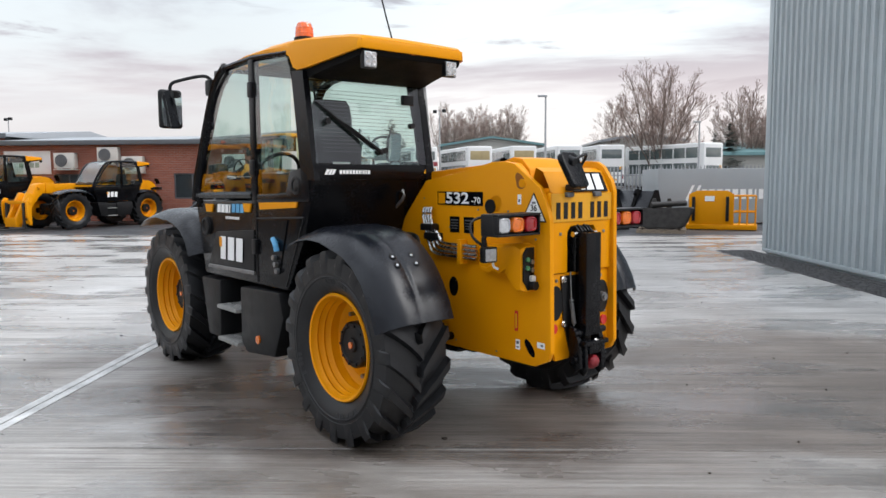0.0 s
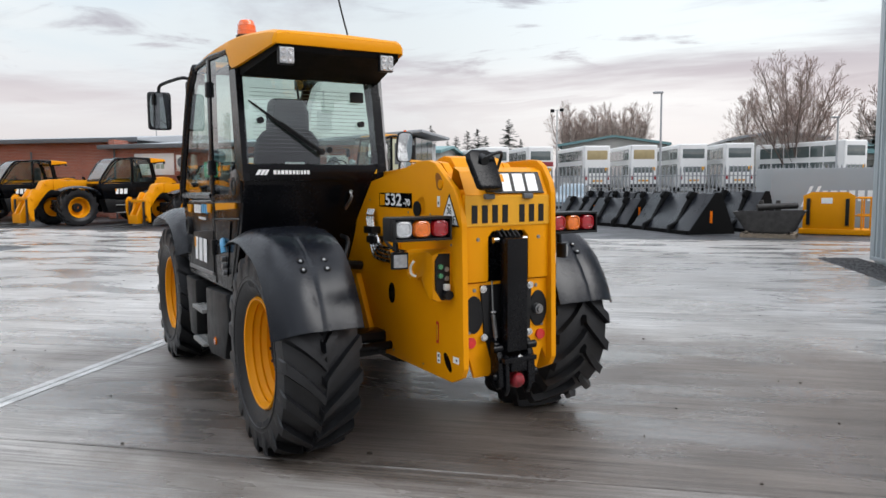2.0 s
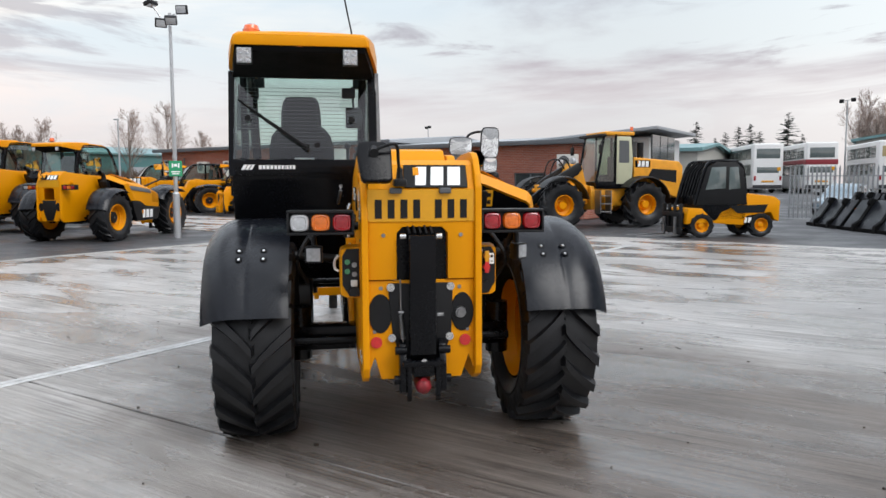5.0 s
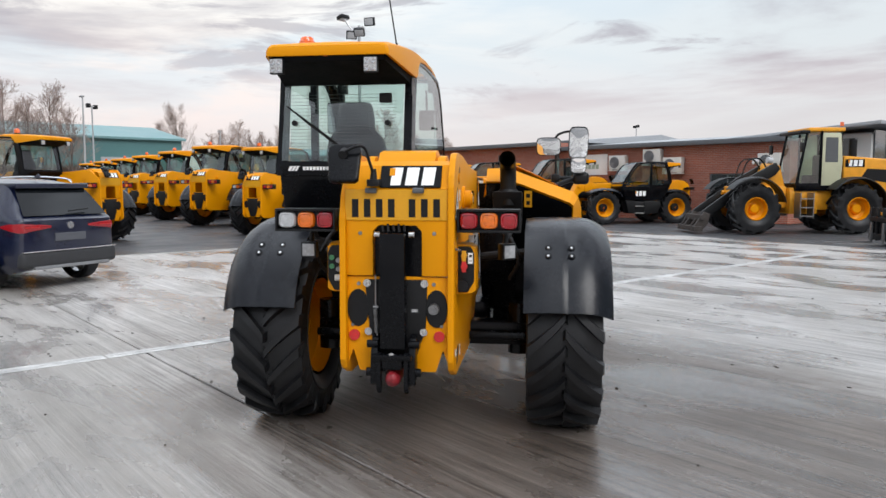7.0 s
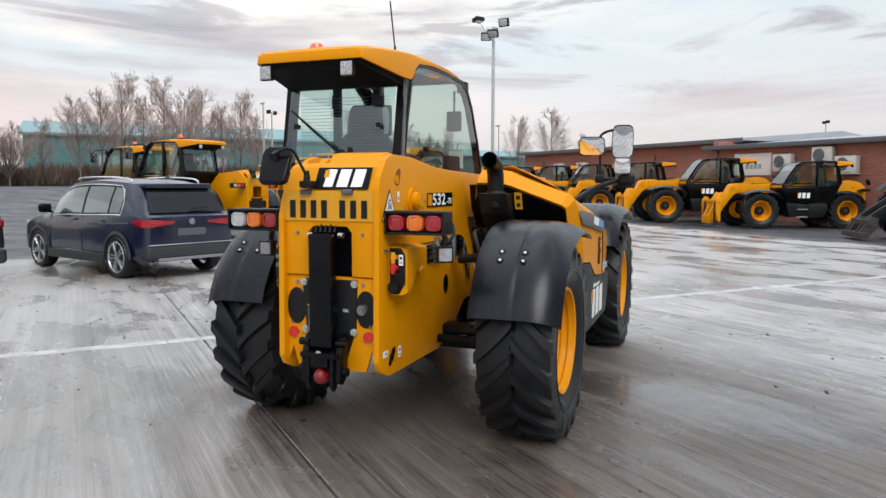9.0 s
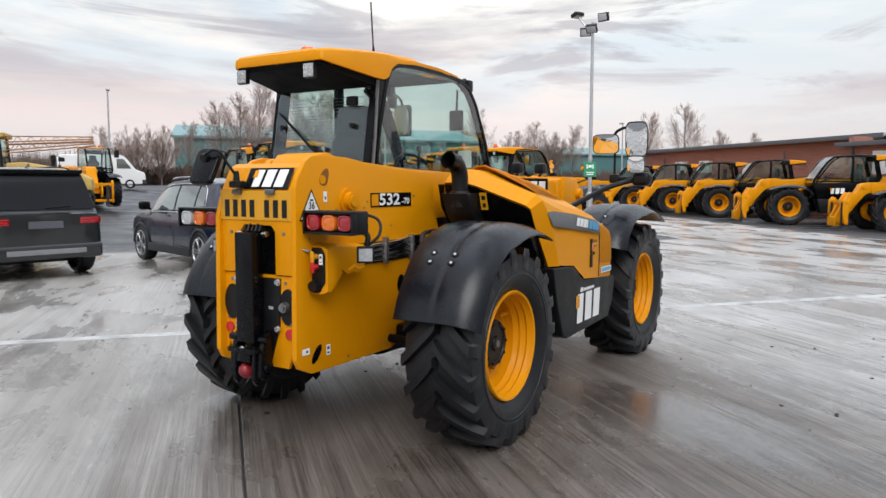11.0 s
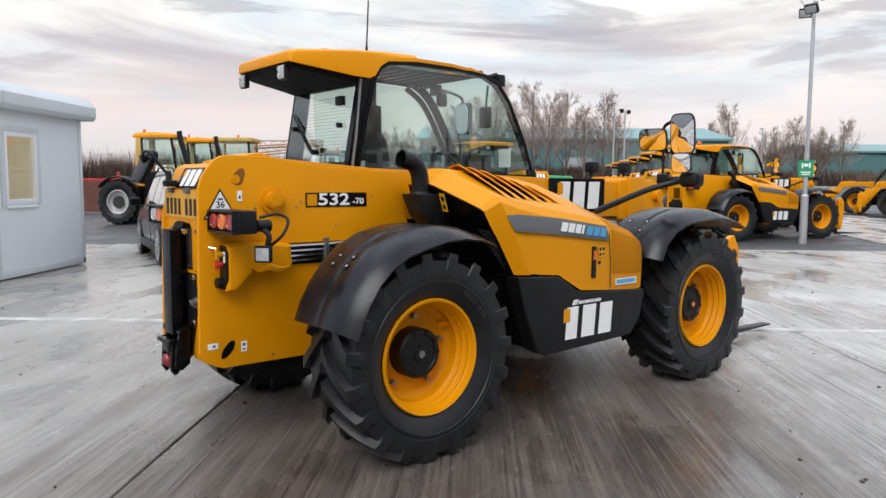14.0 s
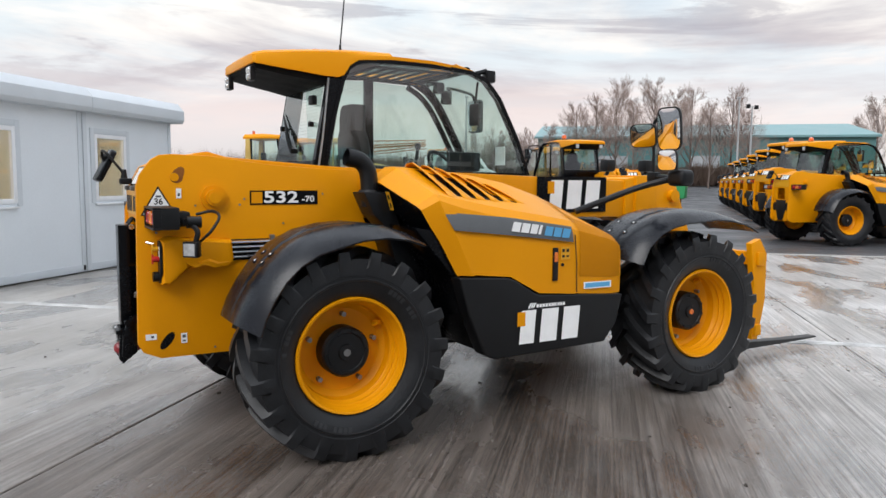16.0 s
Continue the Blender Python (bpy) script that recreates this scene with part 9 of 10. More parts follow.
BUSWHITE = material("bus_white", (0.80, 0.80, 0.785), 0.35, vary=0.05, grain=0.6, coat=0.2)
BUSTAN = material("tan_blind", (0.42, 0.33, 0.17), 0.4, vary=0.15, grain=2)
BUSRED = material("bus_red", (0.26, 0.03, 0.04), 0.35, vary=0.1, grain=1)
for k, (x, y, r, red, tan) in enumerate([(-7.96, 69.8, 24, 0, 0), (-3.84, 70.2, 21, 1, 0), (1.41, 70.3, 17, 0, 1), (5.62, 70.2, 13, 0, 1), (9.91, 69.8, 10, 0, 0), (13.73, 69.2, 7, 0, 0), (22.4, 66.9, 30, 0, 0)]):
    b = make_bus(BUSWHITE, BUSTAN if tan else CARPANE, "white double-deck bus with tan rear blind" if tan else ("white double-deck bus with dark red band" if red else "white double-deck bus parked behind the fence"))
    if red:
        bm = B()
        box(bm, -1.256, 1.256, -0.008, 9.9, 2.42, 2.86, 0.02)
        part("red_band", bm, BUSRED, b)
    b.matrix_basis = pose(x, y, lie(x, y) - 0.03, 0, 0, r)

# parked cars in front of the buses
for x, y, r, c in ((0.3, 41.5, 170, (0.20, 0.27, 0.32)), (10.6, 39.5, 165, (0.03, 0.045, 0.06))):
    pc = make_suv(material("car_paint", c, 0.3, 0.3, coat=0.6), 4.2, 1.78, 1.5, 2.6, "low", "small parked car behind the palisade fence")
    pc.matrix_basis = pose(x, y, 0, 0, 0, r)


# ---- tractors, sprayer boom, van ----
PALE = material("pale_rim", (0.60, 0.60, 0.58), 0.5, vary=0.1)
TAN = material("faded_tan_yellow_paint", (0.56, 0.38, 0.10), 0.5, vary=0.15, grain=3)


def make_tractor():
    """Large fast tractor, nose to +y, rear axle at y = 0; the cab stands ahead of the rear wheels."""
    t = new("tractor")
    tagged(t, "large yellow and grey tractor with pale wheel rims", "tractor", "tractors at the yard edge")
    for wy, r, rim in ((0.0, 0.86, 0.46), (3.1, 0.80, 0.43)):
        w = simple_wheel(t, r, 0.56, rim, mat=PALE, lugs=18)
        w.matrix_basis = pose(0.96, wy, r)
        bm = B()
        rod(bm, (0.05, 0, 0), (0.20, 0, 0), 0.24, 0.22, seg=20)
        part("hub", bm, FORKS, w)
        again(w, pose(-0.96, wy, r, 30, 0, 180), t)
    bm = B()
    prism(bm, [(2.5, 1.0), (2.5, 1.95), (2.8, 1.98), (4.3, 1.75), (4.5, 1.5), (4.5, 0.95)], "x", -0.48, 0.48, 0.06, 3)
    part("hood", bm, GLOSS_BLACK, t)
    bm = B()
    box(bm, -0.50, 0.50, -0.75, 4.3, 0.75, 1.12, 0.05)
    part("chassis", bm, BLACK, t)
    bm = B()
    box(bm, -0.62, 0.62, -0.70, 0.72, 1.12, 1.60, 0.06)
    part("rear_deck", bm, BLACK, t)
    bm = B()
    prism(bm, [(0.78, 1.20), (0.78, 2.0), (2.42, 2.0), (2.50, 1.55), (2.30, 1.0), (0.95, 1.0)], "x", -0.86, 0.86, 0.04)
    part("cab_lower", bm, GLOSS_BLACK, t)
    for x in (-0.88, 0.88):
        bm = B()
        prism(bm, [(0.72, 1.45), (0.70, 2.32), (1.02, 2.32), (1.06, 1.45)], "x", x - 0.03, x + 0.03, 0.02)
        part("rear_quarter_panel", bm, YELLOW, t)
        bm = B()
        prism(bm, [(0.70, 2.32), (0.74, 3.28), (0.94, 3.28), (0.98, 2.32)], "x", x - 0.05, x + 0.02, 0.01)
        part("rear_pillar", bm, TAN, t, "faded pale yellow cab pillar")
        for y0, y1 in ((1.0, 0.98), (2.44, 2.22)):
            bm = B()
            tube(bm, [(x * 0.95, y0, 1.95), (x * 0.95, y1, 3.30)], 0.05, 6)
            part("cab_post", bm, GLOSS_BLACK, t)
        bm = B()
        bm.faces.new([bm.verts.new(p) for p in ((x * 0.97, 1.05, 2.0), (x * 0.97, 2.40, 2.0), (x * 0.97, 2.2, 3.27), (x * 0.97, 1.02, 3.27))])
        part("cab_window", bm, GLASS, t).visible_shadow = False
    for y0, y1 in ((2.45, 2.22), (0.76, 0.78)):
        bm = B()
        bm.faces.new([bm.verts.new(p) for p in ((-0.80, y0, 2.0), (0.80, y0, 2.0), (0.80, y1, 3.27), (-0.80, y1, 3.27))])
        part("cab_window", bm, GLASS, t).visible_shadow = False
    bm = B()
    loft(bm, [[(u * w, y, z) for u, z in ((-1, lo), (-1, lo + 0.08), (-0.9, hi), (0.9, hi), (1, lo + 0.08), (1, lo))] for y, w, lo, hi in ((0.60, 0.84, 3.26, 3.37), (0.68, 0.90, 3.25, 3.43), (1.5, 0.92, 3.27, 3.46), (2.35, 0.90, 3.26, 3.42), (2.48, 0.84, 3.26, 3.36))], closed=True, cap=True)
    part("cab_roof", bm, YELLOW, t)
    bm = B()
    box(bm, -0.25, 0.25, 1.2, 1.34, 2.0, 2.75, 0.05)
    part("seat", bm, SEAT, t)
    bm = B()
    tube(bm, curve_pts([(0.90, 3.10, 1.7), (0.90, 2.95, 2.3), (0.90, 2.68, 3.1), (0.90, 2.60, 3.50)], 3), 0.12, 10)
    part("exhaust", bm, BLACK, t)
    bm = B()
    spin(bm, [(0.07, 0), (0.06, 0.13), (0, 0.15)], "z", 12, (0.5, 1.0, 3.45))
    part("beacon", bm, BEACON, t)
    for s in (-1, 1):
        bm = B()
        tube(bm, [(s * 0.88, 2.3, 3.1), (s * 1.15, 2.45, 3.05), (s * 1.15, 2.45, 2.8)], 0.02, 6)
        arm = part("mirror_arm", bm, BLACK, t)
        bm = B()
        box(bm, s * 1.15 - 0.11, s * 1.15 + 0.11, 2.42, 2.49, 2.45, 2.85, 0.03)
        part("mirror", bm, BLACK, arm)
        bm = B()
        strip_fender(bm, [(0.98 * math.cos(a), 0.86 + 0.98 * math.sin(a)) for a in [0.35 + 2.2 * k / 9 for k in range(10)]], s * 0.68, s * 1.24, 0.03, 0.03)
        part("mudguard", bm, BLACK, t)
    maker_mark(t, facing(0.90, 1.75, 2.12, "right"), 0.6, "cab_logo", False)
    return t


tr = make_tractor()
SHORT = Matrix.Diagonal((0.92, 0.85, 1.0, 1))
tr.matrix_basis = pose(-22.5, -7.2, lie(-22.5, -7.2) - 0.03, 0, 0, 8) @ SHORT
copy_thing(tr, pose(-25.9, -6.75, lie(-25.9, -6.75) - 0.03, 0, 0, 10) @ SHORT)


def make_sprayer():
    """Self-propelled sprayer, nose to +y, cab centre at y = 0, its booms folded along the nose."""
    s = new("crop_sprayer")
    tagged(s, "faded tan crop sprayer with folded rusty lattice booms", "sprayer")
    rust = material("rusty_lattice", (0.36, 0.17, 0.06), 0.65, vary=0.3, grain=6)
    for j, (x, z0, z1) in enumerate(((0.55, 2.75, 3.10), (0.95, 2.85, 3.20), (0.75, 3.10, 3.30))):
        bm = B()
        n = 14
        for k in range(n):
            a, b = k / n, (k + 1) / n
            ya, yb = 0.95 + 3.3 * a, 0.95 + 3.3 * b
            za, zb = z0 + (z1 - z0) * a, z0 + (z1 - z0) * b
            ha, hb = 0.34 - 0.16 * a, 0.34 - 0.16 * b
            tube(bm, [(x, ya, za), (x, yb, zb)], 0.025, 4)
            tube(bm, [(x, ya, za + ha), (x, yb, zb + hb)], 0.025, 4)
            tube(bm, [(x, ya, za), (x, yb, zb + hb)] if k % 2 else [(x, ya, za + ha), (x, yb, zb)], 0.014, 4)
        part("spray_boom", bm, rust, s)
    bm = B()
    prism(bm, [(0.9, 1.3), (0.9, 2.35), (1.6, 2.40), (3.6, 2.0), (4.1, 1.7), (4.15, 1.2)], "x", -0.62, 0.62, 0.10, 3)
    hood = part("hood", bm, TAN, s, "sloping tan engine hood")
    for k in range(4):
        bm = B()
        box(bm, 0.615, 0.635, 3.0 + 0.2 * k, 3.12 + 0.2 * k, 1.55, 1.85, 0.01)
        part("grille", bm, BLACK, hood)
    bm = B()
    box(bm, -0.85, 0.85, -0.9, 0.9, 1.3, 2.05, 0.08, 3)
    part("cab_lower", bm, TAN, s)
    for x in (-0.8, 0.8):
        for y0, y1 in ((-0.84, -0.78), (0.84, 0.74)):
            bm = B()
            tube(bm, [(x, y0, 2.0), (x, y1, 3.4)], 0.06, 6)
            part("cab_post", bm, TAN if y0 < 0 else BLACK, s)
        bm = B()
        bm.faces.new([bm.verts.new(p) for p in ((x, -0.8, 2.05), (x, 0.8, 2.05), (x, 0.72, 3.38), (x, -0.76, 3.38))])
        part("cab_window", bm, GLASS, s).visible_shadow = False
    for y0, y1 in ((-0.86, -0.79), (0.86, 0.75)):
        bm = B()
        bm.faces.new([bm.verts.new(p) for p in ((-0.76, y0, 2.05), (0.76, y0, 2.05), (0.76, y1, 3.38), (-0.76, y1, 3.38))])
        part("cab_window", bm, GLASS, s).visible_shadow = False
    bm = B()
    box(bm, -0.95, 0.95, -0.95, 0.95, 3.38, 3.60, 0.08, 3)
    part("cab_roof", bm, TAN, s)
    bm = B()
    spin(bm, [(0.07, 0), (0.06, 0.13), (0, 0.15)], "z", 12, (0.5, 0.2, 3.60))
    part("beacon", bm, BEACON, s)
    bm = B()
    box(bm, -0.3, 0.3, -0.35, -0.2, 2.0, 2.8, 0.05)
    part("seat", bm, SEAT, s)
    bm = B()
    box(bm, -0.9, 0.9, -4.2, -1.1, 1.2, 2.3, 0.25, 3)
    part("tank", bm, TAN, s)
    bm = B()
    box(bm, -0.5, 0.5, -4.4, 4.0, 0.9, 1.3, 0.04)
    part("chassis", bm, BLACK, s)
    w = simple_wheel(s, 0.80, 0.45, 0.45, mat=PALE, lugs=18)
    w.matrix_basis = pose(0.98, 3.3, 0.80)
    again(w, pose(-0.98, 3.3, 0.80, 0, 0, 180), s)
    again(w, pose(0.98, -2.9, 0.80), s)
    again(w, pose(-0.98, -2.9, 0.80, 0, 0, 180), s)
    return s


place(make_sprayer(), -29.8, -5.3, 4)


def make_rail_fence():
    """Red steel posts with dull sheet panels at the south-west edge of the yard."""
    f = new("fence")
    tagged(f, "dull red sheet fence with red posts behind tractors", "fence")
    for k in range(7):
        bm = B()
        box(bm, -0.05, 0.05, 2.2 * k - 0.05, 2.2 * k + 0.05, 0.0, 2.0, 0.01, 1)
        part("post", bm, RED, f)
    sheet = material("dull_red_sheet", (0.13, 0.045, 0.035), 0.7, vary=0.3, grain=2)
    for k in range(6):
        bm = B()
        box(bm, -0.02, 0.02, 2.2 * k + 0.06, 2.2 * k + 2.14, 0.05, 1.55, 0.005, 1)
        part("panel", bm, sheet, f)
    bm = B()
    box(bm, -0.04, 0.04, -0.05, 13.25, 1.56, 1.66, 0.008, 1)
    part("rail", bm, RED, f)
    return f


place(make_rail_fence(), -29.0, -17.6, 4)


def make_van():
    v = new("van")
    tagged(v, "white panel van parked at the yard edge", "van")
    bm = B()
    prism(bm, [(-1.0, 0.35), (-1.05, 2.45), (-0.9, 2.6), (3.4, 2.6), (3.7, 2.45), (4.35, 1.55), (5.05, 1.25), (5.15, 0.9), (5.1, 0.35)], "x", -1.0, 1.0, 0.08, 3)
    part("body", bm, BUSWHITE, v)
    for s in (-1, 1):
        bm = B()
        prism(bm, [(3.1, 1.55), (3.1, 2.3), (3.6, 2.3), (4.15, 1.55)], "x", s * 0.995, s * 1.006)
        part("side_window", bm, CARPANE, v)
    bm = B()
    box(bm, -1.02, 1.02, 4.9, 5.2, 0.35, 0.7, 0.05)
    part("bumper", bm, ARCH, v)
    w = simple_wheel(v, 0.36, 0.24, 0.22, mat=ALLOY)
    w.matrix_basis = pose(0.9, 0.0, 0.36)
    again(w, pose(0.9, 4.0, 0.36), v)
    again(w, pose(-0.9, 0, 0.36, 0, 0, 180), v)
    again(w, pose(-0.9, 4.0, 0.36, 0, 0, 180), v)
    return v


place(make_van(), -57.5, -6.8, 4)

# ---- trees and far buildings ----
BARK = material("grey_brown_bark", (0.17, 0.13, 0.11), 0.85, vary=0.3, grain=3)
TWIG = material("bare_twigs", (0.34, 0.255, 0.22), 0.9, vary=0.25, grain=1)
NEEDLE = material("dark_conifer_needles", (0.040, 0.056, 0.044), 0.85, vary=0.4, grain=3)
SCRUB = material("winter_scrub", (0.150, 0.105, 0.080), 0.9, vary=0.4, grain=0.8)


def twig_tube(verts, faces, pts, r0, r1, sides=3):
    """A thin tapered stem through pts, added to plain lists."""
    n = len(pts)
    base = len(verts)
    for k, p in enumerate(pts):
        d = (pts[min(k + 1, n - 1)] - pts[max(k - 1, 0)]).normalized()
        u = d.cross(Vector((0.3, 0.9, 0.2))).normalized()
        v = d.cross(u)
        r = r0 + (r1 - r0) * k / (n - 1)
        for j in range(sides):
            a = 2 * math.pi * j / sides
            q = p + u * (r * math.cos(a)) + v * (r * math.sin(a))
            verts.append((q.x, q.y, q.z))
    for k in range(n - 1):
        for j in range(sides):
            a, b = base + k * sides + j, base + k * sides + (j + 1) % sides
            faces.append((a, b, b + sides, a + sides))


def make_tree(seed, h, kind, label):
    """A leafless tree, one of three kinds: 'dome' with many fanned limbs from a short trunk, 'slim' with steep limbs, 'airy' with one leader and ascending side limbs."""
    t = new("tree")
    tagged(t, label, "tree", "bare winter trees")
    rng = random.Random(seed)
    wood, fine = ([], []), ([], [])

    def bend(p, d, length, steps, wander, lift):
        pts, dd = [p], d.normalized()
        for _ in range(steps):
            dd = (dd + Vector((rng.uniform(-1, 1), rng.uniform(-1, 1), rng.uniform(-0.6, 0.6))) * wander + Vector((0, 0, lift))).normalized()
            pts.append(pts[-1] + dd * (length / steps))
        return pts, dd

    def at(pts, f):
        g = f * (len(pts) - 1)
        i = min(len(pts) - 2, int(g))
        return pts[i].lerp(pts[i + 1], g - i), (pts[i + 1] - pts[i]).normalized()

    def side_shoot(pts, f, angle):
        p, d = at(pts, f)
        a = rng.uniform(0, 2 * math.pi)
        u = d.cross(Vector((0.13, 0.31, 0.94))).normalized()
        v = d.cross(u)
        return p, (d * math.cos(angle) + (u * math.cos(a) + v * math.sin(a)) * math.sin(angle))

    def spray(pts, length, count, r):
        """Twigs along a limb, each with its own finer shoots."""
        for k in range(count):
            f = 0.22 + 0.78 * (k + rng.random()) / count
            p, d = side_shoot(pts, f, rng.uniform(0.45, 0.85))
            L = length * (1.15 - 0.65 * f) * rng.uniform(0.7, 1.2)
            tw, _ = bend(p, d, L, 3, 0.13, 0.10)
            twig_tube(*fine, tw, r, 0.007)
            for j in range(9):
                p2, d2 = side_shoot(tw, rng.uniform(0.2, 0.95), rng.uniform(0.4, 0.8))
                t2, _ = bend(p2, d2, L * rng.uniform(0.25, 0.5), 2, 0.12, 0.08)
                twig_tube(*fine, t2, 0.008, 0.005)

    if kind == "airy":
        trunk, _ = bend(Vector((0, 0, -0.1)), Vector((0, 0, 1)), h, 7, 0.035, 0.02)
        twig_tube(*wood, trunk, h * 0.013, 0.02, 7)
        limbs = [(0.16 + 0.80 * k / 30, rng.uniform(0.60, 1.0)) for k in range(31)]
        for f, ang in limbs:
            p, d = side_shoot(trunk, f, ang)
            L = h * (0.46 * (1.10 - f) ** 0.8 + 0.05) * rng.uniform(0.75, 1.2)
            lim, _ = bend(p, d, L, 4, 0.10, 0.20)
            twig_tube(*wood, lim, h * 0.0045 * (1.2 - f) + 0.012, 0.012, 5)
            spray(lim, L * 0.55, 12, 0.011)
    else:
        steep = 0.34 if kind == "slim" else 0.72
        trunk, _ = bend(Vector((0, 0, -0.1)), Vector((0, 0, 1)), h * (0.30 if kind == "slim" else 0.22), 3, 0.03, 0.0)
        twig_tube(*wood, trunk, h * 0.020, h * 0.015, 8)
        n = 9 if kind == "slim" else 17
        for k in range(n):
            a = 2.399963 * k
            lean = steep * math.sqrt((k + 0.3) / n)
            d = Vector((math.cos(a) * math.sin(lean), math.sin(a) * math.sin(lean), math.cos(lean)))
            p, _ = at(trunk, 1.0 - 0.55 * (k / n))
            L = (h * 0.80 * rng.uniform(0.92, 1.04)) * (1.0 - 0.16 * (lean / steep) ** 2)
            lim, _ = bend(p, d, L, 6, 0.055, 0.045)
            twig_tube(*wood, lim, h * 0.0075, 0.014, 6)
            for j in range(11):
                f = 0.20 + 0.76 * (j + rng.random() * 0.8) / 11
                p2, d2 = side_shoot(lim, f, rng.uniform(0.35, 0.70))
                L2 = L * (0.40 - 0.26 * f) * rng.uniform(0.8, 1.15)
                sub, _ = bend(p2, d2, L2, 4, 0.09, 0.12)
                twig_tube(*wood, sub, h * 0.0026, 0.010, 4)
                spray(sub, L2 * 0.62, 8, 0.010)
    for nm, (vs, fs), mt in (("trunk", wood, BARK), ("crown", fine, TWIG)):
        me = bpy.data.meshes.new(nm)
        me.from_pydata(vs, [], fs)
        me.materials.append(mt)
        ob = new(nm, me)
        ob.parent = t
    return t


def make_conifer(seed, h):
    t = new("conifer")
    tagged(t, "dark evergreen conifer with drooping branches", "conifer", "evergreens behind the buses")
    rng = random.Random(seed)
    bm = B()
    rod(bm, (0, 0, -0.1), (0, 0, h), h * 0.015, 0.01, seg=6)
    part("trunk", bm, BARK, t)
    verts, faces = [], []
    for k in range(150):
        f = (k + rng.random()) / 150
        z = h * (0.10 + 0.90 * f)
        L = h * 0.34 * (1 - f) ** 0.85 * rng.uniform(0.65, 1.15) + 0.18
        a = rng.uniform(0, 2 * math.pi)
        d = Vector((math.cos(a), math.sin(a), rng.uniform(-0.25, 0.15)))
        s = Vector((-d.y, d.x, 0))
        for j in range(9):
            g = (j + 0.5) / 9
            c = Vector((0, 0, z)) + d * L * g
            w = L * 0.42 * (1.1 - g) + 0.07
            for sg in (-1, 1):
                i = len(verts)
                e = c + s * sg * w + d * w * 0.5 + Vector((0, 0, rng.uniform(-0.25, 0.05) * w))
                verts += [c - d * 0.10, c + d * 0.12, e]
                faces.append((i, i + 1, i + 2))
    me = bpy.data.meshes.new("foliage")
    me.from_pydata([tuple(v) for v in verts], [], faces)
    me.materials.append(NEEDLE)
    ob = new("foliage", me)
    ob.parent = t
    return t


def polar(cx, cy, bearing, d):
    a = radians(bearing)
    return cx - math.sin(a) * d, cy + math.cos(a) * d


# the large tree behind the buses, and a row of poplars
big = make_tree(3, 12.6, "dome", "large bare spreading tree behind the buses")
big.matrix_basis = pose(18.9, 72.5, 0)
poplar = make_tree(8, 12.0, "slim", "slim upright bare poplar in a row")
poplar.matrix_basis = pose(*polar(0, 0, 1.6, 112), 0)
for k, b in enumerate((0.6, -0.3, -1.2, -2.0, -2.9, -3.6)):
    x, y = polar(0, 0, b, 112 + 3 * (k % 3))
    copy_thing(poplar, pose(x, y, 0, 0, 0, 50 * k) @ Matrix.Scale(0.88 + 0.07 * (k % 3), 4))
sapling = make_tree(21, 10.5, "airy", "bare winter tree at the yard edge")
sapling.matrix_basis = pose(*polar(0, 0, -11.5, 95), 0)
alder = make_tree(29, 12.0, "airy", "tall airy bare tree with rising limbs")
alder.matrix_basis = pose(*polar(4.5, 4.5, 87.4, 92), 1.3)
oak = make_tree(33, 10.5, "dome", "broad bare winter tree at the yard edge")
oak.matrix_basis = pose(*polar(0, 0, -20.8, 80), 0)
for k, (b, d, s) in enumerate(((-13.2, 98, 0.6), (-17.0, 100, 0.65), (-22.0, 78, 0.7), (-10.5, 96, 0.45))):
    x, y = polar(0, 0, b, d)
    copy_thing(oak, pose(x, y, 0, 0, 0, 70 * k) @ Matrix.Scale(s, 4))
# trees along the west edge, in front of the green sheds
west = [(94.5, 92, 0.75, 2), (92.5, 95, 0.7, 1), (90.2, 90, 1.0, 0), (88.8, 88, 0.95, 1), (86.0, 87, 0.9, 1), (84.6, 91, 1.15, 1), (83.4, 88, 1.15, 0), (82.0, 92, 1.05, 1), (80.6, 89, 1.0, 0), (79.2, 93, 1.05, 1), (78.0, 90, 0.9, 0), (96.2, 90, 0.7, 2), (98.5, 92, 0.6, 1), (97.3, 96, 0.6, 2)]
north = [(72.0, 128, 0.95, 0), (70.6, 130, 1.1, 1), (67.6, 128, 0.9, 2), (66.2, 132, 1.05, 0), (64.8, 130, 0.9, 2), (63.2, 130, 0.85, 1), (57.6, 135, 1.05, 1), (55.0, 135, 1.15, 1), (52.6, 140, 0.9, 0), (50.4, 140, 0.85, 0), (48.0, 140, 0.6, 2)]
for k, (b, d, s, kind) in enumerate(west + north):
    x, y = polar(4.5, 4.5, b, d)
    copy_thing((sapling, alder, oak)[kind], pose(x, y, lie(x, y), 0, 0, 37 * k) @ Matrix.Scale(s * (0.86 if k < len(west) else 0.95), 4))
conifer = make_conifer(4, 8.2)
conifer.matrix_basis = pose(*polar(1.5, 0.5, 12.9, 86), 0)
for k, (b, s) in enumerate(((11.6, 0.78), (10.9, 0.85), (10.0, 0.92), (9.2, 0.95), (8.6, 0.85), (6.8, 1.08), (5.9, 0.8), (-17.6, 0.75), (-18.6, 0.85))):
    x, y = polar(1.5, 0.5, b, 86 if b > 0 else 74)
    copy_thing(conifer, pose(x, y, 0, 0, 0, 60 * k) @ Matrix.Scale(s, 4))


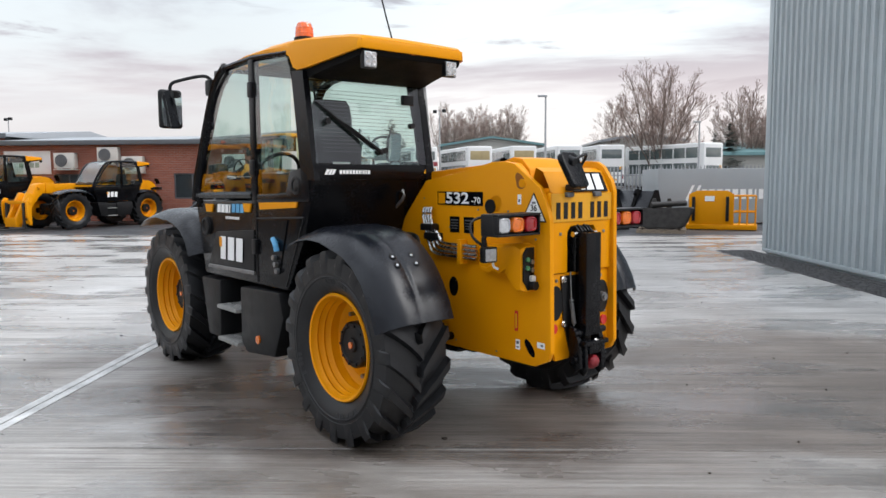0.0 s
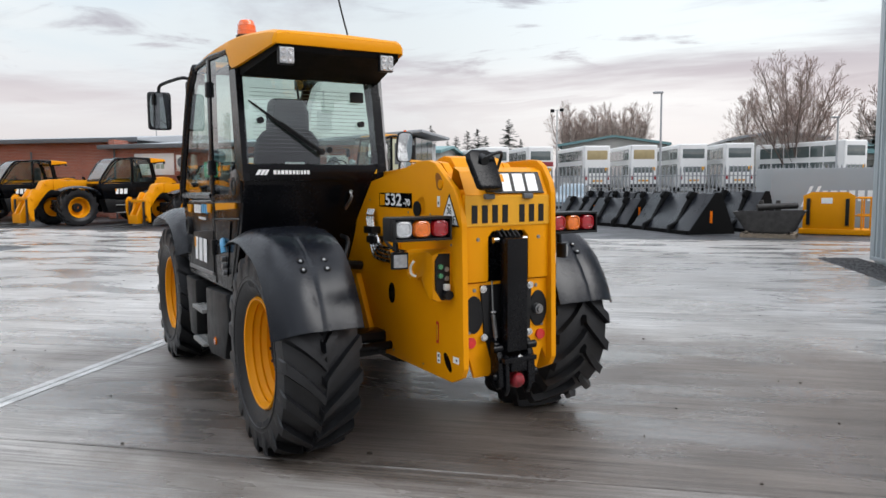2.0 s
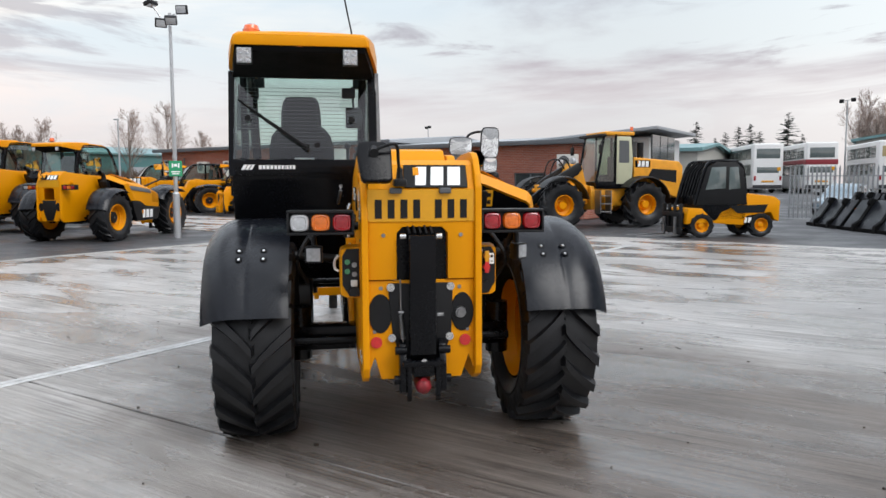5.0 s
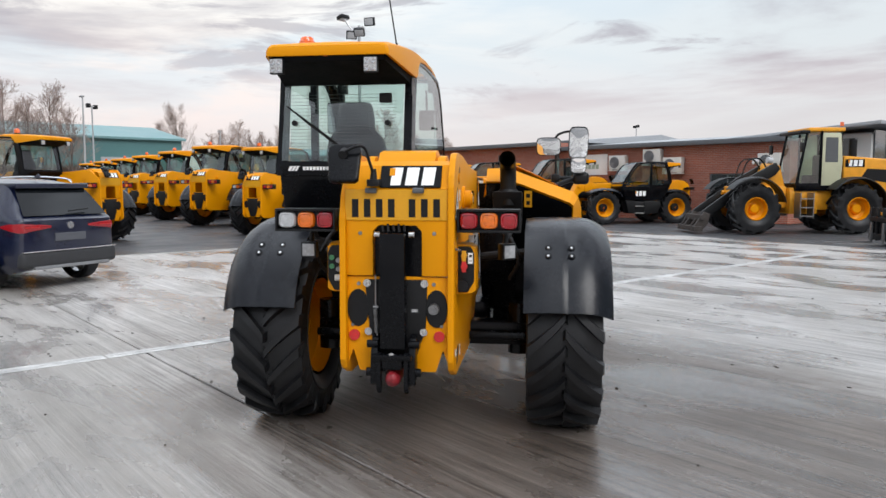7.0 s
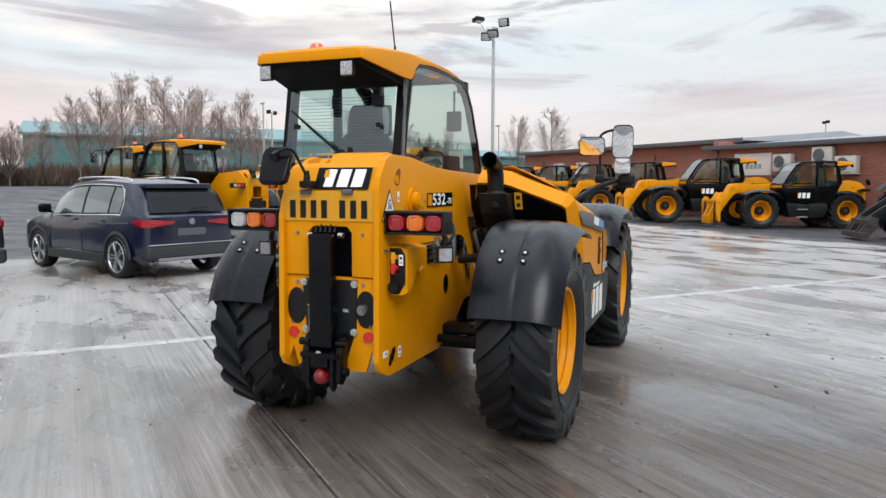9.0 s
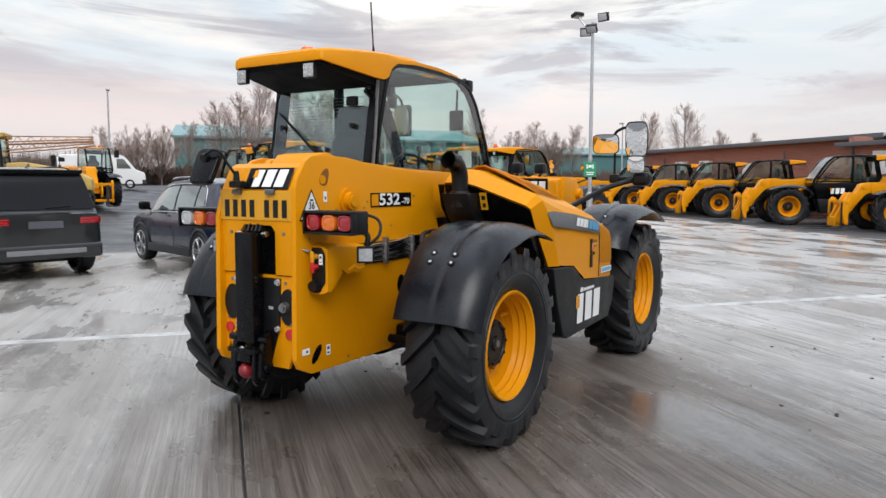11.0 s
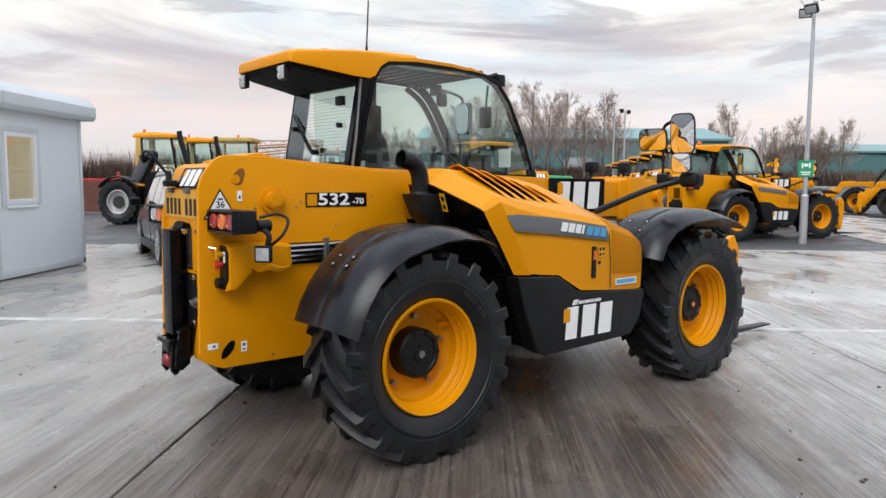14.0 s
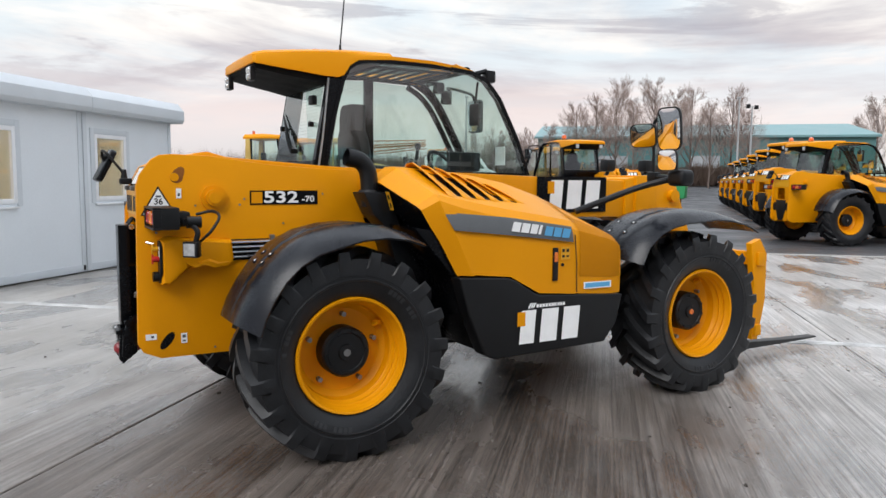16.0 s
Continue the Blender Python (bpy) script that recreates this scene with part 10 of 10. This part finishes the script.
def hedge_line(name, label, pts, height, depth, seed, count):
    """Tangled leafless scrub along a line: many thin leaning stems, one object."""
    rng = random.Random(seed)
    verts, faces = [], []
    P = [Vector(p) for p in pts]
    for _ in range(count):
        i = rng.randrange(len(P) - 1)
        c = P[i].lerp(P[i + 1], rng.random())
        x, y = c.x + rng.uniform(-depth, depth), c.y + rng.uniform(-depth, depth)
        z = lie(x, y)
        h = height * rng.uniform(0.35, 1.0)
        for _ in range(5):
            dx, dy = rng.uniform(-0.6, 0.6), rng.uniform(-0.6, 0.6)
            w = rng.uniform(0.03, 0.09)
            zz = z + h * rng.uniform(0, 0.45)
            k = len(verts)
            verts += [(x - w, y - w, zz), (x + w, y + w, zz), (x + dx, y + dy, zz + h * rng.uniform(0.4, 0.6))]
            faces.append((k, k + 1, k + 2))
    me = bpy.data.meshes.new(name)
    me.from_pydata(verts, [], faces)
    me.materials.append(SCRUB)
    tagged(new(name, me), label, "scrub", kind="stuff")


hedge_line("hedge", "brown leafless scrub and far winter woods", [polar(4.5, 4.5, b, 97) for b in (112, 104, 98, 92, 86, 80, 75)], 3.4, 3.5, 2, 5200)
hedge_line("hedge", "brown leafless scrub and far winter woods", [polar(4.5, 4.5, b, 150) for b in (130, 118, 108, 98)], 7.5, 5, 3, 5200)
hedge_line("hedge", "brown leafless scrub behind the buses", [polar(0, 0, b, 96) for b in (-9, -14, -19, -24)], 3.2, 3, 4, 2000)
hedge_line("hedge", "brown leafless scrub beyond the north lot", [polar(4.5, 4.5, b, 140) for b in (74, 66, 58, 50)], 3.6, 4, 6, 2500)

TEAL = material("teal_sheet_cladding", (0.085, 0.20, 0.205), 0.5, vary=0.08, grain=0.2, fine=3)
TEAL_ROOF = material("teal_sheet_roof", (0.16, 0.30, 0.31), 0.45, vary=0.08, grain=0.2, fine=3)


def far_shed(label, x0, x1, y0, y1, eave, ridge, wall, roof, z=0.0, along="y", doors=0):
    s = new("warehouse")
    tagged(s, label, "warehouse")
    bm = B()
    if along == "y":
        xm = (x0 + x1) / 2
        prism(bm, [(x0, z), (x1, z), (x1, eave), (xm, ridge - 0.05), (x0, eave)], "y", y0, y1)
    else:
        ym = (y0 + y1) / 2
        prism(bm, [(y0, z), (y1, z), (y1, eave), (ym, ridge - 0.05), (y0, eave)], "x", x0, x1)
    part("wall", bm, wall, s)
    bm = B()
    o = 0.5
    if along == "y":
        for xa in (x0, x1):
            sgn = -1 if xa < xm else 1
            prism(bm, [(xa + sgn * o, eave - 0.15), (xa + sgn * o, eave + 0.15), (xm, ridge + 0.2), (xm, ridge - 0.04)], "y", y0 - o, y1 + o)
    else:
        for ya in (y0, y1):
            sgn = -1 if ya < ym else 1
            prism(bm, [(ya + sgn * o, eave - 0.15), (ya + sgn * o, eave + 0.15), (ym, ridge + 0.2), (ym, ridge - 0.04)], "x", x0 - o, x1 + o)
    part("roof", bm, roof, s)
    for k in range(doors):
        bm = B()
        yy = y0 + (y1 - y0) * (k + 0.7) / (doors + 0.6)
        box(bm, x1, x1 + 0.1, yy, yy + 4, z, z + 4.5, 0.02)
        part("shutter_door", bm, SLATE, s)
    return s


far_shed("long teal clad warehouse with shallow roof beyond trees", -128, -101, -2, 42, 7.9, 10.3, TEAL, TEAL_ROOF, 0.8, "y", 3)
far_shed("lower teal clad warehouse beyond the brick building", -150, -122, 66, 110, 7.2, 9.0, TEAL, TEAL_ROOF, 0.3, "y", 1)
CREAM = material("cream_sheet_cladding", (0.46, 0.45, 0.41), 0.55, vary=0.08, grain=0.3)
far_shed("pale warehouse with teal roof edge behind buses", -22, -13, 66, 78, 4.4, 5.0, CREAM, TEAL_ROOF, 0, "x")
far_shed("broad pale warehouse with shallow curved roof", -3, 10, 96, 120, 6.2, 7.2, CREAM, TEAL_ROOF, 0, "y")
far_shed("cream clad industrial unit behind buses", 17, 27, 92, 112, 6.4, 7.2, CREAM, SLATE, 0, "y")
far_shed("low building with teal roof edge behind buses", 24, 46, 70, 84, 4.0, 5.2, CREAM, TEAL_ROOF, 0, "x")


for x, y, h, z, dbl in ((*polar(0, 0, -6.2, 47), 6.9, 0, False), (*polar(0, 0, 2.0, 78), 9.0, 0, True), (-53.5, 84.6, 9.2, 0, True), (*polar(4.5, 4.5, 77.9, 62), 7.6, 0.6, False), (*polar(4.5, 4.5, 77.2, 66), 7.3, 0.6, True), (*polar(4.5, 4.5, 98.0, 60), 8.0, 0.5, False),
                        (*polar(4.5, 4.5, 59.5, 75), 7.6, 0, False), (*polar(4.5, 4.5, 68.0, 90), 7.5, 0.3, False), (*polar(0, 0, -17.5, 60), 6.0, 0, False)):
    make_street_lamp(x, y, h, z, dbl)


# green tank behind the left row, and a small far loader
def make_green_tank():
    g = new("storage_tank")
    tagged(g, "bright green covered trailer behind parked machines", "tank")
    bm = B()
    prism(bm, [(-2.2, 0.9), (2.2, 0.9), (2.3, 1.7), (1.6, 2.0), (-1.6, 2.05), (-2.3, 1.7)], "y", -1.0, 1.0, 0.1, 3)
    part("cover", bm, material("green_tarpaulin", (0.03, 0.30, 0.10), 0.5, vary=0.15), g)
    bm = B()
    for x in (-1.6, 1.6):
        for y in (-0.8, 0.8):
            box(bm, x - 0.06, x + 0.06, y - 0.06, y + 0.06, 0, 0.9)
    part("stand", bm, BLACK, g)
    place(g, -31.7, 10.2, 80)
    g.scale = (0.45, 0.8, 1.0)


make_green_tank()
x, y = polar(5.0, 4.6, 100.5, 46)
copy_thing(row_machine, pose(x, y, lie(x, y) - 0.03, 0, 0, -70) @ BIGGER)

main_machine = make_telehandler(True)
main_machine.matrix_basis = pose(0.0515, 5.161, 0, 0, 0, 42)
tagged(main_machine, "yellow and black telehandler with lowered boom on wet concrete", "telehandler")
add_fittings(main_machine)
